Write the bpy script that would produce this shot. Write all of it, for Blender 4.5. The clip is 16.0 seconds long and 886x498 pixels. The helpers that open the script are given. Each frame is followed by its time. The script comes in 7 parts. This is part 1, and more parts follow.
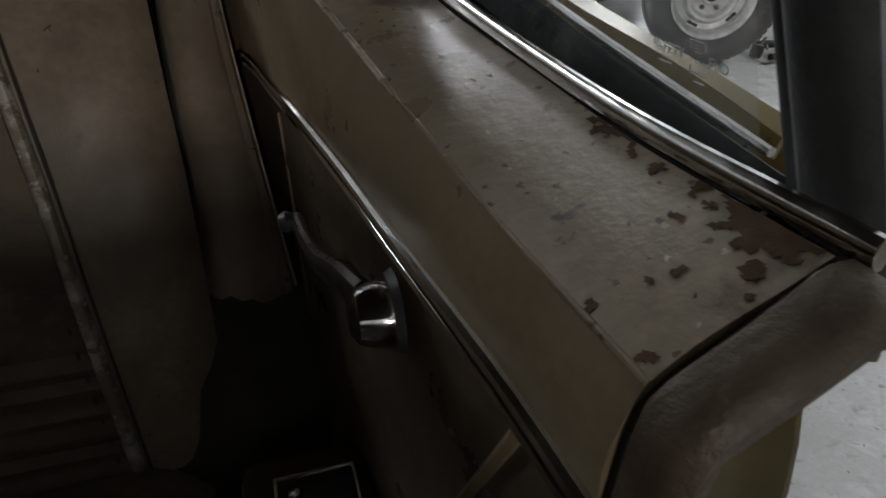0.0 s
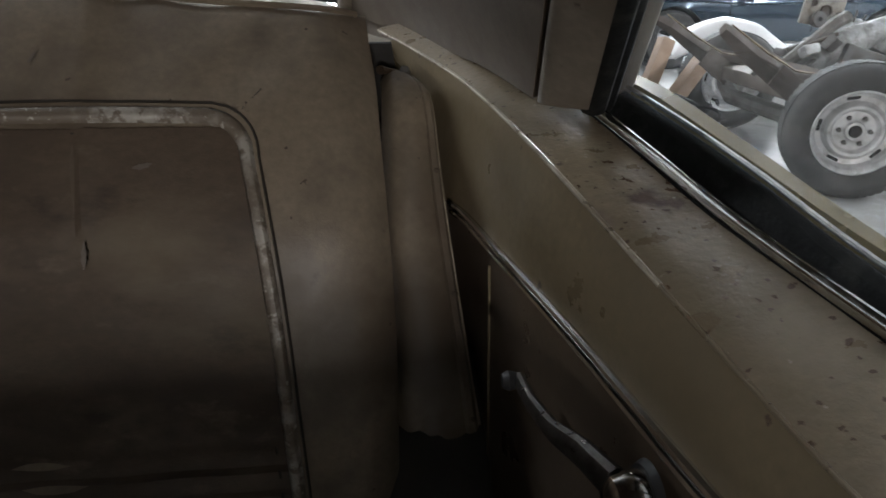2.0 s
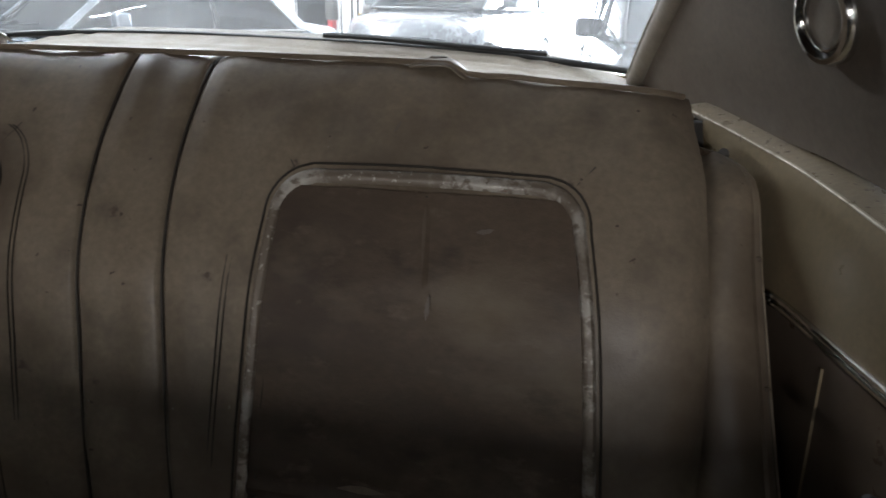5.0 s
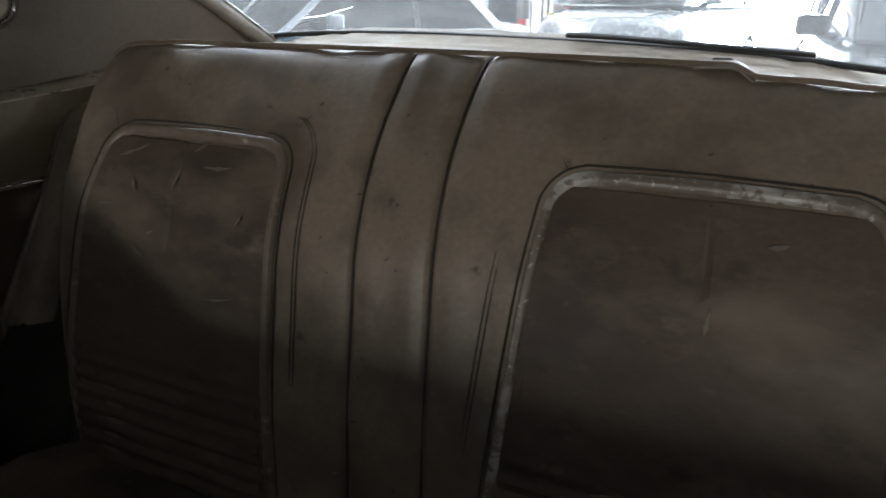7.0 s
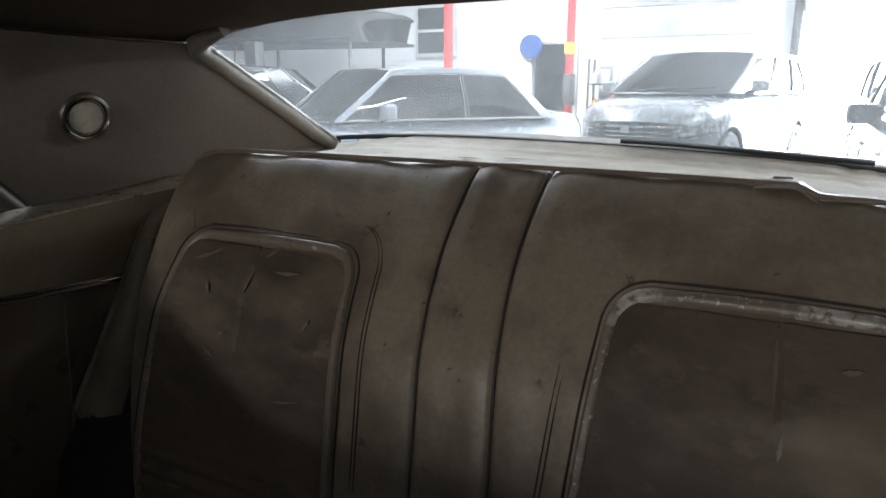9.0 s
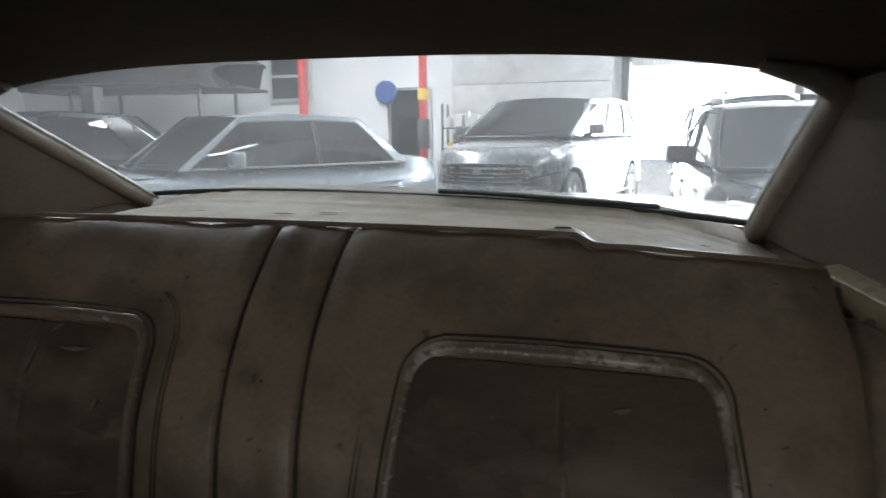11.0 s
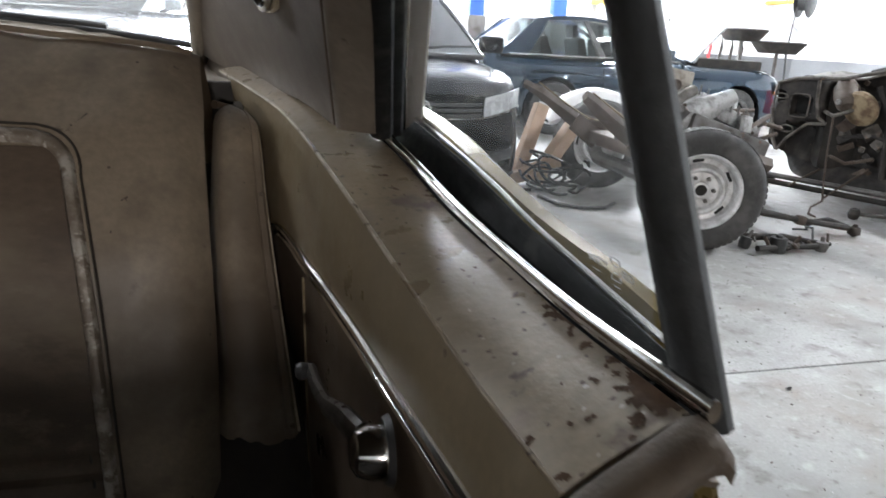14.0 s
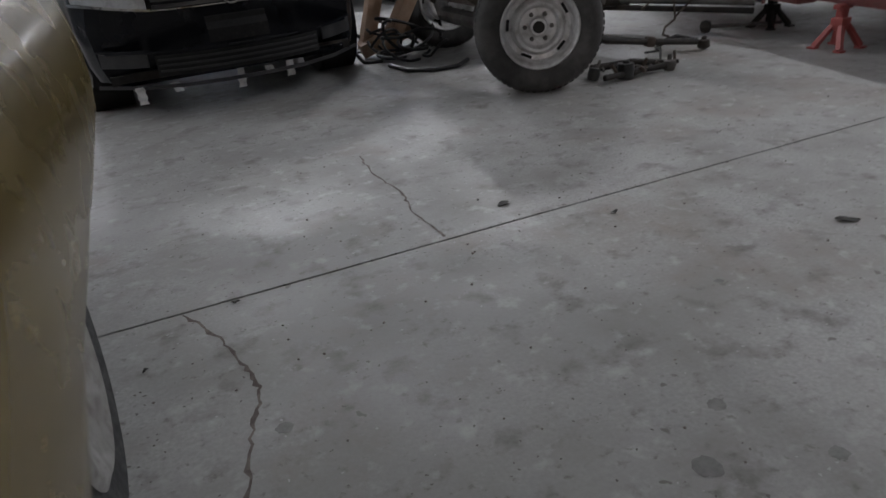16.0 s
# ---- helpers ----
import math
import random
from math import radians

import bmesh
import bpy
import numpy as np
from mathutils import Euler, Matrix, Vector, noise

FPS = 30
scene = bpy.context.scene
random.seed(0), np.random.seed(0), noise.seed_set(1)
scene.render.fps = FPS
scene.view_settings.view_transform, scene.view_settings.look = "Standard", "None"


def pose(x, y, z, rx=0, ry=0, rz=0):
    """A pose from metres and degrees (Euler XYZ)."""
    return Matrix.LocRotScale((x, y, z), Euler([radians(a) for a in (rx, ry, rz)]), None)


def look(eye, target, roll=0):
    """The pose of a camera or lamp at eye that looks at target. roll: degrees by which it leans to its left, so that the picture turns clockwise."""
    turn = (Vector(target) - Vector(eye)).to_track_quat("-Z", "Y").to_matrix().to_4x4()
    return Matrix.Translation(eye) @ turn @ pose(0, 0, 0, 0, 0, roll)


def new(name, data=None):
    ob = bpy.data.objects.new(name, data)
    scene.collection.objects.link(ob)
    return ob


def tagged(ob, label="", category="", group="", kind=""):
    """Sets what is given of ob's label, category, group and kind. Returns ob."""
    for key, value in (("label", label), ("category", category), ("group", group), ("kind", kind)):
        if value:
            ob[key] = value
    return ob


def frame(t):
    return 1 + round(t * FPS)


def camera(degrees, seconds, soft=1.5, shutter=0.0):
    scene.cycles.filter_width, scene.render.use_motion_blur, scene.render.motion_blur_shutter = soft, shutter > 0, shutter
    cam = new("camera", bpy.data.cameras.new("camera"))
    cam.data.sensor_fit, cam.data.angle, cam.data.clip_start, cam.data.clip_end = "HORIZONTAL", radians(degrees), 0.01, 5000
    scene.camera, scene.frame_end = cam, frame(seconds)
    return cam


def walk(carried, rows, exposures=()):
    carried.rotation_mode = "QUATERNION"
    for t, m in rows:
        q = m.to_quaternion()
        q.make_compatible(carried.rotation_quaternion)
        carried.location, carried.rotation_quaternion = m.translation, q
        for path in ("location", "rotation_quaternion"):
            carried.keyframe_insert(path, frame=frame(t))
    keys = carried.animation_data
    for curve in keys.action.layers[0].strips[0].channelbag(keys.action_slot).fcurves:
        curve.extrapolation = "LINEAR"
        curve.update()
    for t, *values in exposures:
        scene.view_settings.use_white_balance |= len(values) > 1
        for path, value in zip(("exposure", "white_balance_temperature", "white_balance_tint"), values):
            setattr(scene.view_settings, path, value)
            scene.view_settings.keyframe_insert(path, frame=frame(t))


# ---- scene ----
cam = camera(66.6, 16.0, shutter=0.4)
PATH = [
    (0, (0.767, 2.071, 1.033), (1.251, 3.709, -0.008), -0.0),
    (0.5, (0.751, 2.087, 1.038), (1.182, 3.758, 0.028), -1.0),
    (1, (0.723, 2.091, 1.067), (1.144, 3.824, 0.162), 1.4),
    (1.5, (0.684, 2.084, 1.091), (1.002, 3.879, 0.269), 1.0),
    (2, (0.662, 2.087, 1.097), (0.889, 3.914, 0.318), 0.7),
    (2.5, (0.639, 2.086, 1.097), (0.783, 3.939, 0.36), 0.1),
    (3, (0.616, 2.078, 1.109), (0.648, 3.95, 0.405), -0.1),
    (3.5, (0.598, 2.075, 1.111), (0.552, 3.945, 0.403), -0.1),
    (4, (0.573, 2.075, 1.122), (0.446, 3.951, 0.44), 0.6),
    (6.5, (0.42, 2.056, 1.138), (-0.227, 3.828, 0.473), 0.7),
    (7, (0.395, 2.044, 1.135), (-0.381, 3.758, 0.457), 0.5),
    (7.5, (0.378, 2.028, 1.142), (-0.509, 3.687, 0.462), -0.6),
    (8, (0.374, 2.019, 1.155), (-0.558, 3.684, 0.553), -1.1),
    (10.5, (0.413, 2.057, 1.202), (-0.318, 3.887, 0.863), -0.1),
    (11, (0.457, 2.068, 1.201), (-0.118, 3.953, 0.864), -0.5),
    (11.5, (0.52, 2.058, 1.182), (0.177, 3.985, 0.773), 1.1),
    (12, (0.607, 2.064, 1.157), (0.591, 4.007, 0.68), 1.8),
    (12.5, (0.655, 2.06, 1.14), (0.861, 3.975, 0.603), 1.7),
    (13, (0.682, 2.04, 1.113), (1.038, 3.929, 0.561), 3.2),
    (13.5, (0.713, 2.019, 1.09), (1.155, 3.883, 0.515), 3.0),
    (14, (0.746, 1.977, 1.079), (1.266, 3.812, 0.478), 3.5),
    (14.5, (0.816, 1.964, 1.052), (1.374, 3.751, 0.349), 0.9),
    (15, (0.933, 1.944, 1.018), (1.646, 3.634, 0.221), -0.2),
    (15.5, (1.023, 1.938, 0.999), (1.786, 3.579, 0.147), -1.3),
    (16, (1.165, 1.965, 0.965), (1.832, 3.618, 0.058), -5.5),
]
EXPOSURES = [(0, 0.65, 6500, 11), (0.5, 0.95, 6500, 11), (2, 1.1, 6300, 11), (4, 1.2, 6200, 11), (7, 1.15, 6050, 10), (8, 1.1, 6000, 9), (10.5, 0.5, 6250, 9), (11, 0.2, 6300, 9), (11.5, 0.15, 6300, 9), (12, 0.58, 6320, 10),
             (13, 1.15, 6350, 11), (14.0, 1.35, 6400, 13), (14.5, 1.3, 6400, 14), (14.8, 1.05, 6400, 15), (15.0, 0.35, 6400, 15), (15.5, -0.3, 6500, 16), (16, -0.55, 6550, 17)]
walk(cam, [(t, look(eye, target, roll)) for t, eye, target, roll in PATH], EXPOSURES)

# ---- world, sun and lamps ----
world = bpy.data.worlds.new("sky")
scene.world = world
world.use_nodes = True
wn = world.node_tree
sky = wn.nodes.new("ShaderNodeTexSky")
sky.sky_type, sky.sun_disc = "NISHITA", False
sky.sun_elevation, sky.sun_rotation = radians(47), radians(67)
wn.links.new(sky.outputs[0], wn.nodes["Background"].inputs[0])
wn.nodes["Background"].inputs[1].default_value = 0.15


def area_lamp(name, place, target, sx, sy, watts, colour=(1, 1, 1)):
    data = bpy.data.lights.new(name, "AREA")
    data.shape, data.size, data.size_y, data.energy, data.color = "RECTANGLE", sx, sy, watts, colour
    ob = new(name, data)
    ob.matrix_basis = look(place, target)
    return ob


# daylight of the open bay, and the tubes under the roof
area_lamp("bay_daylight", (1.4, 14.7, 1.25), (1.4, 0, 1.0), 2.6, 2.3, 800, (0.84, 0.93, 1.0))
# unseen lamp added ahead of the coupe, small for a firm seat shadow
area_lamp("added_south_lamp", (0.35, -6.85, 1.6), (0.2, 3, 1.1), 0.44, 0.44, 126, (1.0, 0.95, 0.89))
TUBES = ((-3.8, 6.0, 150), (2.6, 12.6, 420), (-4.5, 11.0, 400), (7.3, 13.2, 650), (8.6, 4.0, 360))
for lx, ly, watts in TUBES:
    area_lamp("tube_light", (lx, ly, 4.55), (lx, ly, 0), 0.5, 2.4, watts, (0.91, 0.97, 1.0))
sun = new("sun", bpy.data.lights.new("sun", "SUN"))
sun.data.energy, sun.data.angle, sun.data.color = 4.0, radians(0.5), (1.0, 0.95, 0.88)
sun.matrix_basis = look((12, 5, 14), (0, 0, 0))


# ---- materials ----
def surface(name, col, rough=0.5, metal=0.0, alt=None, alt_scale=4.0, alt_low=0.45, alt_high=0.65, specks=(), grain=0.12, grain_scale=120.0,
            bump=0.0, bump_scale=150.0, coat=0.0, spec=0.5, rough_vary=0.12, detail=6.0, chips=(), stretch=None):
    """A worn surface: a base colour, broad patches of a second one, specks, grain and fine relief."""
    m = bpy.data.materials.new(name)
    m.use_nodes = True
    nt = m.node_tree
    n, link = nt.nodes, nt.links.new
    b = n["Principled BSDF"]
    b.inputs["Metallic"].default_value = metal
    b.inputs["Coat Weight"].default_value = coat
    b.inputs["Coat Roughness"].default_value = 0.06
    b.inputs["Specular IOR Level"].default_value = spec
    tc = n.new("ShaderNodeTexCoord")
    place = n.new("ShaderNodeMapping")
    place.inputs["Scale"].default_value = stretch or (1, 1, 1)
    link(tc.outputs["Object"], place.inputs["Vector"])

    def noise_at(scale, det=detail, rgh=0.6):
        t = n.new("ShaderNodeTexNoise")
        t.inputs["Scale"].default_value, t.inputs["Detail"].default_value, t.inputs["Roughness"].default_value = scale, det, rgh
        link(place.outputs[0], t.inputs["Vector"])
        return t.outputs["Fac"]

    def between(fac, low, high):
        r = n.new("ShaderNodeMapRange")
        r.inputs[1].default_value, r.inputs[2].default_value = low, high
        link(fac, r.inputs[0])
        return r.outputs[0]

    def blend(fac, a, c):
        x = n.new("ShaderNodeMix")
        x.data_type = "RGBA"
        link(fac, x.inputs[0])
        for sock, v in ((x.inputs[6], a), (x.inputs[7], c)):
            if isinstance(v, tuple):
                sock.default_value = (*v, 1)
            else:
                link(v, sock)
        return x.outputs[2]

    fine = noise_at(grain_scale, 3.0)
    out = blend(between(fine, 0.3, 0.7), tuple(v * (1 - grain) for v in col), tuple(min(1, v * (1 + grain)) for v in col))
    if alt:
        out = blend(between(noise_at(alt_scale), alt_low, alt_high), out, alt)
    for c, sc, low, high in specks:
        out = blend(between(noise_at(sc), low, high), out, c)
    # small chips with ragged edges: colour, cells per metre, radius, share of cells
    for col2, sc, radius, share in chips:
        warp = n.new("ShaderNodeTexNoise")
        warp.inputs["Scale"].default_value = sc * 2.2
        link(tc.outputs["Object"], warp.inputs["Vector"])
        mixv = n.new("ShaderNodeMix")
        mixv.data_type = "VECTOR"
        mixv.inputs[0].default_value = 0.65 / sc
        link(tc.outputs["Object"], mixv.inputs[4])
        link(warp.outputs["Color"], mixv.inputs[5])
        v = n.new("ShaderNodeTexVoronoi")
        v.inputs["Scale"].default_value = sc
        link(mixv.outputs[1], v.inputs["Vector"])
        near = n.new("ShaderNodeMapRange")
        near.inputs[1].default_value, near.inputs[2].default_value, near.inputs[3].default_value, near.inputs[4].default_value = radius * 0.75, radius, 1.0, 0.0
        link(v.outputs["Distance"], near.inputs[0])
        pick = n.new("ShaderNodeSeparateColor")
        link(v.outputs["Color"], pick.inputs[0])
        chosen = n.new("ShaderNodeMath")
        chosen.operation = "LESS_THAN"
        chosen.inputs[1].default_value = share
        link(pick.outputs[0], chosen.inputs[0])
        both = n.new("ShaderNodeMath")
        both.operation = "MULTIPLY"
        link(near.outputs[0], both.inputs[0]), link(chosen.outputs[0], both.inputs[1])
        out = blend(both.outputs[0], out, col2)
    link(out, b.inputs["Base Color"])
    r = n.new("ShaderNodeMapRange")
    r.inputs[1].default_value, r.inputs[2].default_value = 0.3, 0.7
    r.inputs[3].default_value, r.inputs[4].default_value = max(0.02, rough - rough_vary), min(1, rough + rough_vary)
    link(noise_at(alt_scale * 3), r.inputs[0])
    link(r.outputs[0], b.inputs["Roughness"])
    if bump:
        bp = n.new("ShaderNodeBump")
        bp.inputs["Strength"].default_value, bp.inputs["Distance"].default_value = bump, 0.002
        link(noise_at(bump_scale, 4.0), bp.inputs["Height"])
        link(bp.outputs[0], b.inputs["Normal"])
    return m


def pane_material(name, veil, veil_col, gloss=0.06, tint=(1, 1, 1), smear_scale=3.0, glance=0.0):
    """Clear glass with a film of dust that scatters light."""
    m = bpy.data.materials.new(name)
    m.use_nodes = True
    nt = m.node_tree
    n, link = nt.nodes, nt.links.new
    n.remove(n["Principled BSDF"])
    clear, dust, thin, shine = (n.new("ShaderNodeBsdf" + k) for k in ("Transparent", "Diffuse", "Translucent", "Glossy"))
    clear.inputs[0].default_value = (*tint, 1)
    dust.inputs[0].default_value = thin.inputs[0].default_value = (*veil_col, 1)
    shine.inputs["Roughness"].default_value = 0.02
    both, dirty, glazed = n.new("ShaderNodeMixShader"), n.new("ShaderNodeMixShader"), n.new("ShaderNodeMixShader")
    link(dust.outputs[0], both.inputs[1]), link(thin.outputs[0], both.inputs[2])
    tex, rng = n.new("ShaderNodeTexNoise"), n.new("ShaderNodeMapRange")
    tc = n.new("ShaderNodeTexCoord")
    link(tc.outputs["Object"], tex.inputs["Vector"])
    tex.inputs["Scale"].default_value, tex.inputs["Detail"].default_value = smear_scale, 8
    rng.inputs[1].default_value, rng.inputs[2].default_value, rng.inputs[3].default_value, rng.inputs[4].default_value = 0.3, 0.7, veil * 0.6, veil * 1.4
    link(tex.outputs["Fac"], rng.inputs[0])
    link(rng.outputs[0], dirty.inputs[0])
    link(clear.outputs[0], dirty.inputs[1]), link(both.outputs[0], dirty.inputs[2])
    body = dirty if veil > 0 else clear
    # more gloss at a glancing angle
    facing, steep, more = n.new("ShaderNodeLayerWeight"), n.new("ShaderNodeMath"), n.new("ShaderNodeMath")
    facing.inputs[0].default_value = 0.5
    steep.operation, more.operation = "POWER", "MULTIPLY_ADD"
    steep.inputs[1].default_value = 4.0
    more.inputs[1].default_value, more.inputs[2].default_value = glance, gloss
    link(facing.outputs["Facing"], steep.inputs[0]), link(steep.outputs[0], more.inputs[0]), link(more.outputs[0], glazed.inputs[0])
    link(body.outputs[0], glazed.inputs[1]), link(shine.outputs[0], glazed.inputs[2])
    link(glazed.outputs[0], n["Material Output"].inputs[0])
    return m


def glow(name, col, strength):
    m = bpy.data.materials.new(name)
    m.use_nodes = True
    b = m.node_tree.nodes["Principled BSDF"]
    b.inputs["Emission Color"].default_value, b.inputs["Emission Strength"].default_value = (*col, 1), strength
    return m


VINYL = surface("gold_brown_vinyl", (0.207, 0.166, 0.120), 0.46, 0.0, alt=(0.105, 0.080, 0.058), alt_scale=3.4, alt_low=0.44, alt_high=0.62, spec=0.28,
                specks=(((0.125, 0.10, 0.074), 11.0, 0.52, 0.72), ((0.085, 0.066, 0.05), 26.0, 0.66, 0.74), ((0.27, 0.235, 0.185), 17.0, 0.70, 0.78)), bump=0.16, bump_scale=420.0, rough_vary=0.16,
                chips=(((0.25, 0.215, 0.17), 45.0, 0.09, 0.05), ((0.075, 0.056, 0.042), 50.0, 0.12, 0.25)))
INSERT = surface("dark_insert_vinyl", (0.100, 0.074, 0.053), 0.60, 0.0, alt=(0.062, 0.045, 0.034), alt_scale=5.0, alt_low=0.42, alt_high=0.62, spec=0.24, stretch=(0.7, 1.0, 1.35),
                 specks=(((0.145, 0.115, 0.080), 4.5, 0.54, 0.70), ((0.155, 0.124, 0.090), 24.0, 0.60, 0.78), ((0.055, 0.040, 0.031), 13.0, 0.58, 0.70)), bump=0.22, bump_scale=380.0, rough_vary=0.15)
SCUFF = surface("pale_scuffed_vinyl", (0.15, 0.123, 0.098), 0.6, alt=(0.12, 0.095, 0.075), alt_scale=60.0, alt_low=0.42, alt_high=0.6)
WORN_BAND = surface("worn_silver_band", (0.36, 0.33, 0.285), 0.5, 0.05, alt=(0.145, 0.115, 0.085), alt_scale=9.0, alt_low=0.44, alt_high=0.54, bump=0.3, specks=(((0.14, 0.11, 0.082), 70.0, 0.50, 0.58), ((0.42, 0.39, 0.34), 130.0, 0.60, 0.68)))
DARK_BAND = surface("brown_band", (0.155, 0.12, 0.088), 0.42, 0.0, alt=(0.38, 0.35, 0.31), alt_scale=16.0, alt_low=0.62, alt_high=0.70, bump=0.2, specks=(((0.08, 0.06, 0.045), 40.0, 0.6, 0.7),))
# worn edge colour, made paler to hold the edge highlight
EDGE_WEAR_GLINT = surface("edge_wear_and_glint", (0.42, 0.36, 0.28), 0.35, 0.4, alt=(0.26, 0.21, 0.15), alt_scale=22.0, alt_low=0.45, alt_high=0.6)
SEAM = surface("dark_seam", (0.03, 0.024, 0.018), 0.7)
TRIM = surface("tan_painted_metal", (0.205, 0.160, 0.106), 0.40, 0.1, alt=(0.175, 0.138, 0.090), alt_scale=6.0, alt_low=0.42, alt_high=0.66, spec=0.4,
               specks=(((0.17, 0.125, 0.09), 22.0, 0.58, 0.70), ((0.075, 0.050, 0.036), 34.0, 0.655, 0.69), ((0.10, 0.066, 0.046), 9.0, 0.64, 0.69)), bump=0.22, bump_scale=150.0, rough_vary=0.20,
               chips=(((0.075, 0.046, 0.028), 170.0, 0.30, 0.16), ((0.075, 0.044, 0.026), 70.0, 0.22, 0.10), ((0.33, 0.29, 0.235), 140.0, 0.2, 0.08)))
LEDGE_STAIN = surface("brown_rust_stain", (0.060, 0.033, 0.017), 0.8, 0.0, spec=0.2, alt=(0.10, 0.060, 0.034), alt_scale=30.0, bump=0.3, bump_scale=200.0)
FASCIA = surface("gold_lacquered_metal", (0.205, 0.157, 0.095), 0.38, 0.15, alt=(0.172, 0.132, 0.080), alt_scale=4.0, rough_vary=0.14,
                 specks=(((0.09, 0.06, 0.04), 40.0, 0.72, 0.74),), bump=0.08, chips=(((0.055, 0.036, 0.027), 30.0, 0.12, 0.10),))
RUST = surface("rusty_brown_metal", (0.055, 0.036, 0.022), 0.55, 0.1, alt=(0.090, 0.066, 0.042), alt_scale=18.0, alt_low=0.45, alt_high=0.65, bump=0.5, bump_scale=220.0)
PANEL = surface("dark_brown_panel", (0.10, 0.073, 0.05), 0.35, 0.05, alt=(0.075, 0.055, 0.04), alt_scale=3.0, bump=0.1, bump_scale=500.0)
HEADLINER = surface("dark_headliner_cloth", (0.085, 0.066, 0.05), 0.95, 0.0, alt=(0.065, 0.05, 0.04), alt_scale=3.0, bump=0.2, bump_scale=600.0, spec=0.1)
SAIL = surface("brown_sail_vinyl", (0.098, 0.073, 0.052), 0.6, 0.0, alt=(0.115, 0.087, 0.062), alt_scale=3.0, specks=(((0.07, 0.05, 0.035), 30.0, 0.72, 0.76),), bump=0.15, bump_scale=400.0)
MOULD = surface("worn_tan_moulding", (0.20, 0.172, 0.138), 0.42, 0.0, alt=(0.14, 0.115, 0.09), alt_scale=9.0, specks=(((0.08, 0.06, 0.045), 40.0, 0.66, 0.74),), bump=0.12)
SHELF = surface("beige_package_shelf", (0.30, 0.255, 0.20), 0.75, 0.0, alt=(0.215, 0.175, 0.135), alt_scale=7.0,
                specks=(((0.13, 0.085, 0.06), 16.0, 0.66, 0.72),), bump=0.25, bump_scale=250.0)
GOLD = surface("gold_car_paint", (0.155, 0.113, 0.036), 0.27, 0.35, alt=(0.150, 0.109, 0.035), alt_scale=2.0, spec=0.35, coat=0.12, grain=0.02, rough_vary=0.02)
CHROME = surface("chrome", (0.62, 0.61, 0.59), 0.12, 1.0, alt=(0.42, 0.40, 0.37), alt_scale=30.0, rough_vary=0.06, grain=0.04)
DULL_CHROME = surface("pitted_chrome", (0.16, 0.15, 0.14), 0.35, 0.9, alt=(0.08, 0.07, 0.06), alt_scale=40.0, bump=0.2)
RUBBER = surface("black_rubber", (0.018, 0.019, 0.019), 0.55, alt=(0.05, 0.05, 0.048), alt_scale=12.0, alt_low=0.5, alt_high=0.8, bump=0.3)
CHANNEL = surface("dirty_black_channel", (0.012, 0.012, 0.012), 0.75, spec=0.2, alt=(0.035, 0.035, 0.03), alt_scale=18.0, alt_low=0.55, alt_high=0.7, bump=0.3)
GREY_RUBBER = surface("dusty_grey_rubber", (0.075, 0.077, 0.078), 0.7, alt=(0.035, 0.036, 0.036), alt_scale=9.0, bump=0.4)
# black parts, and black fillers whose colour gives gaps their shade
BLACK_AND_SHADE = surface("black_parts_and_shade", (0.018, 0.016, 0.014), 0.85, alt=(0.035, 0.028, 0.022), alt_scale=6.0, bump=0.4)
TYRE = surface("dusty_tyre_rubber", (0.045, 0.044, 0.043), 0.85, alt=(0.085, 0.082, 0.078), alt_scale=7.0, bump=0.5, bump_scale=90.0)
RIM = surface("silver_wheel_steel", (0.62, 0.62, 0.62), 0.42, 0.15, alt=(0.38, 0.37, 0.36), alt_scale=14.0, bump=0.15)
DARK_HOLE = surface("dark_opening", (0.012, 0.012, 0.012), 0.9)
STEEL = surface("greasy_grey_steel", (0.12, 0.115, 0.11), 0.55, 0.4, alt=(0.07, 0.06, 0.052), alt_scale=10.0, specks=(((0.12, 0.06, 0.035), 18.0, 0.62, 0.7),), bump=0.5)
ALUMINIUM = surface("cast_aluminium", (0.36, 0.36, 0.35), 0.55, 0.35, alt=(0.15, 0.145, 0.14), alt_scale=16.0, bump=0.4)
RAIL = surface("rusty_frame_rail", (0.062, 0.045, 0.035), 0.7, 0.1, alt=(0.11, 0.09, 0.075), alt_scale=9.0, specks=(((0.07, 0.05, 0.04), 20.0, 0.55, 0.65),), bump=0.5)
WRECK = surface("charred_black_steel", (0.018, 0.016, 0.015), 0.75, 0.1, alt=(0.045, 0.038, 0.032), alt_scale=8.0, specks=(((0.10, 0.062, 0.04), 13.0, 0.66, 0.74),), bump=0.7, bump_scale=80.0)
DUSTY = surface("dusty_grey_brown_steel", (0.105, 0.095, 0.083), 0.75, 0.1, alt=(0.045, 0.038, 0.033), alt_scale=12.0, alt_low=0.48, alt_high=0.62, specks=(((0.15, 0.10, 0.065), 22.0, 0.62, 0.70),), bump=0.6, bump_scale=90.0)
RUSTY_TAN = surface("corroded_tan_steel", (0.27, 0.21, 0.13), 0.6, 0.2, alt=(0.12, 0.075, 0.045), alt_scale=14.0, alt_low=0.45, alt_high=0.6, bump=0.5)
DUSTY_TAN = surface("dusty_pale_casting", (0.26, 0.235, 0.20), 0.75, 0.1, alt=(0.15, 0.125, 0.10), alt_scale=18.0, bump=0.5)
DUSTY_RED = surface("scraped_red_paint", (0.30, 0.13, 0.115), 0.55, alt=(0.20, 0.045, 0.04), alt_scale=18.0)
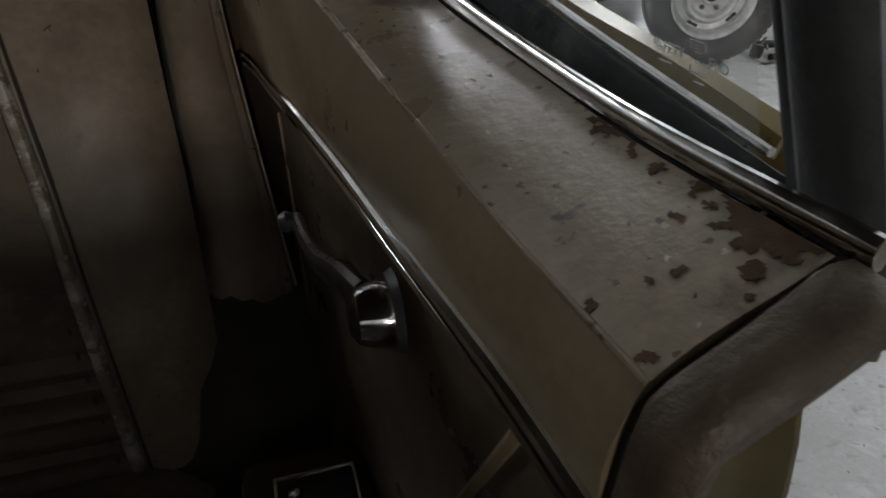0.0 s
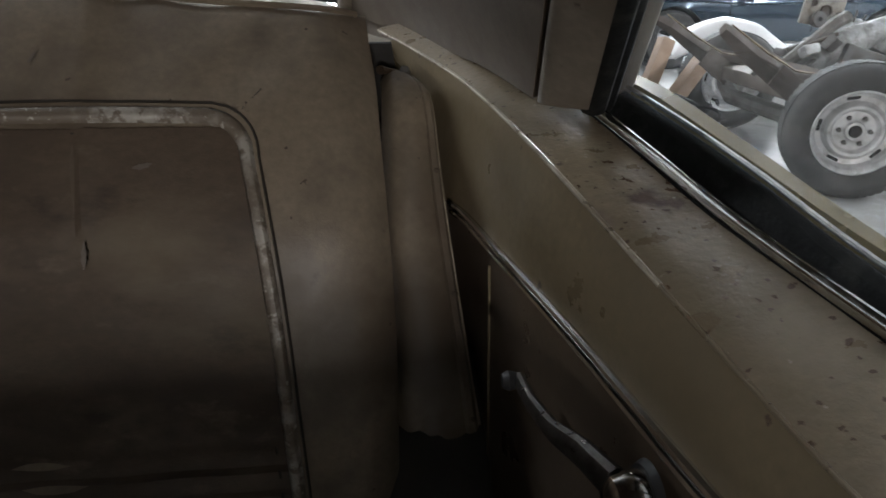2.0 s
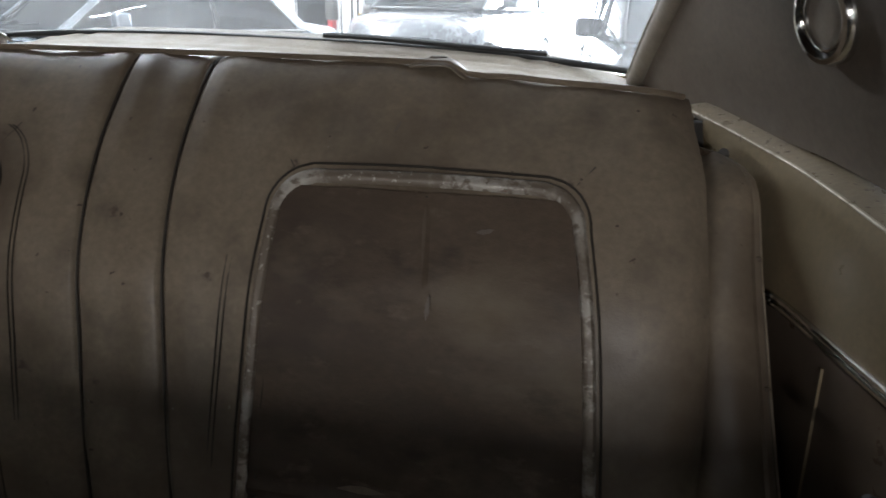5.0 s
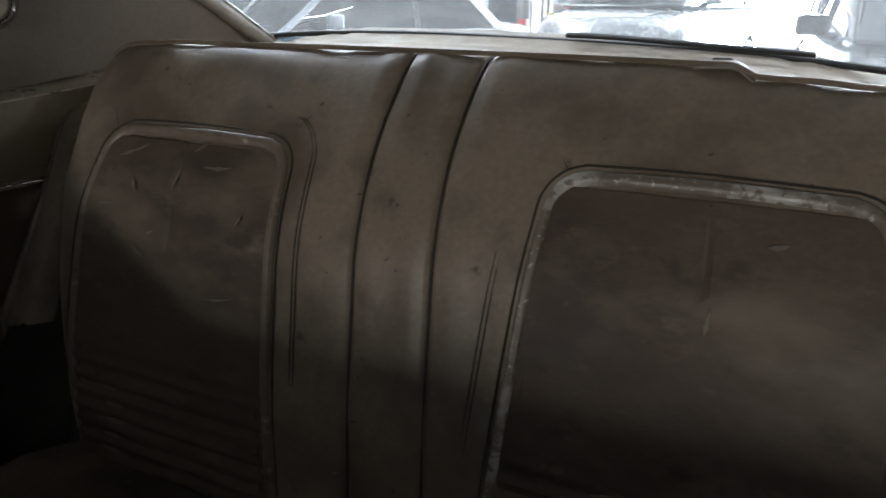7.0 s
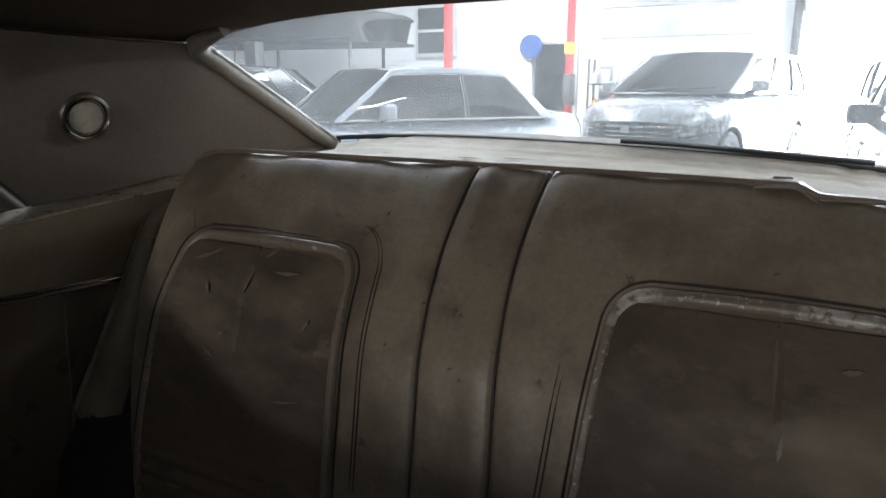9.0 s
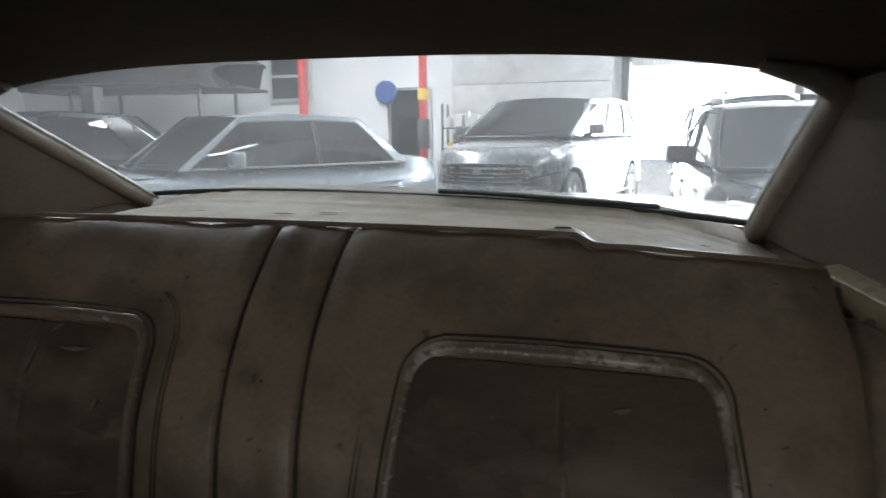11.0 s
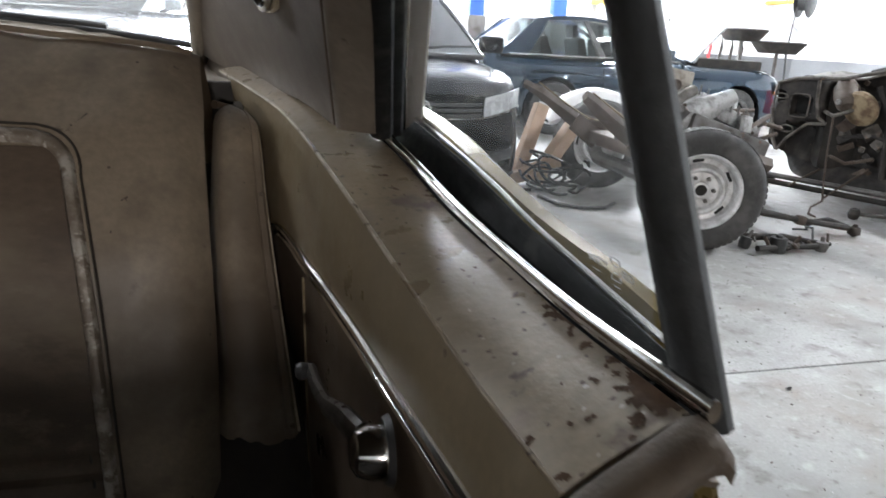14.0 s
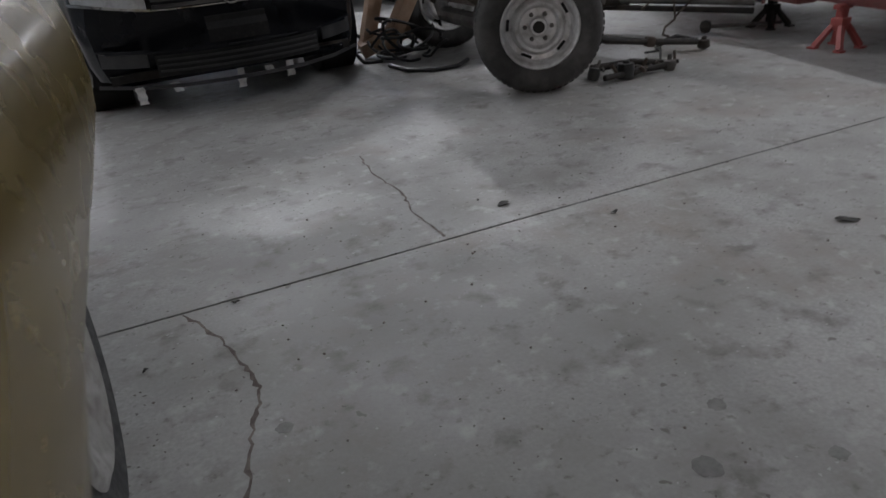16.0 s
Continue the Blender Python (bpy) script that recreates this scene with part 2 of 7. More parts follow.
OLD_RED = surface("faded_red_paint", (0.125, 0.026, 0.023), 0.55, 0.1, alt=(0.11, 0.035, 0.03), alt_scale=6.0, specks=(((0.09, 0.05, 0.04), 20.0, 0.6, 0.7),), bump=0.2)
JACK_RED = surface("jack_stand_red", (0.27, 0.05, 0.045), 0.45, 0.1, alt=(0.30, 0.06, 0.05), alt_scale=20.0)
BRIGHT_RED = surface("signal_red_paint", (0.52, 0.03, 0.03), 0.4, alt=(0.42, 0.03, 0.03))
WOOD = surface("cut_lumber", (0.42, 0.28, 0.19), 0.7, alt=(0.50, 0.36, 0.26), alt_scale=9.0, bump=0.3)
PLASTIC_WHITE = surface("dusty_white_plastic", (0.62, 0.61, 0.60), 0.45, alt=(0.50, 0.49, 0.48), alt_scale=5.0)
CONCRETE = surface("worn_concrete", (0.315, 0.313, 0.305), 0.56, alt=(0.250, 0.246, 0.238), alt_scale=0.9, alt_low=0.36, alt_high=0.64, spec=0.42,
                   specks=(((0.215, 0.208, 0.196), 3.1, 0.46, 0.70), ((0.205, 0.172, 0.150), 1.3, 0.55, 0.74), ((0.140, 0.130, 0.120), 7.5, 0.54, 0.72), ((0.37, 0.37, 0.362), 13.0, 0.56, 0.72), ((0.150, 0.140, 0.130), 30.0, 0.60, 0.72)),
                   grain=0.18, grain_scale=85.0, bump=0.3, bump_scale=70.0, rough_vary=0.16, detail=14.0,
                   chips=(((0.15, 0.14, 0.13), 12.0, 0.11, 0.26), ((0.105, 0.095, 0.087), 50.0, 0.18, 0.14), ((0.38, 0.38, 0.37), 40.0, 0.14, 0.10)))
CRACK = surface("dark_floor_crack", (0.10, 0.080, 0.072), 0.9, alt=(0.19, 0.160, 0.145), alt_scale=20.0)
WALL = surface("white_painted_wall", (0.74, 0.745, 0.74), 0.6, alt=(0.68, 0.685, 0.68), alt_scale=0.8, bump=0.05)
WALL_GREY = surface("grey_wainscot", (0.16, 0.165, 0.17), 0.6, alt=(0.13, 0.13, 0.135), alt_scale=1.2)
CEILING = surface("white_metal_ceiling", (0.55, 0.55, 0.55), 0.6, alt=(0.5, 0.5, 0.5), alt_scale=0.7)
LIFT_BLUE = surface("lift_blue_paint", (0.03, 0.10, 0.36), 0.35, 0.1, alt=(0.025, 0.08, 0.28))
YELLOW = surface("yellow_paint", (0.62, 0.42, 0.05), 0.5)
BLACK_PLASTIC = surface("black_plastic", (0.022, 0.022, 0.023), 0.45, alt=(0.03, 0.03, 0.03), alt_scale=6.0)
BLACK_PAINT = surface("black_car_paint", (0.007, 0.008, 0.011), 0.24, 0.0, coat=0.1, spec=0.3, grain=0.03, rough_vary=0.03, alt=(0.014, 0.015, 0.018), alt_scale=2.0)
NAVY_PAINT = surface("dark_teal_car_paint", (0.010, 0.030, 0.055), 0.16, 0.3, coat=1.0, grain=0.03, rough_vary=0.03)
SILVER_BLUE = surface("pale_silver_blue_paint", (0.37, 0.41, 0.45), 0.25, 0.35, coat=0.8, grain=0.03, rough_vary=0.04)
SILVER = surface("silver_car_paint", (0.30, 0.31, 0.32), 0.26, 0.45, coat=0.8, grain=0.03, rough_vary=0.04)
DARK_GREY_PAINT = surface("charcoal_car_paint", (0.035, 0.037, 0.04), 0.16, 0.3, coat=1.0, grain=0.03, rough_vary=0.03)
GREY_PAINT = surface("primer_grey_paint", (0.12, 0.13, 0.15), 0.35, 0.2, coat=0.4)
LENS = surface("clear_lamp_lens", (0.55, 0.56, 0.57), 0.12, 0.35, alt=(0.30, 0.31, 0.32), alt_scale=9.0, rough_vary=0.05)
LENS_DARK = surface("dark_lamp_lens", (0.16, 0.165, 0.17), 0.10, 0.3, alt=(0.40, 0.41, 0.42), alt_scale=14.0, alt_low=0.5, alt_high=0.56, rough_vary=0.04)
AMBER = surface("amber_lens", (0.55, 0.22, 0.05), 0.2)
TAIL_RED = surface("red_lens", (0.40, 0.01, 0.01), 0.15)
CLOTH_DARK = surface("dark_cabin_cloth", (0.02, 0.02, 0.02), 0.9)
ETCH = surface("etched_grey_mark", (0.42, 0.42, 0.40), 0.9)
TAPE = surface("torn_white_tape", (0.62, 0.62, 0.60), 0.6, alt=(0.45, 0.45, 0.44), alt_scale=30.0)
REAR_GLASS = pane_material("dusty_rear_glass", 0.15, (0.80, 0.83, 0.86), 0.05, smear_scale=2.0)
SIDE_GLASS = pane_material("smeared_side_glass", 0.03, (0.75, 0.77, 0.78), 0.04, smear_scale=7.0)
CAR_GLASS = pane_material("tinted_car_glass", 0.0, (0.3, 0.3, 0.3), 0.07, tint=(0.24, 0.26, 0.27), glance=0.9)
CLEAR_GLASS = pane_material("clear_car_glass", 0.0, (0.5, 0.5, 0.5), 0.07, tint=(0.72, 0.76, 0.76), glance=0.6)
BACKDROP_GLOW = glow("daylight_backdrop_glow", (0.95, 0.98, 1.0), 2.2)
TUBE_GLOW = glow("tube_glow", (1.0, 0.99, 0.96), 14.0)


# ---- mesh helpers ----
def thing(name, label, category, group="", place=(0, 0, 0), kind=""):
    ob = new(name)
    ob.empty_display_size = 0.1
    ob.matrix_basis = Matrix.Translation(place)
    return tagged(ob, label, category, group, kind)


def finish(name, bm, material, sharp=35):
    mesh = bpy.data.meshes.new(name)
    bmesh.ops.recalc_face_normals(bm, faces=bm.faces[:])
    bm.to_mesh(mesh)
    bm.free()
    mesh.materials.append(material)
    mesh.polygons.foreach_set("use_smooth", [True] * len(mesh.polygons))
    mesh.set_sharp_from_angle(angle=radians(sharp))
    return mesh


def part(name, bm, material, parent, label="", sharp=35):
    ob = new(name, finish(name, bm, material, sharp))
    ob.parent = parent
    if parent.parent is None and parent.data is None:
        ob.matrix_parent_inverse = parent.matrix_basis.inverted()
    return tagged(ob, label)


def solo(name, bm, material, label, category, group="", kind="", sharp=35):
    return tagged(new(name, finish(name, bm, material, sharp)), label, category, group, kind)


def lattice(rows, bm=None, closed=False, flip=False):
    """Quads between rows of points."""
    bm = bm or bmesh.new()
    vs = [[bm.verts.new(p) for p in row] for row in rows]
    for a, b in zip(vs, vs[1:]):
        n = len(a)
        for i in range(n if closed else n - 1):
            j = (i + 1) % n
            try:
                bm.faces.new((a[i], a[j], b[j], b[i]))
            except ValueError:
                pass
    return bm


def shell(rows, thick, bm=None):
    """A sheet with thickness: the rows, and their copy moved along the normals."""
    g = np.array([[tuple(p) for p in row] for row in rows], float)
    du = np.gradient(g, axis=1)
    dv = np.gradient(g, axis=0)
    nrm = np.cross(du, dv)
    nrm /= np.maximum(np.linalg.norm(nrm, axis=2, keepdims=True), 1e-9)
    back = g + nrm * thick
    bm = bm or bmesh.new()
    f = [[bm.verts.new(p) for p in r] for r in g]
    k = [[bm.verts.new(p) for p in r] for r in back]
    h, w = len(f), len(f[0])
    for i in range(h - 1):
        for j in range(w - 1):
            bm.faces.new((f[i][j], f[i][j + 1], f[i + 1][j + 1], f[i + 1][j]))
            bm.faces.new((k[i][j], k[i + 1][j], k[i + 1][j + 1], k[i][j + 1]))
    for i in range(h - 1):
        for j in (0, w - 1):
            bm.faces.new((f[i][j], f[i + 1][j], k[i + 1][j], k[i][j]))
    for j in range(w - 1):
        for i in (0, h - 1):
            bm.faces.new((f[i][j], f[i][j + 1], k[i][j + 1], k[i][j]))
    return bm


def box(size, at=(0, 0, 0), turn=None, bevel=0.0, bm=None, segs=2):
    own = bmesh.new()
    bmesh.ops.create_cube(own, size=1.0)
    bmesh.ops.scale(own, vec=size, verts=own.verts)
    if bevel:
        bmesh.ops.bevel(own, geom=own.edges[:], offset=bevel, segments=segs, affect="EDGES", profile=0.6)
    own.transform(Matrix.Translation(at) @ (turn or Matrix()))
    return merge(own, bm)


def merge(own, bm):
    if bm is None:
        return own
    mesh = bpy.data.meshes.new("t")
    own.to_mesh(mesh)
    own.free()
    bm.from_mesh(mesh)
    bpy.data.meshes.remove(mesh)
    return bm


def tube(pts, r, seg=8, bm=None, flat=1.0, up=(0, 0, 1), caps=True):
    """A round or flattened bar along points; r may be a list."""
    bm = bm or bmesh.new()
    P = [Vector(p) for p in pts]
    rs = r if isinstance(r, (list, tuple)) else [r] * len(P)
    rings = []
    for i, p in enumerate(P):
        d = (P[min(i + 1, len(P) - 1)] - P[max(i - 1, 0)]).normalized()
        s = d.cross(Vector(up))
        if s.length < 1e-4:
            s = d.cross(Vector((1, 0, 0)))
        s.normalize()
        u = s.cross(d)
        rings.append([bm.verts.new(p + (s * math.cos(a) + u * math.sin(a) * flat) * rs[i]) for a in (2 * math.pi * k / seg for k in range(seg))])
    for a, b in zip(rings, rings[1:]):
        for i in range(seg):
            bm.faces.new((a[i], a[(i + 1) % seg], b[(i + 1) % seg], b[i]))
    if caps:
        bm.faces.new(rings[0][::-1])
        bm.faces.new(rings[-1])
    return bm


def lathe(profile, m=None, seg=32, bm=None):
    """Turns (radius, height) round the z axis, then places it by m."""
    own = bmesh.new()
    rings = []
    for r, h in profile:
        if r < 1e-6:
            rings.append([own.verts.new((0, 0, h))])
        else:
            rings.append([own.verts.new((r * math.cos(a), r * math.sin(a), h)) for a in (2 * math.pi * k / seg for k in range(seg))])
    for a, b in zip(rings, rings[1:]):
        for i in range(seg):
            j = (i + 1) % seg
            if len(a) == 1 and len(b) == 1:
                continue
            if len(a) == 1:
                own.faces.new((a[0], b[j], b[i]))
            elif len(b) == 1:
                own.faces.new((a[i], a[j], b[0]))
            else:
                own.faces.new((a[i], a[j], b[j], b[i]))
    if m:
        own.transform(m)
    return merge(own, bm)


def curve_at(table, x):
    """Smooth value of a table of (x, value or tuple) at x."""
    xs = [r[0] for r in table]
    if x <= xs[0]:
        return np.array(table[0][1:], float)
    if x >= xs[-1]:
        return np.array(table[-1][1:], float)
    i = max(k for k in range(len(xs)) if xs[k] <= x)
    i = min(i, len(xs) - 2)
    v = [np.array(r[1:], float) for r in table]
    h = xs[i + 1] - xs[i]
    t = (x - xs[i]) / h
    m0 = (v[i + 1] - v[max(i - 1, 0)]) / (xs[i + 1] - xs[max(i - 1, 0)]) * h
    m1 = (v[min(i + 2, len(v) - 1)] - v[i]) / (xs[min(i + 2, len(v) - 1)] - xs[i]) * h
    return (2 * t**3 - 3 * t**2 + 1) * v[i] + (t**3 - 2 * t**2 + t) * m0 + (-2 * t**3 + 3 * t**2) * v[i + 1] + (t**3 - t**2) * m1


def span(a, b, n):
    return [a + (b - a) * i / (n - 1) for i in range(n)]


def lerp(a, b, t):
    return tuple(p + (q - p) * t for p, q in zip(a, b))

# ---- garage: floor, walls, ceiling ----
X0, X1, Y0, Y1, HIGH = -14.0, 12.2, -7.0, 15.0, 4.8
floor = thing("floor", "worn grey concrete workshop floor with a saw-cut joint", "floor", kind="structure")
part("sub_base", box((X1 - X0, Y1 - Y0, 0.1), ((X0 + X1) / 2, (Y0 + Y1) / 2, -0.075)), CRACK, floor, "dark bottom of the floor joint")
for y0, y1 in ((Y0, 3.7745), (3.7815, Y1)):
    part("slab", box((X1 - X0, y1 - y0, 0.03), ((X0 + X1) / 2, (y0 + y1) / 2, -0.015), bevel=0.002, segs=1), CONCRETE, floor)
for ay in (Y1 + 15.16, Y0 - 15.16):
    part("apron", box((40, 30, 0.02), (0, ay, -0.02)), CONCRETE, floor, "pale sunlit concrete outside the bay")


def jagged(pts, width, seed, z=0.0012):
    rng = random.Random(seed)
    fine = []
    for a, b in zip(pts, pts[1:]):
        for k in range(8):
            t = k / 8
            fine.append((a[0] + (b[0] - a[0]) * t + rng.uniform(-0.006, 0.006), a[1] + (b[1] - a[1]) * t + rng.uniform(-0.004, 0.004)))
    fine.append(pts[-1])
    rows = []
    for i, p in enumerate(fine):
        q, o = fine[min(i + 1, len(fine) - 1)], fine[max(i - 1, 0)]
        d = Vector((q[0] - o[0], q[1] - o[1])).normalized()
        w = width * rng.uniform(0.3, 1.0)
        rows.append([(p[0] - d.y * w, p[1] + d.x * w, z), (p[0] + d.y * w, p[1] - d.x * w, z)])
    return lattice(rows)


part("crack", jagged([(1.94, 4.76), (1.91, 4.52), (1.938, 4.24), (1.90, 4.04), (1.915, 3.80)], 0.0055, 3), CRACK, floor)
part("crack", jagged([(1.088, 3.77), (1.163, 3.586), (1.20, 3.42), (1.22, 3.31), (1.176, 3.18), (1.135, 2.99), (1.15, 2.6)], 0.0075, 4), CRACK, floor)


def wall(name, size, at, mat=WALL, label="white painted workshop wall"):
    return solo(name, box(size, at), mat, label, "wall", kind="structure")


DOOR = (0.05, 2.75, 2.45)
wall("wall_west", (0.2, Y1 - Y0, HIGH), (X0 - 0.1, (Y0 + Y1) / 2, HIGH / 2))
wall("wall_east", (0.2, Y1 - Y0, HIGH), (X1 + 0.1, (Y0 + Y1) / 2, HIGH / 2))
# unseen doorway, added as the opening for the south lamp
SOUTH = (0.0, 0.7, 2.05)
wall("wall_south_a", (SOUTH[0] - X0 + 0.2, 0.2, HIGH), ((SOUTH[0] + X0 - 0.2) / 2, Y0 - 0.1, HIGH / 2))
wall("wall_south_b", (X1 + 0.2 - SOUTH[1], 0.2, HIGH), ((SOUTH[1] + X1 + 0.2) / 2, Y0 - 0.1, HIGH / 2))
wall("wall_south_lintel", (SOUTH[1] - SOUTH[0], 0.2, HIGH - SOUTH[2]), ((SOUTH[0] + SOUTH[1]) / 2, Y0 - 0.1, (HIGH + SOUTH[2]) / 2))
wall("wall_north_a", (DOOR[0] - X0 + 0.2, 0.2, HIGH), ((DOOR[0] + X0 - 0.2) / 2, Y1 + 0.1, HIGH / 2))
wall("wall_north_b", (X1 + 0.2 - DOOR[1], 0.2, HIGH), ((DOOR[1] + X1 + 0.2) / 2, Y1 + 0.1, HIGH / 2))
wall("wall_north_lintel", (DOOR[1] - DOOR[0], 0.2, HIGH - DOOR[2]), ((DOOR[0] + DOOR[1]) / 2, Y1 + 0.1, (HIGH + DOOR[2]) / 2))
wall("wainscot_east", (0.03, Y1 - Y0, 1.05), (X1 - 0.015, (Y0 + Y1) / 2, 0.525), WALL_GREY, "grey lower wall panel")
wall("wainscot_north", (X1 - 3.2 - 0.04, 0.03, 1.05), ((X1 + 3.2 - 0.04) / 2, Y1 - 0.015, 0.525), WALL_GREY, "grey lower wall panel")
solo("ceiling", box((X1 - X0, Y1 - Y0, 0.1), ((X0 + X1) / 2, (Y0 + Y1) / 2, HIGH + 0.05)), CEILING, "white metal workshop ceiling", "ceiling", kind="structure")
for lx, ly, watts in TUBES:
    lamp = thing("ceiling_light", "white fluorescent tube fitting under the ceiling", "ceiling light", "workshop ceiling lights", (lx, ly, HIGH))
    part("housing", box((0.5, 2.5, 0.08), (lx, ly, 4.72), bevel=0.01), PLASTIC_WHITE, lamp)
    for dx in (-0.12, 0.12):
        part("tube", tube([(lx + dx, ly - 1.15, 4.655), (lx + dx, ly + 1.15, 4.655)], 0.02), TUBE_GLOW, lamp, "glowing white tube")

# a wall that glows by itself stands in for the daylight outdoors
solo("backdrop", box((60, 0.2, 22), (1.4, 34, 10.9)), BACKDROP_GLOW, "glowing backdrop in place of overexposed daylight outside the open bay", "backdrop", kind="structure")

# sectional bay doors on the far wall: one half raised, one shut
bay = thing("door_1", "white sectional bay door, raised above the bright opening", "garage door", kind="structure")
for k in range(3):
    part("panel", box((DOOR[1] - DOOR[0] - 0.06, 0.05, 0.48), ((DOOR[0] + DOOR[1]) / 2, Y1 - 0.06, 2.60 + 0.5 * k), bevel=0.008), PLASTIC_WHITE, bay)
for x in (DOOR[0] - 0.07, DOOR[1] + 0.07):
    part("frame", box((0.12, 0.12, HIGH - 0.4), (x, Y1 - 0.06, (HIGH - 0.4) / 2), bevel=0.01), STEEL, bay)
shut = thing("door_2", "white sectional bay door, shut", "garage door", kind="structure")
for k in range(6):
    part("panel", box((3.0, 0.05, 0.52), (-1.75, Y1 - 0.04, 0.27 + 0.53 * k), bevel=0.008), PLASTIC_WHITE, shut)
win = thing("window_1", "wall window with white frame over dark panes", "window", kind="structure")
part("window_frame", box((0.95, 0.08, 1.05), (-6.75, Y1 - 0.05, 2.4), bevel=0.01), PLASTIC_WHITE, win)
for dz in (-0.24, 0.24):
    part("pane", box((0.82, 0.02, 0.42), (-6.75, Y1 - 0.095, 2.4 + dz)), CAR_GLASS, win)

# ---- the coupe's seat ----
BACK = [(0.00, 2.668, 0.36), (0.09, 2.674, 0.45), (0.26, 2.694, 0.616), (0.385, 2.722, 0.74), (0.48, 2.748, 0.83), (0.565, 2.786, 0.90),
        (0.635, 2.826, 0.955), (0.705, 2.872, 1.010), (0.765, 2.912, 1.052), (0.80, 2.940, 1.069), (0.835, 2.972, 1.070), (0.865, 2.996, 1.052), (0.92, 3.0, 0.98), (1.0, 3.0, 0.88)]
CREST = [(-0.69, -0.040), (-0.655, -0.022), (-0.60, -0.002), (-0.3, 0.002), (0.0, 0.002), (0.20, 0.001), (0.35, -0.001), (0.372, -0.002), (0.392, -0.013), (0.45, -0.015), (0.5, -0.019), (0.62, -0.026), (0.66, -0.034), (0.69, -0.048)]


def seat_edge(x, z):
    """How far the seat back reaches to either side at a height."""
    if x > 0:
        return float(curve_at([(0.36, 0.688), (0.64, 0.693), (0.74, 0.692), (0.85, 0.687), (0.93, 0.682), (1.0, 0.679), (1.07, 0.672)], z)[0])
    return float(curve_at([(0.36, 0.575), (0.43, 0.588), (0.58, 0.617), (0.70, 0.632), (0.80, 0.632), (0.88, 0.640), (0.96, 0.656), (1.05, 0.688), (1.07, 0.690)], z)[0])


def seat_pt(x, s, off=0.0):
    y, z = curve_at(BACK, s)
    y2, z2 = curve_at(BACK, min(s + 0.01, 1.0))
    d = Vector((0, y2 - y, z2 - z)).normalized() if s < 0.99 else Vector((0, 0, -1))
    nrm = Vector((0, -d.z, d.y))
    dz = float(curve_at(CREST, x)[0]) * max(0.0, min(1.0, (z - 0.955) / 0.09))
    e = max(0.0, abs(x) - (seat_edge(x, z) - 0.06)) / 0.06
    roll = 0.034 * e ** 2.5
    return Vector((x, y + roll, z + dz)) + nrm * off


def seat_s(z):
    lo, hi = 0.0, 0.80
    for _ in range(24):
        mid = (lo + hi) / 2
        lo, hi = (mid, hi) if curve_at(BACK, mid)[1] < z else (lo, mid)
    return (lo + hi) / 2


def insert_edge(side, z):
    """The trapezoid insert's inner and outer edge at a height, for the right (1) or left (-1) one."""
    inner = float(curve_at([(0.40, 0.163), (0.64, 0.177), (0.82, 0.188), (0.95, 0.197)], z)[0])
    outer = float(curve_at([(0.40, 0.600), (0.64, 0.587), (0.82, 0.571), (0.95, 0.548)], z)[0])
    if side < 0:
        outer = float(curve_at([(0.40, 0.585), (0.64, 0.574), (0.82, 0.561), (0.95, 0.543)], z)[0])
    return inner - 0.010, outer - 0.007


def insert_path(inset, n=10, side=1):
    """Round the insert from its lower inner corner up, over and down the outside: (x, z), in distances from the middle."""
    top, low, r = 0.951 - inset, 0.395, 0.045 - inset * 0.6
    pts = []
    for z in span(low, top - r, 26):
        pts.append((insert_edge(side, z)[0] + inset, z))
    a = insert_edge(side, top - r)
    for k in range(1, n):
        t = math.pi / 2 * k / n
        pts.append((a[0] + inset + r * (1 - math.cos(t)), top - r + r * math.sin(t)))
    for x in span(a[0] + inset + r, a[1] - inset - r, 24):
        pts.append((x, top + 0.004 * math.sin(math.pi * (x - a[0]) / (a[1] - a[0]))))
    for k in range(1, n):
        t = math.pi / 2 * k / n
        pts.append((a[1] - inset - r + r * math.sin(t), top - r + r * math.cos(t)))
    for z in reversed(span(low, top - r, 26)):
        pts.append((insert_edge(side, z)[1] - inset, z))
    return pts


seat = thing("rear_seat", "gold-brown vinyl rear bench seat, cracked, stained and dusty", "car seat", place=(0, 2.66, 0.2))
SEAMS = (-0.055, 0.057)


def seam_x(c, s):
    return c + float(curve_at([(0.0, 0.022), (0.2, 0.018), (0.37, 0.010), (0.55, -0.002), (0.65, -0.007), (0.8, 0.0), (1.0, 0.0)], s)[0])


xs = sorted(set([round(v, 4) for v in span(-0.685, 0.685, 120)] + [round(c + d, 4) for c in SEAMS for d in span(-0.014, 0.030, 24)]))
rows = []
for s in span(0.0, 1.0, 84):
    row = []
    for x0 in xs:
        wide = seat_edge(x0, float(curve_at(BACK, s)[1])) - 0.5
        x = x0 if abs(x0) < 0.5 else math.copysign(0.5 + (abs(x0) - 0.5) / 0.185 * wide, x0)
        dip = sum(0.006 * math.exp(-((x - seam_x(c, s)) / 0.0045) ** 2) - 0.0035 * math.exp(-((abs(x - seam_x(c, s)) - 0.03) / 0.022) ** 2) for c in SEAMS)
        lump = 0.004 * noise.noise(Vector((x * 6, s * 5, 0.3))) + 0.0018 * noise.noise(Vector((x * 22, s * 14, 1.3)))
        wave = 0.006 * noise.noise(Vector((x * 9, 0, 7))) * max(0, (s - 0.7) / 0.15) if s < 0.86 else 0.0
        row.append(seat_pt(x, s, lump - dip + wave))
    rows.append(row)
part("backrest", lattice(rows), VINYL, seat, "gold-brown vinyl seat back with dark seams")
for c in SEAMS:
    part("seam", tube([seat_pt(seam_x(c, s), s, -0.0030) for s in span(0.02, 0.85, 40)], 0.0022, 6), SEAM, seat, "dark sunken stitch line")
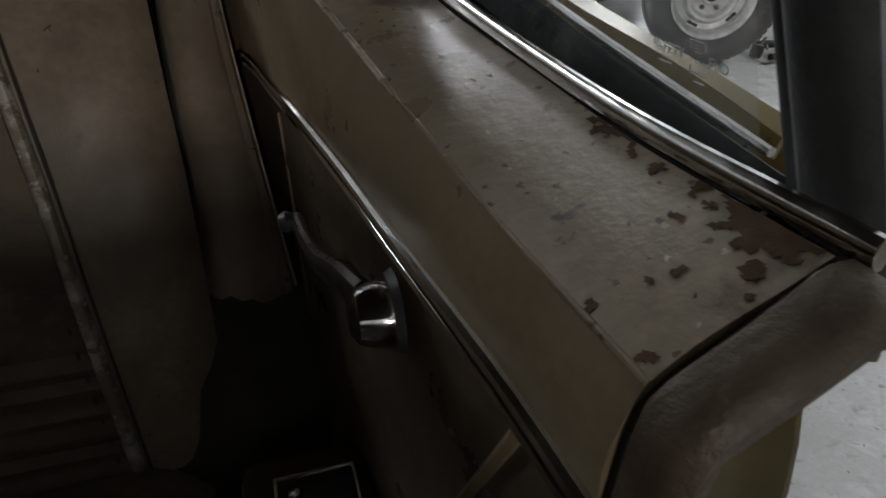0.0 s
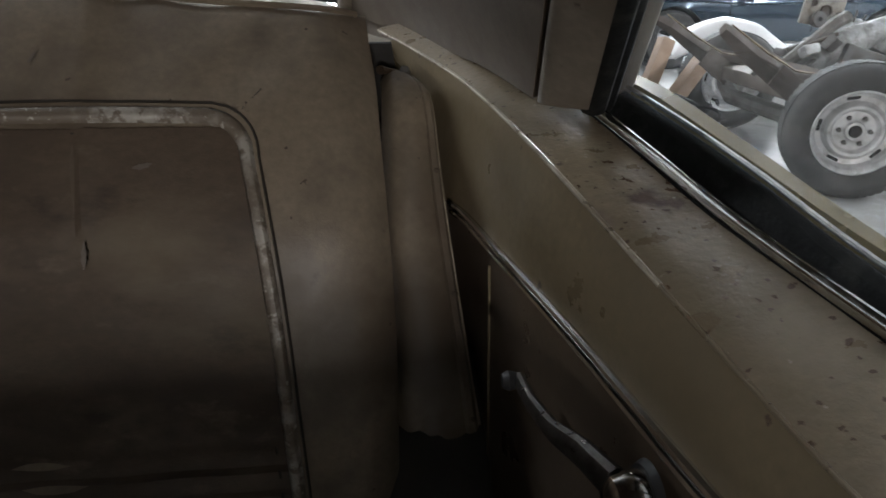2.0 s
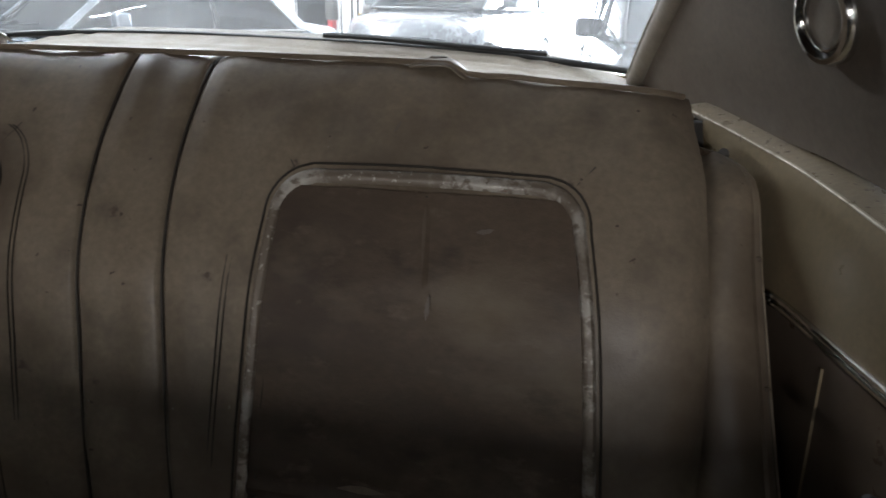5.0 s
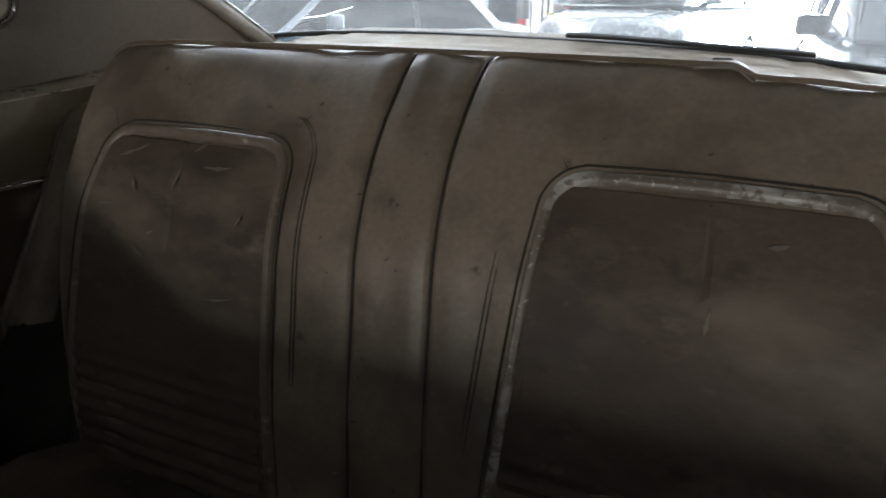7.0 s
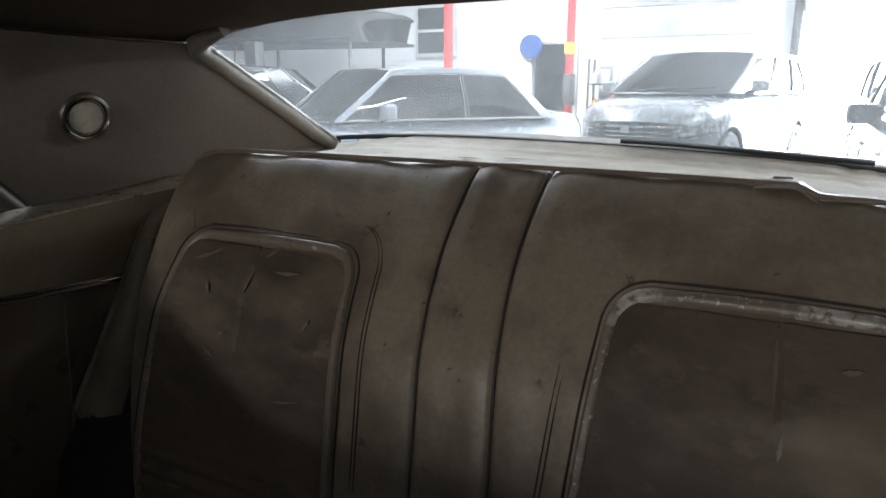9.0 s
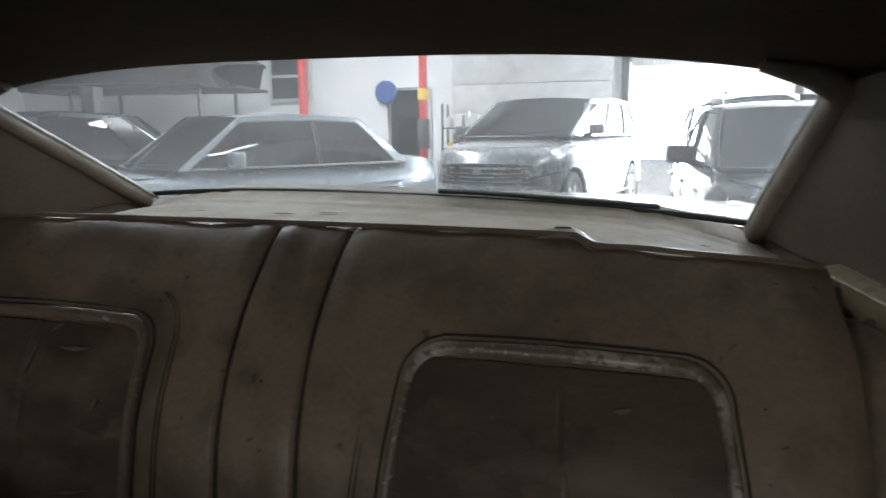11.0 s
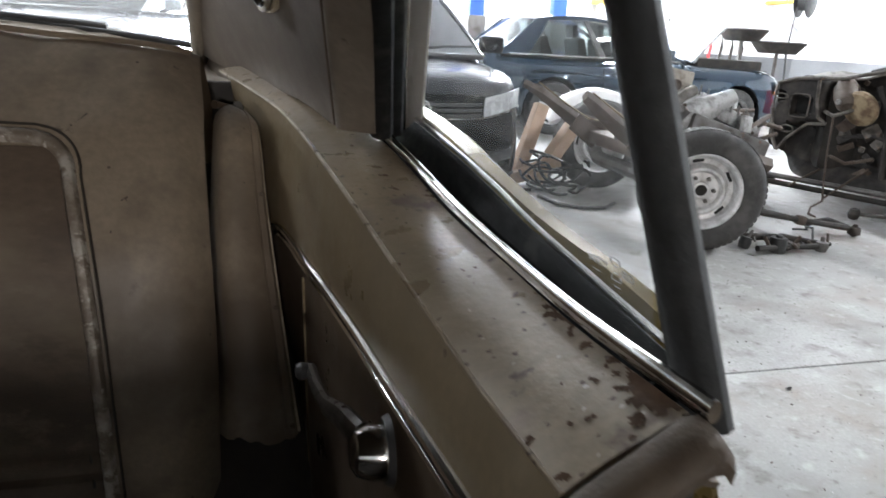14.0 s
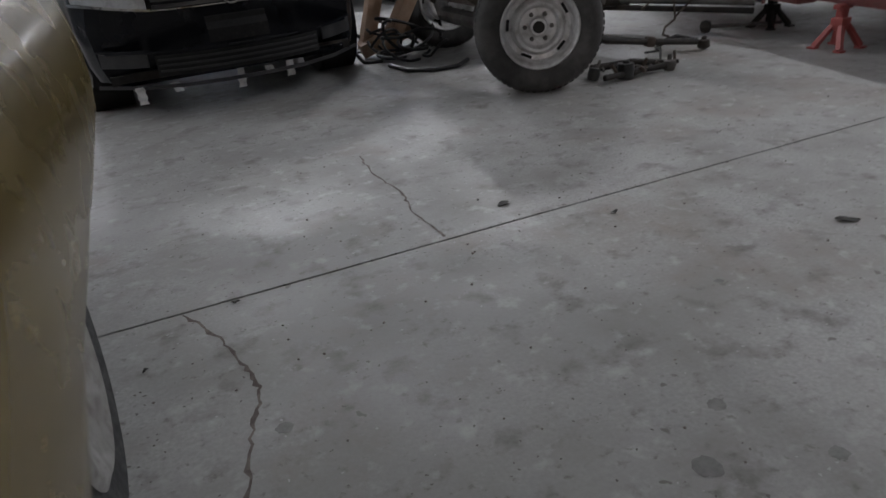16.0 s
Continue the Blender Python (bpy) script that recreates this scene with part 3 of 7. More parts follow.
rim_row = [seat_pt(x, 0.80, 0.004) for x in span(-0.66, 0.66, 60)]
part("edge_piping", tube(rim_row, 0.004, 6), VINYL, seat)
flap = [[seat_pt(x, s, 0.003 + 0.003 * math.sin(3.14 * (x - 0.322) / 0.07)) for x in span(0.322, 0.392, 14)] for s in span(0.788, 0.835, 6)]
part("torn_flap", shell(flap, -0.0018), VINYL, seat, "torn edge of vinyl curling up")
part("torn_foam", box((0.024, 0.014, 0.010), (0.352, 2.962, 1.074), bevel=0.004), RUST, seat, "crumbling brown foam in a tear")
for side, name, band_mat, lab in ((1, "insert", WORN_BAND, "dark brown vinyl insert with a worn silver border"), (-1, "insert", DARK_BAND, "dark brown vinyl insert with scuffs and pleats")):
    rows = []
    for z in span(0.395, 0.935, 90):
        a, b = insert_edge(side, z)
        row = []
        for x in span(a + 0.0135, b - 0.0135, 44):
            rib = 0.0030 * math.sin(z * 2 * math.pi / 0.028) * max(0.0, min(1.0, (0.64 - z) / 0.05))
            fold = -0.0035 * math.exp(-((x - 0.372) / 0.004) ** 2) * max(0, min(1, (z - 0.74) / 0.05)) + 0.0025 * math.exp(-((x - 0.381) / 0.006) ** 2) * max(0, min(1, (z - 0.80) / 0.05))
            tuft = -0.002 * math.exp(-((x - 0.384) ** 2 + (z - 0.822) ** 2) / 0.0004)
            row.append(seat_pt(side * x, seat_s(z), 0.0045 + rib + fold + tuft + 0.0025 * noise.noise(Vector((x * 14, z * 12, side)))))
        rows.append(row)
    ins = part(name, lattice(rows), INSERT, seat, lab)
    rings = []
    for inset, off in ((-0.001, 0.001), (0.001, 0.0060), (0.003, 0.0078), (0.008, 0.0082), (0.0115, 0.0065), (0.0140, 0.002)):
        rings.append([seat_pt(side * x, seat_s(z), off + 0.0012 * noise.noise(Vector((x * 40, z * 40, 4)))) for x, z in insert_path(inset, 10, side)])
    part("border", lattice(rings), band_mat, ins, "raised vinyl border, worn to silver" if side > 0 else "raised brown vinyl border")
    line = [p for p in insert_path(-0.034, 10, side) if p[0] < 0.30]
    for dx in (0.0, -0.006):
        part("stitch_line", tube([seat_pt(side * (x + dx), seat_s(z), 0.0006) for x, z in line[4:34]], 0.0010, 5), SEAM, ins, "faint stitched line")
    for x0, z0, x1, z1 in ((0.205, 0.952, 0.178, 0.985), (0.535, 0.950, 0.556, 0.975)):
        part("crease", tube([seat_pt(side * (x0 + (x1 - x0) * t), seat_s(z0 + (z1 - z0) * t), 0.0003) for t in span(0, 1, 8)], 0.0009, 5), SEAM, ins)
    for inset in (-0.006, 0.0235):
        part("piping", tube([seat_pt(side * x, seat_s(z), 0.002) for x, z in insert_path(inset, 10, side)], 0.0016, 5), SEAM, ins)
rng = random.Random(14)
for k, (x, z, ln, tilt, side) in enumerate(((-0.47, 0.915, 0.060, 20, -1), (-0.50, 0.84, 0.030, 5, -1), (-0.37, 0.885, 0.035, 75, -1), (-0.42, 0.78, 0.030, -30, -1), (-0.30, 0.905, 0.050, 3, -1), (-0.26, 0.735, 0.055, 10, -1), (-0.34, 0.93, 0.030, 35, -1), (-0.45, 0.87, 0.022, -60, -1), (-0.24, 0.845, 0.018, 60, -1), (-0.40, 0.81, 0.014, 20, -1),
                                           (0.322, 1.000, 0.014, 60, 1), (0.384, 0.822, 0.026, 86, 1), (0.44, 0.90, 0.020, 10, 1))):
    rows = []
    for t in span(0, 1, 9):
        w = 0.0022 * math.sin(math.pi * t) * rng.uniform(0.5, 1.4) + 0.0003
        cx, cz = x + ln * (t - 0.5) * math.cos(radians(tilt)), z + ln * (t - 0.5) * math.sin(radians(tilt)) + 0.15 * ln * (t - 0.5) ** 2
        lift = 0.0085 if z < 0.95 else 0.0035
        rows.append([seat_pt(cx + dw * w * math.sin(radians(tilt)), seat_s(cz - dw * w * math.cos(radians(tilt))), lift) for dw in (-1, 1)])
    part("scuff", lattice(rows), SCUFF, seat, "pale rubbed scuff")
cush = []
for y in span(2.12, 2.70, 34):
    row = []
    for x in span(-0.66, 0.66, 60):
        e = max(0, abs(x) - 0.58) / 0.08
        f = max(0, 2.19 - y) / 0.07
        z = 0.446 - 0.05 * e * e - 0.07 * f * f - 0.035 * max(0, (y - 2.60) / 0.1) - 0.012 * math.exp(-(x / 0.1) ** 2) + 0.004 * noise.noise(Vector((x * 5, y * 6, 2)))
        row.append((x, y, z))
    cush.append(row)
part("cushion", shell(cush, -0.20), VINYL, seat, "gold-brown vinyl seat cushion")

# ---- the coupe: right and left quarter, shelf, roof, glass ----
coupe = thing("gold_coupe", "old gold two-door coupe with an open door and stripped brown interior", "car", place=(0, 2.4, 0))
LEDGE_IN = [(2.200, 0.869, 0.892), (2.30, 0.859, 0.895), (2.406, 0.844, 0.911), (2.50, 0.831, 0.926), (2.60, 0.814, 0.945), (2.70, 0.798, 0.961), (2.80, 0.783, 0.972), (2.864, 0.772, 0.978), (2.94, 0.751, 0.986), (3.00, 0.730, 0.994), (3.10, 0.690, 1.008)]
LEDGE_OUT = [(2.195, 0.926, 0.928), (2.30, 0.920, 0.924), (2.40, 0.912, 0.929), (2.50, 0.899, 0.938), (2.60, 0.889, 0.952), (2.70, 0.872, 0.970), (2.80, 0.846, 0.986), (2.90, 0.818, 0.997), (3.00, 0.788, 1.007), (3.10, 0.757, 1.017), (3.20, 0.727, 1.027)]
STRIP = [(2.18, 0.861, 0.838), (2.25, 0.855, 0.839), (2.30, 0.849, 0.839), (2.40, 0.836, 0.838), (2.50, 0.824, 0.837), (2.60, 0.809, 0.837), (2.70, 0.794, 0.835), (2.80, 0.779, 0.834), (2.84, 0.768, 0.834), (2.95, 0.748, 0.81)]
CHROME_Y = [(2.190, 0.930, 0.929), (2.30, 0.922, 0.926), (2.40, 0.914, 0.930), (2.50, 0.902, 0.940), (2.60, 0.892, 0.954), (2.70, 0.875, 0.972)]
RAIL_OUT = [(2.255, 0.953, 0.931), (2.35, 0.945, 0.943), (2.42, 0.937, 0.954), (2.50, 0.930, 0.968), (2.60, 0.922, 0.981), (2.72, 0.914, 0.992), (2.80, 0.915, 0.992)]
BELT = [(2.26, 0.977, 0.929), (2.33, 0.961, 0.946), (2.42, 0.946, 0.958), (2.54, 0.938, 0.975), (2.70, 0.934, 0.992), (3.0, 0.925, 1.0), (3.4, 0.90, 1.0), (4.0, 0.88, 0.97), (4.9, 0.84, 0.90)]


def at_y(table, y, sx=1, dx=0.0, dz=0.0):
    x, z = curve_at(table, y)
    return (sx * (x + dx), y, z + dz)


def lean(p):
    """The rear of the cabin sits a little askew: higher on the far side."""
    k = max(0.0, min(1.0, (p[1] - 2.85) / 0.40))
    return Vector((p[0] - 0.016 * k, p[1], p[2] - 0.026 * p[0] * k))


def sail_pt(u, v, sx, out=0.0):
    a, b, c, d = (0.836, 2.722, 0.984), (0.664, 3.40, 1.045), (0.684, 3.005, 1.262), (0.771, 2.412, 1.285)
    p = Vector(lerp(lerp(a, b, u), lerp(d, c, u), v))
    p.x += 0.014 * math.sin(math.pi * u) * (1 - v) + out
    return lean((sx * p.x, p.y, p.z))


def ledge_pt(y, t, sx, lift=0.0):
    a, b = at_y(LEDGE_IN, y, sx), at_y(LEDGE_OUT, y, sx)
    p = lerp(a, b, t)
    return (p[0], y, p[2] + 0.004 * math.sin(math.pi * min(1, t * 1.2)) * (1 - t) + lift)


for sx in (1, -1):
    # top ledge, fascia, chrome strip and lower panel
    ys = span(2.20, 3.12, 56)
    rows = [[ledge_pt(y, t, sx) for t in span(0, 1, 9)] for y in ys]
    ledge = part("quarter_ledge", shell(rows, -0.004 * sx), TRIM, coupe, "tan painted ledge with rust specks and stains")
    # ragged rust, thickest along the window strip and at the front end
    ny, nt = 270, 44
    gy, gt = span(2.203, 2.78, ny), span(0.0, 0.995, nt)
    bm = bmesh.new()
    made = {}
    for i in range(ny - 1):
        for j in range(nt - 1):
            y, t = gy[i], gt[j]
            edge = max(0.0, (t - 0.86) / 0.14) * (1.0 if y < 2.68 else 0.3)
            front = max(0.0, min(1.4, (2.262 - y) / 0.040)) * (0.25 + 0.75 * t)
            patch = 0.8 * math.exp(-((y - 2.252) / 0.020) ** 2 - ((t - 0.76) / 0.13) ** 2) + 0.55 * math.exp(-((y - 2.298) / 0.009) ** 2 - ((t - 0.68) / 0.06) ** 2)
            inner = 0.25 * math.exp(-((t - 0.06) / 0.07) ** 2) * (1 if y > 2.42 else 0.6)
            f = noise.fractal(Vector((y * 30, t * 2.6, sx)), 0.8, 2.1, 4) + 0.7 * noise.noise(Vector((y * 130, t * 11, 3.0)))
            if f + 0.75 * edge + 0.65 * front + 0.85 * patch + inner > 0.82:
                ids = []
                for a, b in ((i, j), (i, j + 1), (i + 1, j + 1), (i + 1, j)):
                    if (a, b) not in made:
                        made[a, b] = bm.verts.new(ledge_pt(gy[a] + 0.0022 * noise.noise(Vector((a * 1.3, b * 1.7, 1))), min(0.995, gt[b] + 0.022 * noise.noise(Vector((a * 1.9, b * 1.1, 7)))), sx, 0.0005))
                    ids.append(made[a, b])
                bm.faces.new(ids)
    tagged(part("rust_stain", bm, LEDGE_STAIN, ledge, "ragged brown rust stains"), kind="stuff")
    part("ledge_edge", tube([at_y(LEDGE_IN, y, sx, 0.001, 0.0) for y in span(2.20, 2.45, 24)], 0.0017, 8), TRIM, coupe, "rounded tan edge of the ledge")
    # pale bead: wear and the ridge's highlight in one colour
    part("ledge_edge", tube([at_y(LEDGE_IN, y, sx, 0.001, 0.0003) for y in span(2.44, 3.10, 40)], 0.0021, 8), EDGE_WEAR_GLINT, coupe, "worn edge of the ledge, pale to carry its highlight")
    rows = []
    for y in span(2.20, 3.06, 50):
        a, b = at_y(LEDGE_IN, y, sx), at_y(STRIP, y, sx)
        rows.append([(a[0] + (b[0] - a[0]) * t - sx * 0.004 * math.sin(math.pi * t), y, a[2] + (b[2] - a[2]) * t) for t in span(0, 1, 8)])
    part("quarter_fascia", shell(rows, 0.004 * sx), FASCIA, coupe, "smooth gold-brown painted fascia")
    rows = [[(sx * (float(curve_at(STRIP, y)[0]) + 0.004 + 0.010 * t), y, float(curve_at(STRIP, y)[1]) - 0.006 - 0.61 * t) for t in span(0, 1, 10)] for y in span(2.19, 2.98, 30)]
    low = part("lower_trim_panel", shell(rows, 0.006 * sx), PANEL, coupe, "dark brown vinyl side panel")
    for dz in (0.0, -0.0085):
        part("chrome_strip", tube([at_y(STRIP, y, sx, -0.003, dz) for y in span(2.185, 2.838, 30)], 0.0042, 8, flat=0.8), CHROME, low, "thin bright chrome strip")
    for y0, z0, y1, z1, r in ((2.735, 0.80, 2.722, 0.45, 0.0030), (2.26, 0.815, 2.36, 0.62, 0.006)):
        pts = []
        for t in span(0, 1, 10):
            y, z = y0 + (y1 - y0) * t, z0 + (z1 - z0) * t
            pts.append((sx * (float(curve_at(STRIP, y)[0]) + 0.004 + 0.010 * (float(curve_at(STRIP, y)[1]) - 0.006 - z) / 0.5), y, z))
        part("panel_rib", tube(pts, r, 6, flat=0.7), FASCIA, low)
    # window crank
    crank = thing("window_crank", "chrome window crank with a domed hub on the side panel", "window crank", place=(sx * 0.83, 2.40, 0.785))
    hub = Matrix.Translation((sx * 0.834, 2.398, 0.786)) @ pose(0, 0, 0, 0, -90 * sx, 0)
    part("escutcheon", lathe([(0, 0.006), (0.024, 0.005), (0.027, 0.0)], hub, 28), BLACK_PLASTIC, crank, "dark round plate behind the crank")
    part("hub", lathe([(0, 0.030), (0.010, 0.0295), (0.017, 0.025), (0.0205, 0.016), (0.0215, 0.004), (0.0215, 0.0)], hub, 28), CHROME, crank, "domed chrome hub")
    part("arm", tube([(sx * 0.816, 2.412, 0.789), (sx * 0.806, 2.448, 0.786), (sx * 0.797, 2.488, 0.774), (sx * 0.792, 2.535, 0.766), (sx * 0.790, 2.570, 0.765)], [0.013, 0.011, 0.009, 0.008, 0.008], 10, flat=0.7, up=(1, 0, 0)), DULL_CHROME, crank, "dull pitted crank arm")
    part("knob", lathe([(0, 0.016), (0.006, 0.015), (0.009, 0.010), (0.007, 0.003), (0.006, 0)], Matrix.Translation((sx * 0.790, 2.570, 0.765)) @ pose(0, 0, 0, 0, -90 * sx, 0), 16), BLACK_PLASTIC, crank, "small dark knob")
    # ashtray
    ash = thing("ashtray", "small chrome-framed ashtray in the dark side rest", "ashtray", place=(sx * 0.76, 2.45, 0.47))
    part("side_rest", box((0.13, 0.30, 0.26), (sx * 0.765, 2.44, 0.355), bevel=0.02), PANEL, ash, "dark brown rest beside the cushion")
    part("lid", box((0.075, 0.09, 0.010), (sx * 0.7735, 2.495, 0.488), bevel=0.004), BLACK_PLASTIC, ash)
    part("frame", tube([(sx * 0.735, 2.548, 0.492), (sx * 0.812, 2.548, 0.492), (sx * 0.812, 2.445, 0.492), (sx * 0.735, 2.445, 0.492), (sx * 0.735, 2.548, 0.492)], 0.0028, 6), CHROME, ash, "thin chrome frame")
    part("button", lathe([(0, 0.008), (0.006, 0.007), (0.008, 0)], Matrix.Translation((sx * 0.752, 2.522, 0.493)), 12), CHROME, ash)
    # bolster beside the seat: a padded strip that leans back and rolls over at its top
    line = [(2.724 + 0.485 * (z - 0.598), z) for z in span(0.598, 0.925, 26)] + [(2.893, 0.940), (2.908, 0.951), (2.930, 0.959), (2.958, 0.962), (2.990, 0.958)]
    rows = []
    for i, (y, z) in enumerate(line):
        right = float(curve_at([(0.598, 0.787), (0.741, 0.768), (0.866, 0.753), (0.925, 0.748), (0.97, 0.742)], z)[0]) - (0.004 * (i - 27) ** 1.5 if i > 27 else 0.0)
        left = 0.688 + 0.003 * math.sin(z * 21)
        row = []
        for t in span(0, 1, 26):
            x = left + (right - left) * t
            side_roll = 0.030 * max(0.0, 1 - t / 0.22) ** 2
            bulge = -0.013 * math.sin(math.pi * min(1.0, t * 1.12)) ** 0.8 - 0.010 * math.exp(-((t - 0.90) / 0.045) ** 2) + 0.0035 * noise.noise(Vector((x * 24, z * 10, 3)))
            back = (y - 2.893) / 0.10 if y > 2.893 else 0.0
            hem = (0.006 * math.sin(t * 7) + 0.004 * noise.noise(Vector((t * 9, 2, 5)))) * max(0.0, 1 - i / 3)
            row.append((sx * x, y + (bulge + side_roll) * (1 - 0.7 * back), z + bulge * -0.8 * back - 0.010 * back * abs(2 * t - 1) ** 3 + hem))
        rows.append(row)
    bol = part("seat_side_bolster", shell(rows, 0.003 * sx), VINYL, coupe, "gold-brown padded side bolster with screws")
    # a dark tube paints the shade of the narrow gap by the seat
    part("gap_shade", tube([Vector(r[0]) + Vector((0, -0.002, 0)) for r in rows[:26]], 0.0030, 6), SEAM, bol, "dark tube drawn for the shaded gap beside the seat")
    part("edge_bead", tube([Vector(r[-1]) + Vector((-sx * 0.001, -0.002, 0)) for r in rows[:28]], 0.0022, 6), EDGE_WEAR_GLINT, bol, "pale outer edge")
    for k in (1, 11, 21):
        p = Vector(rows[k][-3])
        part("screw", lathe([(0, 0.003), (0.0035, 0.002), (0.004, 0)], Matrix.Translation(p + Vector((0, -0.001, 0))) @ pose(0, 0, 0, 90, 0, 0), 10), RUST, bol)
    part("bolster_bracket", tube([(sx * 0.688, 2.965, 0.972), (sx * 0.700, 2.972, 0.970), (sx * 0.712, 2.980, 0.966), (sx * 0.724, 2.984, 0.955)], [0.010, 0.006, 0.007, 0.011], 8, flat=0.6), RUST, bol)
    part("bracket_bolt", lathe([(0, 0.008), (0.006, 0.007), (0.008, 0.0)], Matrix.Translation((sx * 0.719, 2.968, 0.968)) @ pose(0, 0, 0, 40, 0, 0), 8), STEEL, bol)
    part("wheelhouse", shell([[(sx * x, y, z) for x in (0.60, 0.70, 0.80)] for y, z in ((2.66, 0.3), (2.70, 0.5), (2.78, 0.62), (2.95, 0.80), (3.1, 0.90))], 0.01 * sx), BLACK_AND_SHADE, coupe, "black sheet behind the seat side")
    # added black sheets: their colour is the shade in the gaps
    part("gap_sheet", box((0.27, 0.02, 0.24), (sx * 0.735, 3.07, 0.875), bevel=0.004), BLACK_AND_SHADE, coupe, "added black sheet that makes the shaded gap behind the bolster")
    part("corner_sheet", box((0.20, 0.42, 0.03), (sx * 0.845, 3.22, 0.950), bevel=0.006), BLACK_AND_SHADE, coupe, "added black sheet that makes the shaded corner under the shelf")
    # sail panel with its lamp
    rows = [[sail_pt(u, v, sx) for u in span(0, 1, 24)] for v in span(0, 1, 16)]
    sail = part("sail_panel", shell(rows, -0.012 * sx), SAIL, coupe, "brown vinyl inner roof pillar panel")
    part("sail_skirt", shell([[sail_pt(u, 0.0, sx, 0.002 + 0.004 * v) + Vector((0, 0, -0.055 * v)) for u in span(0.40, 1, 12)] for v in (0, 1)], 0.003 * sx), SAIL, sail)
    part("sail_welt", tube([sail_pt(u, 0.0, sx, -0.002) for u in span(0, 1, 24)], 0.003, 6), SEAM, sail)
    rows = []
    for v in span(-0.015, 1.0, 20):
        base = sail_pt(0.0, v, sx)
        rows.append([(base.x + sx * (0.006 + 0.018 * a / math.pi - 0.026 * math.sin(a)), base.y + 0.004 - 0.068 * (a / math.pi), base.z) for a in span(0, math.pi, 12)])
    part("pillar_moulding", shell(rows, -0.004 * sx), MOULD, coupe, "rounded tan pillar moulding beside the quarter window")
    lp = Vector((sx * 0.757, 2.792, 1.137))
    nrm = Vector((-sx * 0.93, -0.23, -0.27)).normalized()
    m = Matrix.Translation(lp) @ nrm.to_track_quat("Z", "Y").to_matrix().to_4x4()
    lamp = thing("interior_lamp", "round chrome-rimmed courtesy lamp on the pillar panel", "interior lamp", place=tuple(lp))
    part("rim", lathe([(0.033, 0.006), (0.034, 0.012), (0.037, 0.016), (0.042, 0.015), (0.0455, 0.009), (0.046, -0.006)], m, 40), CHROME, lamp, "round chrome rim")
    part("lens", lathe([(0, 0.0105), (0.018, 0.010), (0.034, 0.007)], m, 32), SHELF, lamp, "cream lens")
    part("inner_ring", lathe([(0.028, 0.008), (0.029, 0.0115), (0.031, 0.0115), (0.032, 0.007)], m, 32), CHROME, lamp)
    # quarter window: chrome, channel, outer rail, glass and front post
    part("window_chrome", tube([at_y(CHROME_Y, y, sx, 0.001, 0.004) for y in span(2.19, 2.70, 34)], 0.0038, 10, flat=1.5), CHROME, coupe, "bright chrome strip along the window sill")
    rows = []
    for y in span(2.240, 2.80, 40):
        a = curve_at(CHROME_Y, min(y, 2.70)) + (0.004, -0.002)
        b = curve_at(RAIL_OUT, y) + (-0.002, -0.004)
        if b[0] < a[0] + 0.02:
            b[0] = a[0] + 0.02
        rows.append([(sx * a[0], y, a[1]), (sx * (a[0] + 0.004), y, a[1] - 0.018), (sx * ((a[0] + b[0]) / 2), y, min(a[1], b[1]) - 0.014), (sx * (b[0] - 0.004), y, b[1] - 0.008), (sx * b[0], y, b[1])])
    part("window_channel", shell(rows, -0.003 * sx), CHANNEL, coupe, "black rubber window channel")
    part("outer_chrome", tube([at_y(RAIL_OUT, y, sx) for y in span(2.262, 2.80, 34)], 0.0022, 8), CHROME, coupe, "thin chrome outer sill strip")
    FRONT_LOW, FRONT_TOP = (sx * 0.953, 2.205, 0.885), (sx * 0.846, 2.288, 1.30)
    rows = [[lerp(lerp((sx * 0.952, 2.262, 0.905), (sx * 0.905, 2.72, 0.978), u), lerp(FRONT_TOP, (sx * 0.815, 2.35, 1.30), u), v) for u in span(0, 1, 10)] for v in span(0, 1, 10)]
    glass = part("quarter_glass", shell(rows, 0.004), SIDE_GLASS, coupe, "smeared clear quarter window glass")
    glass.visible_shadow = False
    if sx > 0:
        e_u, e_v = Vector((0.0066, -0.0705, 0.0)).normalized(), Vector((-0.155, 0.10, 0.982)).normalized()
        mark_at = Matrix((( *e_u, 0), (*e_v, 0), (*e_u.cross(e_v), 0), (0, 0, 0, 1))).transposed()
        for words, dx, dz, high in (("SAFETY", 0.0, 0.0, 0.0062), ("FLO", 0.035, 0.0, 0.0062)):
            text = bpy.data.curves.new("mark", "FONT")
            text.body, text.size, text.extrude = words, high, 0.0001
            tmp = new("mark", text)
            flat = bpy.data.meshes.new_from_object(tmp.evaluated_get(bpy.context.evaluated_depsgraph_get()))
            bpy.data.objects.remove(tmp)
            bm = bmesh.new()
            bm.from_mesh(flat)
            bm.transform(Matrix.Translation(Vector((0.9365, 2.326, 0.9565)) + e_u * dx + e_v * dz) @ mark_at)
            part("glass_mark", bm, ETCH, glass, "etched lettering on the glass")
        bm = bmesh.new()
        for x0, z0, x1, z1 in ((0.024, 0.009, 0.033, 0.009), (0.024, -0.004, 0.033, -0.004), (0.024, 0.009, 0.024, 0.006), (0.033, 0.009, 0.033, 0.006), (0.024, -0.004, 0.024, -0.001), (0.033, -0.004, 0.033, -0.001), (0.027, 0.0045, 0.030, 0.0045), (0.027, 0.0005, 0.030, 0.0005), (0.004, -0.004, 0.012, -0.004), (0.026, -0.0075, 0.032, -0.0075)):
            o = Vector((0.9365, 2.326, 0.9565))
            tube([o + e_u * x0 + e_v * z0, o + e_u * x1 + e_v * z1], 0.0003, 4, bm)
        part("glass_mark", bm, ETCH, glass, "small etched square mark")
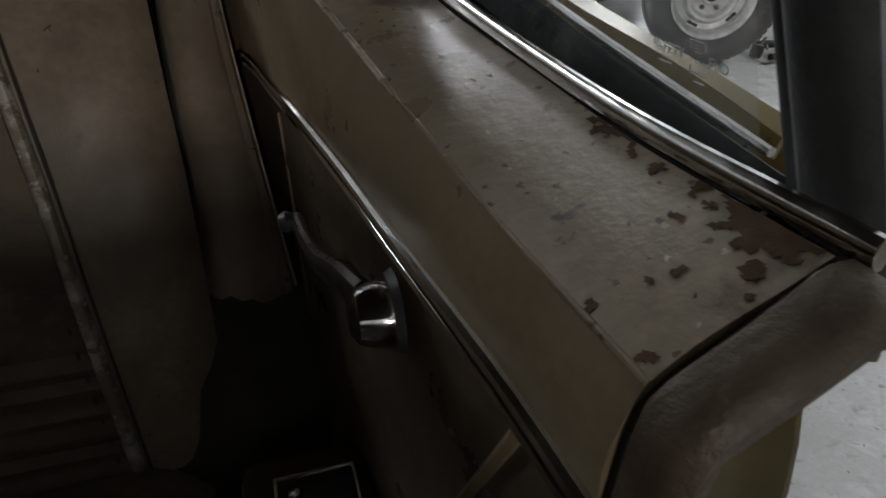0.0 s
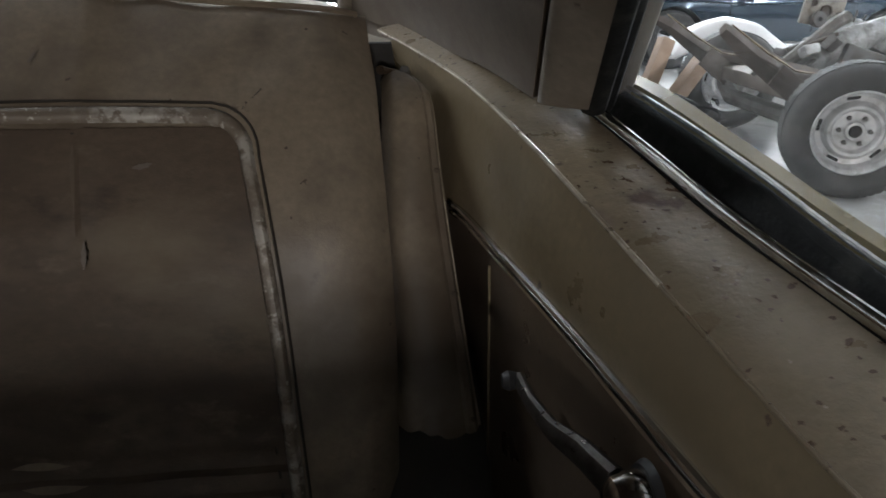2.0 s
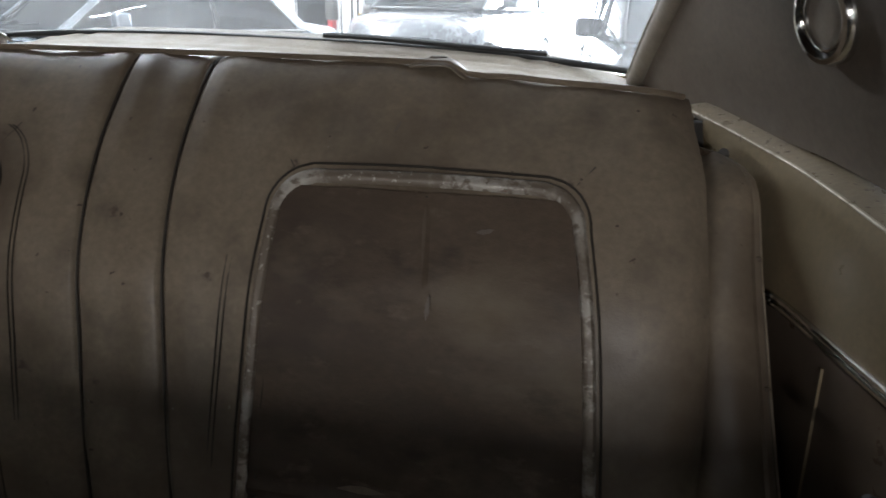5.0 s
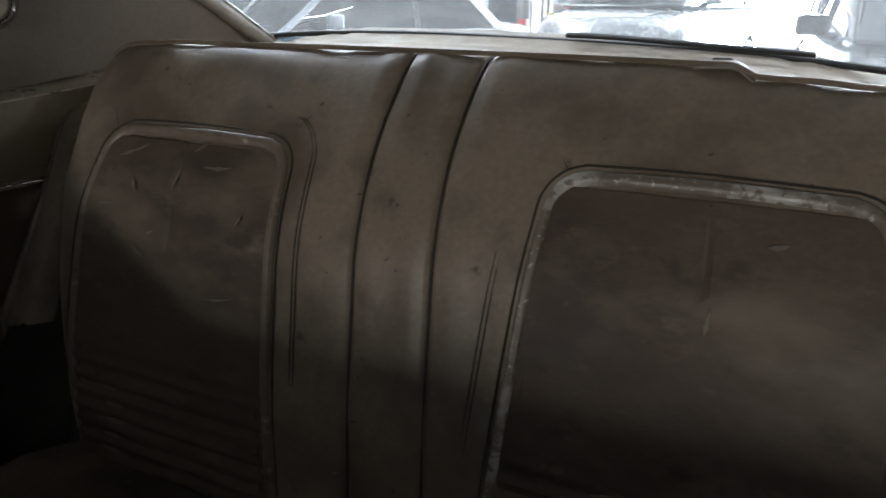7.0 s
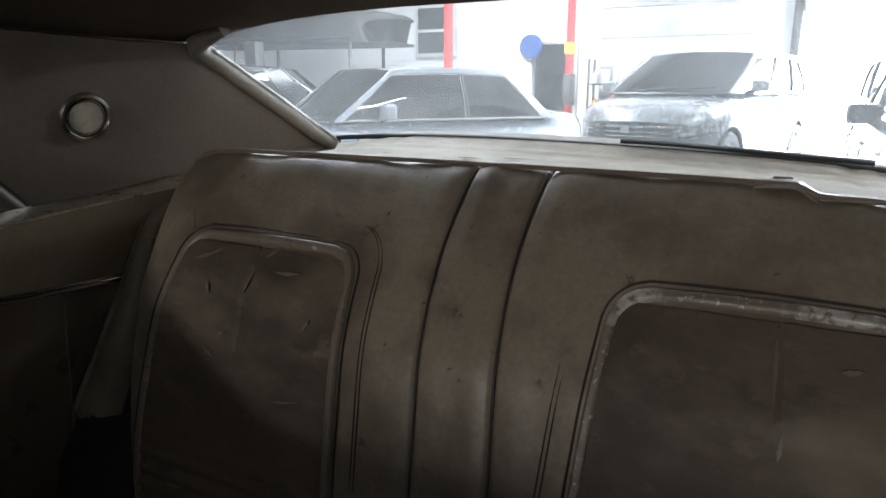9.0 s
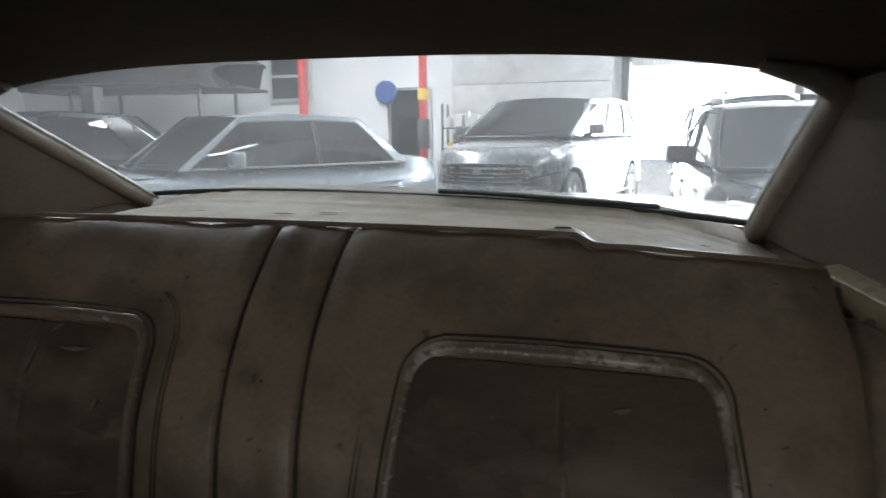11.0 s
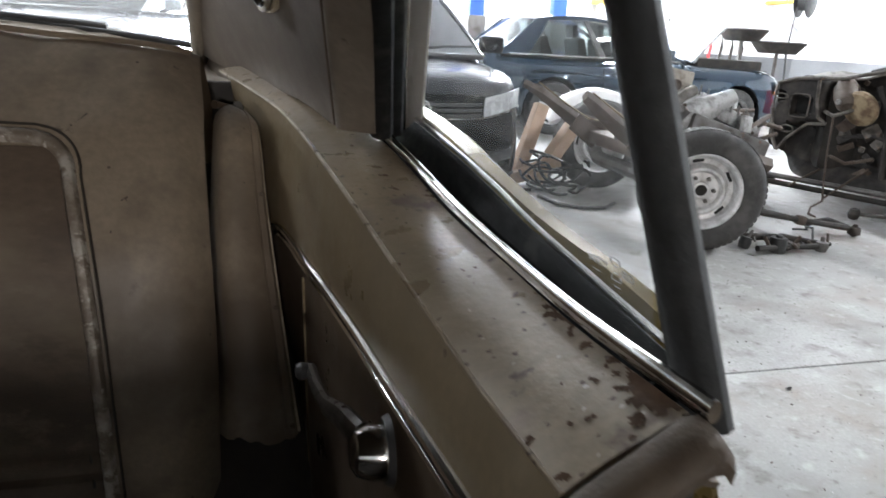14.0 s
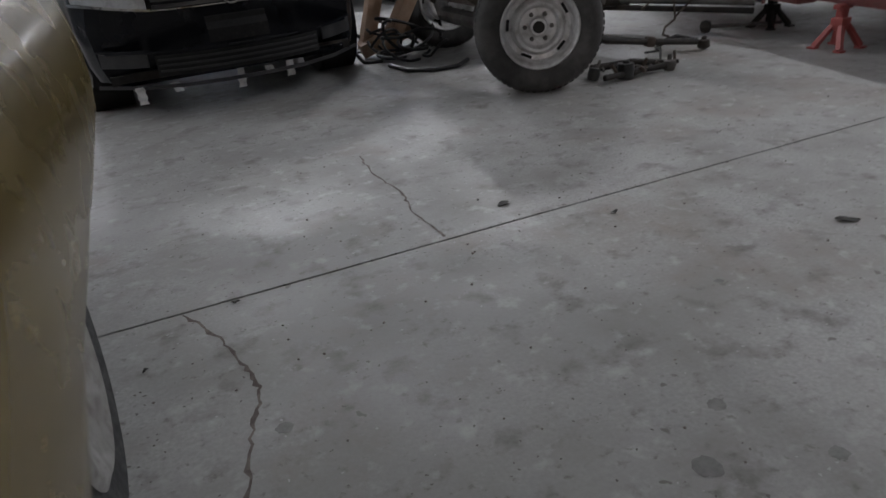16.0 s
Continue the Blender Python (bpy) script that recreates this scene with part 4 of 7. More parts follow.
    post = part("front_post", tube([lerp(FRONT_LOW, FRONT_TOP, t) for t in span(0.07, 1, 16)], 0.0155, 12, flat=0.62, up=(1, 0, 0)), GREY_RUBBER, coupe, "dusty black window weatherstrip post")
    part("post_lip", tube([lerp((sx * 0.953, 2.222, 0.89), (sx * 0.850, 2.304, 1.30), t) for t in span(0.10, 1, 14)], 0.0085, 10, flat=0.7, up=(1, 0, 0)), RUBBER, post)
    # torn rubber: from a narrow neck under the post to a wide ragged end
    flap = []
    for k in span(0, 1, 30):
        z = 0.922 - 0.110 * k
        lo = float(curve_at([(0, 0.935), (0.2, 0.924), (0.45, 0.918), (0.75, 0.920), (1.0, 0.930)], k)[0])
        hi = float(curve_at([(0, 0.962), (0.3, 0.970), (0.6, 0.975), (1.0, 0.974)], k)[0])
        row = []
        for t in span(0, 1, 30):
            ragged = (0.020 * noise.noise(Vector((t * 8, 3, 1))) + 0.010 * noise.noise(Vector((t * 25, 1, 2)))) * max(0, (k - 0.55) / 0.45) ** 2
            row.append((sx * (lo + (hi - lo) * t), 2.250 - 0.020 * (1 - k) ** 2 + 0.004 * math.sin(8 * t + 2 * k) + 0.006 * noise.noise(Vector((t * 5, k * 3, 2))), z + ragged))
        flap.append(row)
    part("torn_weatherstrip", shell(flap, 0.006), CHANNEL, post, "torn hanging black rubber")
    part("weatherstrip_fold", tube([(sx * x, y, z) for x, y, z in ((0.951, 2.222, 0.918), (0.957, 2.232, 0.895), (0.963, 2.238, 0.870), (0.966, 2.240, 0.848))], [0.007, 0.008, 0.007, 0.004], 10, flat=0.6), RUBBER, post)
    # rear edge of the quarter window
    for dx, dy, r, mt, lab in ((0.022, -0.022, 0.012, CHANNEL, "black rubber channel"), (0.036, -0.002, 0.013, CHANNEL, "black rubber channel"), (0.052, 0.020, 0.0045, CHROME, "thin bright channel edge"), (0.066, 0.040, 0.014, MOULD, "tan outer window frame")):
        part("rear_channel", tube([(sx * (0.846 + dx - 0.067 * t), 2.690 + dy - 0.315 * t, 0.985 + 0.30 * t) for t in span(-0.02, 1, 12)], r, 10, flat=0.7), mt, coupe, lab)
    # door jamb and outer body
    cap = []
    for y, drop in ((2.1985, 0.005), (2.1965, 0.004), (2.1945, 0.000), (2.183, 0.000), (2.178, 0.003), (2.176, 0.007), (2.177, 0.013)):
        path = [(0.856, 0.780), (0.862, 0.830), (0.866, 0.874), (0.8695, 0.889), (0.876, 0.8955), (0.900, 0.9115), (0.920, 0.9265), (0.926, 0.927), (0.931, 0.921)]
        cap.append([(sx * (x + (drop if z < 0.89 else 0.3 * drop) * 0.7), y, z - drop) for x, z in path])
    groove = [[(sx * (x + 0.002), y, z - 0.006) for x, z in path] for y in (2.2035, 2.199, 2.193)]
    part("jamb_groove", shell(groove, -0.004 * sx), SEAM, coupe, "dark groove between ledge and door jamb")
    recess = [[(sx * x, y, z) for x, z in ((0.860, 0.66), (0.863, 0.76), (0.870, 0.868), (0.900, 0.896), (0.920, 0.908), (0.932, 0.905))] for y in (2.180, 2.205, 2.232, 2.262, 2.292)]
    part("jamb_recess", shell(recess, -0.003 * sx), PANEL, coupe, "dark recess under the jamb edge")
    part("jamb_cap", shell(cap, -0.003 * sx), RUST, coupe, "rusty brown bare metal edge at the door jamb")


SEC_A = [(0.972, 0.918), (0.974, 0.926), (0.978, 0.929), (0.984, 0.914), (0.991, 0.888), (1.000, 0.858), (1.013, 0.822), (1.026, 0.780), (1.037, 0.735), (1.044, 0.690), (1.045, 0.62), (1.032, 0.53), (1.000, 0.44), (0.955, 0.36)]
SEC_B = [(0.930, 0.982), (0.932, 0.990), (0.940, 0.993), (0.960, 0.980), (0.984, 0.948), (1.008, 0.905), (1.026, 0.868), (1.040, 0.828), (1.051, 0.775), (1.054, 0.712), (1.046, 0.64), (1.026, 0.577), (0.995, 0.50), (0.952, 0.372)]
HUB_Y = 3.04


def body_section(y, sx):
    k = min(1.0, max(0.0, (y - 2.27) / 0.45))
    k = k * k * (3 - 2 * k) if k > 0.5 else 2 * k * k * (1.5 - k)
    bx, bz = curve_at(BELT, y)
    tail = max(0, (y - 3.6) / 1.4)
    arch, r = 0.0, 0.34
    if abs(y - HUB_Y) < r:
        arch = 0.33 + math.sqrt(r * r - (y - HUB_Y) ** 2) * 0.76
    out = []
    for i, (a, b) in enumerate(zip(SEC_A, SEC_B)):
        x, z = a[0] + (b[0] - a[0]) * k, a[1] + (b[1] - a[1]) * k
        f = max(0.0, 1 - i / 6)
        rx, rz = SEC_A[2][0] + (SEC_B[2][0] - SEC_A[2][0]) * k, SEC_A[2][1] + (SEC_B[2][1] - SEC_A[2][1]) * k
        out.append((sx * (x + (bx - rx) * f - 0.12 * tail), y, max(z + (bz - rz) * f, arch)))
    return out


for sx in (1, -1):
    part("quarter_panel", shell([body_section(y, sx) for y in span(2.275, 4.9, 100)], 0.004 * sx), GOLD, coupe, "gold painted rear quarter panel with scratches")
    rows = []
    sec = body_section(2.275, sx)[1:]
    for t in span(0, 1, 14):
        row = []
        for i, (x, y, z) in enumerate(sec):
            inx = sx * (0.868 + 0.003 * i)
            yy = 2.275 + 0.012 * math.sin(math.pi * min(1, t * 4) / 2) - 0.006 * t + 0.010 * math.exp(-((t - 0.45) / 0.05) ** 2)
            row.append((x + (inx - x) * t, yy, z - (0.012 + 0.065 * max(0.0, 1 - i / 6)) * t))
        rows.append(row)
    part("door_jamb", shell(rows, 0.004 * sx), GOLD, coupe, "gold painted door jamb")
    # wheel
    wheel = part("rear_wheel", lathe([(0.19, 0.09), (0.27, 0.105), (0.315, 0.085), (0.335, 0.05), (0.338, -0.05), (0.31, -0.09), (0.19, -0.09)], Matrix.Translation((sx * 0.838, HUB_Y, 0.338)) @ pose(0, 0, 0, 0, 90 * sx, 0), 48), RUBBER, coupe, "black tyre")
    part("wheel_cover", lathe([(0, 0.10), (0.05, 0.098), (0.06, 0.085), (0.13, 0.095), (0.175, 0.108), (0.195, 0.100), (0.198, 0.085)], Matrix.Translation((sx * 0.838, HUB_Y, 0.338)) @ pose(0, 0, 0, 0, 90 * sx, 0), 48), CHROME, wheel, "brushed chrome wheel cover")
part("side_panel", shell([[(-1.04 + 0.05 * (z > 0.8), y, z) for y in span(0.3, 2.27, 8)] for z in (0.25, 0.4, 0.6, 0.8, 0.93)], 0.05), GOLD, coupe, "gold painted far side door")
part("side_trim", shell([[(-0.86 - 0.05 * (z > 0.8), y, z) for y in span(0.3, 2.5, 8)] for z in (0.15, 0.4, 0.6, 0.8, 0.92)], 0.03), PANEL, coupe)
part("sill", box((0.12, 2.0, 0.12), (0.95, 1.25, 0.26), bevel=0.03), GOLD, coupe, "gold painted door sill")
part("floor_pan", box((1.84, 2.9, 0.03), (0, 1.75, 0.205), bevel=0.01), BLACK_AND_SHADE, coupe, "dark bare floor pan")
part("tunnel", tube([(0, 0.4, 0.27), (0, 2.2, 0.27)], 0.12, 16), BLACK_AND_SHADE, coupe)
part("firewall", box((1.84, 0.05, 0.72), (0, 0.32, 0.56), bevel=0.01), BLACK_AND_SHADE, coupe)
part("dashboard", box((1.70, 0.35, 0.26), (0, 0.52, 0.80), bevel=0.06), PANEL, coupe)

# unseen far half of the split front bench, its back outlined to shade the rear seat
front = thing("bench_seat", "unseen brown vinyl front bench half, outlined to shade the rear bench", "car seat", place=(-0.43, 1.3, 0.22))
SHADOW_TOP_EDGE = [(-0.80, 1.08), (-0.74, 1.12), (-0.64, 1.12), (-0.57, 1.075), (-0.50, 1.000), (-0.45, 0.952), (-0.35, 0.900), (-0.25, 0.845), (-0.10, 0.750), (-0.05, 0.690)]
rows = []
for x in span(-0.80, -0.05, 24):
    top = float(curve_at(SHADOW_TOP_EDGE, x)[0])
    rows.append([(x, 1.40 + 0.16 * v - 0.04 * (1 - ((x + 0.425) / 0.375) ** 2), 0.42 + (top - 0.42) * v) for v in span(0, 1, 14)])
part("backrest", shell(rows, 0.09), VINYL, front)
part("cushion", box((0.74, 0.52, 0.16), (-0.425, 1.18, 0.40), bevel=0.06), VINYL, front)
part("base", box((0.60, 0.42, 0.10), (-0.425, 1.18, 0.27), bevel=0.02), BLACK_AND_SHADE, front)
# front wings and bonnet, plain
for sx in (1, -1):
    part("front_wing", shell([[(sx * (0.92 + 0.10 * math.sin(math.pi * min(1, (0.95 - z) / 0.7))), y, z) for z in span(0.95, 0.30, 8)] for y in span(-1.6, 0.85, 8)], 0.01 * sx), GOLD, coupe)
part("bonnet", shell([[(0.92 * u, y, 0.96 - 0.03 * u * u) for u in span(-1, 1, 8)] for y in span(-1.6, 0.36, 6)], -0.02), GOLD, coupe)
# the open door, swung out on its front hinges
hinge, swing = Vector((1.0, 0.88, 0)), radians(62)
out = Vector((math.sin(swing), math.cos(swing), 0))
face = Vector((out.y, -out.x, 0))
door = [[hinge + out * d + face * (0.05 * math.sin(math.pi * min(1, (0.95 - z) / 0.7))) + Vector((0, 0, z)) for d in span(0, 1.33, 10)] for z in span(0.26, 0.93, 10)]
leaf = part("door", shell(door, 0.004), GOLD, coupe, "gold painted open door")
part("door_lining", shell([[hinge + out * d - face * 0.07 + Vector((0, 0, z)) for d in span(0.02, 1.31, 8)] for z in span(0.28, 0.92, 6)], 0.03), PANEL, leaf, "dark brown door lining")
part("nose_panel", box((1.84, 0.08, 0.6), (0, -1.62, 0.66), bevel=0.02), CHROME, coupe)

# package shelf, rear glass, roof
SHELF_STAINS = ((-0.19, -0.135, 3.152, 0.010), (-0.110, -0.055, 3.187, 0.008), (-0.36, -0.335, 3.16, 0.006), (0.30, 0.33, 3.10, 0.006), (0.54, 0.56, 3.10, 0.008))
rows = []
for y in span(2.97, 3.47, 40):
    row = []
    for x in span(-0.80, 0.80, 60):
        lip = 0.012 * math.exp(-((y - 3.33) / 0.012) ** 2)
        z = 1.036 + 0.020 * (1 - (x / 0.8) ** 2) + 0.02 * max(0, (y - 3.33) / 0.1) + lip * 0.4 - 0.034 * max(0.0, min(1.0, (abs(x) - 0.52) / 0.24)) ** 1.5
        if abs(abs(x) - 0.52) < 0.012:
            z -= 0.004
        row.append((x / 0.8 * float(curve_at([(2.97, 0.50), (3.03, 0.60), (3.10, 0.69), (3.2, 0.735), (3.3, 0.72), (3.47, 0.69)], y)[0]), y, z))
    row = [lean(p) for p in row]
    rows.append(row)
part("package_shelf", shell(rows, -0.01), SHELF, coupe, "dusty beige metal package shelf with dark stains")


for k, (x0, x1, y, w) in enumerate(SHELF_STAINS):
    bm = bmesh.new()
    ring = []
    for i in range(28):
        a = 2 * math.pi * i / 28
        f = 0.8 + 0.6 * noise.noise(Vector((math.cos(a) * 2, math.sin(a) * 2, k * 2.7)))
        x = (x0 + x1) / 2 + (x1 - x0) / 2 * f * math.cos(a)
        ring.append(bm.verts.new(lean((x, y + w * f * math.sin(a), 1.0385 + 0.020 * (1 - (x / 0.71) ** 2)))))
    bm.faces.new(ring)
    bmesh.ops.triangulate(bm, faces=bm.faces[:])
    part("shelf_stain", bm, LEDGE_STAIN, coupe, "dark rust stain on the shelf")


def glass_pt(u, v, out=0.0):
    """The rear window: u across from -1 to 1, v from the sill up."""
    c = max(0.0, (abs(u) - 0.90) / 0.10) * max(0.0, (v - 0.86) / 0.14)
    hw = 0.688 + 0.002 * v
    x = u * hw - math.copysign(0.05 * c * c, u)
    y = 3.425 - 0.415 * v + 0.02 * math.sin(math.pi * v) - 0.010 * u * u
    z = 1.078 + 0.243 * v - (0.026 + 0.028 * v) * abs(u) ** 3 - 0.012 * c
    return lean((x, y + out * 0.5, z + out))


part("rear_glass", shell([[glass_pt(u, v) for u in span(-1, 1, 40)] for v in span(0, 1, 16)], 0.005), REAR_GLASS, coupe, "dusty curved rear window glass").visible_shadow = False
part("rear_glass_seal", tube([glass_pt(u, -0.01) + Vector((0, -0.004, -0.004)) for u in span(-1, 1, 50)], 0.0065, 8), RUBBER, coupe, "black rubber lower window seal")
part("loose_seal", tube([glass_pt(u, 0.01) + Vector((0, -0.010, 0.003 + 0.002 * math.sin(u * 9))) for u in span(0.08, 0.72, 24)], 0.0055, 8), RUBBER, coupe, "loose black seal strip")
for sx in (1, -1):
    edge = [lean(lerp((sx * 0.664, 3.40, 1.045), (sx * 0.684, 3.005, 1.262), t)) for t in span(-0.02, 0.95, 20)] + [lean((sx * x, y, z)) for x, y, z in ((0.680, 3.004, 1.262), (0.668, 2.998, 1.271), (0.645, 2.993, 1.281), (0.59, 2.990, 1.293))]
    side = [p + Vector((-sx * 0.003, -0.014, -0.006)) for p in edge]
    part("rear_window_moulding", tube(side, [0.021] * 20 + [0.024, 0.026, 0.024, 0.014], 14, flat=0.8, up=(1, 0, 0.2)), MOULD, coupe, "tan rounded rear window side moulding")
    part("moulding_bead", tube([p + Vector((-sx * 0.016, 0.012, 0.004)) for p in side[:20]], 0.0035, 6), CHROME, coupe, "thin bright edge of the rear window")
ROOF = [(0.75, 1.335, 0.62), (1.2, 1.375, 0.74), (1.8, 1.385, 0.79), (2.4, 1.378, 0.795), (2.565, 1.372, 0.787), (2.80, 1.348, 0.745), (3.005, 1.313, 0.690)]


def roof_row(y, lift=0.0, n=33):
    top, hw = curve_at(ROOF, y)
    edge = float(curve_at([(0.75, 1.28), (2.0, 1.29), (2.565, 1.286), (2.8, 1.275), (3.005, 1.264)], y)[0])
    return [lean((hw * u, y, edge + (top - edge) * (1 - abs(u) ** 3.2) + lift)) for u in span(-1, 1, n)]


head_rows = [roof_row(y) for y in span(0.75, 3.012, 40)]
part("headliner", shell(head_rows, 0.006), HEADLINER, coupe, "dark brown cloth headliner")
part("roof", shell([[(x * 1.10, y, z + 0.045) for x, y, z in roof_row(y)] for y in span(0.70, 3.06, 30)], 0.003), GOLD, coupe, "gold painted roof skin")
for sx in (1, -1):
    part("roof_rail", tube([(sx * (float(curve_at(ROOF, y)[1]) + 0.03), y, 1.305) for y in span(0.72, 2.62, 20)], 0.032, 10), HEADLINER, coupe)
    part("windscreen_pillar", tube([(sx * 0.90, 0.15, 0.93), (sx * 0.80, 0.45, 1.15), (sx * 0.66, 0.75, 1.31)], 0.03, 8), GOLD, coupe)
    part("outer_sail", shell([[sail_pt(u, v, sx) + Vector((sx * 0.055, 0, 0.01)) for u in span(0.06, 1, 12)] for v in span(0, 1, 10)], 0.004 * sx), GOLD, coupe, "gold painted outer roof pillar")
deck = [[(x * (1 - 0.05 * (y - 3.4)), y, 1.035 - 0.05 * (y - 3.45) - 0.05 * (y > 4.8) - 0.04 * (abs(x) / 0.9) ** 3) for x in span(-0.92, 0.92, 20)] for y in span(3.46, 4.92, 16)]
part("boot_lid", shell(deck, -0.01), GOLD, coupe, "gold painted boot lid")
part("tail_panel", box((1.66, 0.05, 0.55), (0, 4.90, 0.62), bevel=0.02), GOLD, coupe)
part("rear_bumper", tube([(-0.95, 4.82, 0.5), (-0.7, 4.97, 0.5), (0, 5.0, 0.5), (0.7, 4.97, 0.5), (0.95, 4.82, 0.5)], 0.06, 10), CHROME, coupe)
# ---- vehicles in the workshop ----
def road_wheel(parent, x, y, r, side, width=0.21, rim_mat=RIM, spokes=5):
    m = Matrix.Translation((x, y, r)) @ pose(0, 0, 0, 0, 90 * side, 0)
    w, h = width / 2, r
    wheel = part("wheel", lathe([(h * 0.62, w * 0.86), (h * 0.80, w), (h * 0.94, w * 0.86), (h, w * 0.5), (h, -w * 0.5), (h * 0.94, -w * 0.9), (h * 0.62, -w * 0.9)], m, 40), TYRE, parent, "black tyre")
    bm = lathe([(h * 0.62, w * 0.9), (h * 0.60, w * 0.5), (h * 0.55, w * 0.3), (h * 0.55, -w * 0.5)], m, 40)
    for k in range(spokes):
        turn = m @ pose(0, 0, 0, 0, 0, 360 * k / spokes)
        box((h * 0.50, h * 0.16, 0.03), (0, 0, 0), turn @ Matrix.Translation((h * 0.31, 0, w * 0.62)), bevel=0.008, bm=bm)
    lathe([(0, w * 0.80), (h * 0.14, w * 0.78), (h * 0.17, w * 0.5)], m, 20, bm)
    part("rim", bm, rim_mat, wheel, "alloy rim")
    part("hub_shadow", lathe([(0, w * 0.2), (h * 0.54, w * 0.2)], m, 24), DARK_HOLE, wheel)


def motor_car(name, label, paint, at, turn, L, W, H, hood, belt, deck, marks, wheel_r=0.32, axles=(0.85, 3.5), category="car", lift=0.0, nose=0.30, bottom=0.20, tall=False, glass=None, panes=((0.05, 0.45), (0.49, 0.86)), bright=False, doors=2, front_low=0.80):
    """A car whose nose is at y = 0 and which reaches back to y = L. marks: windscreen foot, roof front, roof rear, rear window foot."""
    glass = glass or CAR_GLASS
    car = thing(name, label, category)
    w = W / 2
    y1, y2, y3, y4 = marks
    TOP = [(0.0, hood * front_low), (0.12, hood * (0.5 + 0.5 * front_low)), (0.5, hood * (0.825 + 0.175 * front_low)), (y1 - 0.05, hood), (y1 + 0.1, belt), (y4, belt), (y4 + 0.06, deck), (L - 0.15, deck * 0.985), (L, deck * 0.94)]
    HALF = [(0.0, 0.86 * w), (0.15, 0.93 * w), (0.6, 0.985 * w), (1.2, w), (L * 0.6, w), (L - 0.6, 0.97 * w), (L - 0.12, 0.90 * w), (L, 0.84 * w)]

    def section(y):
        top, hw = float(curve_at(TOP, y)[0]), float(curve_at(HALF, y)[0])
        sh = min(top - 0.02, belt * 0.93)
        prof = [(0, top), (0.35, top - 0.002), (0.62, top - 0.012), (0.80, top - 0.035), (0.90, sh - 0.03), (0.965, sh - 0.10), (0.985, sh - 0.16), (1.0, sh - 0.24), (0.995, 0.48), (0.985, 0.40), (0.97, bottom + 0.10), (0.93, bottom + 0.02), (0.80, bottom)]
        out = []
        for f, z in prof:
            yy = y
            if y < 0.9:
                yy = y + nose * (abs(f) ** 2.6) * (1 - y / 0.9)
            if y < 0.2 and z < 0.5:
                yy -= 0.03
            if y > L - 0.5:
                yy = y - 0.16 * abs(f) ** 2.5 * (1 - (L - y) / 0.5)
            z2 = z
            for ax in axles:
                r = wheel_r + 0.055
                if abs(yy - ax) < r and f > 0.7:
                    z2 = max(z2, wheel_r + math.sqrt(r * r - (yy - ax) ** 2))
            out.append((f * hw, yy, z2))
        return [(-x, yy, z) for x, yy, z in out[:0:-1]] + out

    ys = sorted(set([0.0, 0.03, 0.07, 0.12] + span(0.2, L - 0.1, 66) + [L - 0.05, L]))
    secs = [section(y) for y in ys]
    bm = lattice(secs)
    for s in (secs[0], secs[-1]):
        bmesh.ops.contextual_create(bm, geom=[v for v in bm.verts if any((v.co - Vector(p)).length < 1e-6 for p in s)])
    part("body", bm, paint, car)
    part("underside", box((W * 0.80, L * 0.9, 0.05), (0, L / 2, bottom + 0.03)), BLACK_AND_SHADE, car)
    for ax in axles:
        for sd in (1, -1):
            road_wheel(car, sd * (w - 0.115), ax, wheel_r, sd)
            part("wheel_well", lathe([(wheel_r + 0.05, 0.0), (wheel_r + 0.05, -0.25), (0, -0.25)], Matrix.Translation((sd * (w - 0.03), ax, wheel_r)) @ pose(0, 0, 0, 0, 90 * sd, 0), 28), DARK_HOLE, car)
    # cabin: one side surface from belt to roof, cut into pillars, rail and panes
    wb, wr = w * 0.90, w * (0.74 if not tall else 0.80)
    z0, z1 = belt - 0.015, H
    bow = 0.035

    def roof_pt(u, y):
        t = (y - y2) / (y3 - y2)
        hw = wr * (1 - 0.06 * (2 * t - 1) ** 2)
        return (hw * u, y, z1 - bow * abs(u) ** 2.5 - 0.05 * (2 * t - 1) ** 2 * (0.5 if tall else 1))

    def side_pt(sd, t, v, deep=0.0):
        f = 1 - 0.06 * (1 - t) ** 6 - 0.08 * t ** 6
        p = Vector(lerp((sd * wb * f, y1 + (y4 - y1) * t, z0), roof_pt(sd, y2 + (y3 - y2) * t), v))
        p.x += sd * (0.030 * math.sin(math.pi * v * 0.8) - deep)
        return p

    def side_piece(name, sd, t0, t1, v0, v1, mat, deep=0.0, thick=0.018, label=""):
        rows = [[side_pt(sd, t0 + (t1 - t0) * i / 7, v0 + (v1 - v0) * j / 7, deep) for i in range(8)] for j in range(8)]
        return part(name, shell(rows, thick * sd), mat, car, label)

    def brow(u):
        return y2 - 0.13 * (1 - u * u)

    part("roof", shell([[roof_pt(u, brow(u) + (y3 + 0.08 * (1 - u * u) - brow(u)) * k / 15) for u in span(-1, 1, 21)] for k in range(16)], -0.03), paint, car)
    for sd in (1, -1):
        edges = [0.0] + [v for p in panes for v in p] + [1.0]
        for k in range(0, len(edges), 2):
            dark = 0 < k < len(edges) - 2
            side_piece("middle_pillar" if dark else "front_pillar" if k == 0 else "rear_pillar", sd, edges[k], edges[k + 1], 0.0, 0.905, BLACK_PLASTIC if dark else paint)
        side_piece("roof_rail", sd, 0.0, 1.0, 0.905, 1.0, paint)
        for t0, t1 in panes:
            side_piece("side_pane", sd, t0 - 0.004, t1 + 0.004, 0.0, 0.91, glass, 0.010, 0.004)
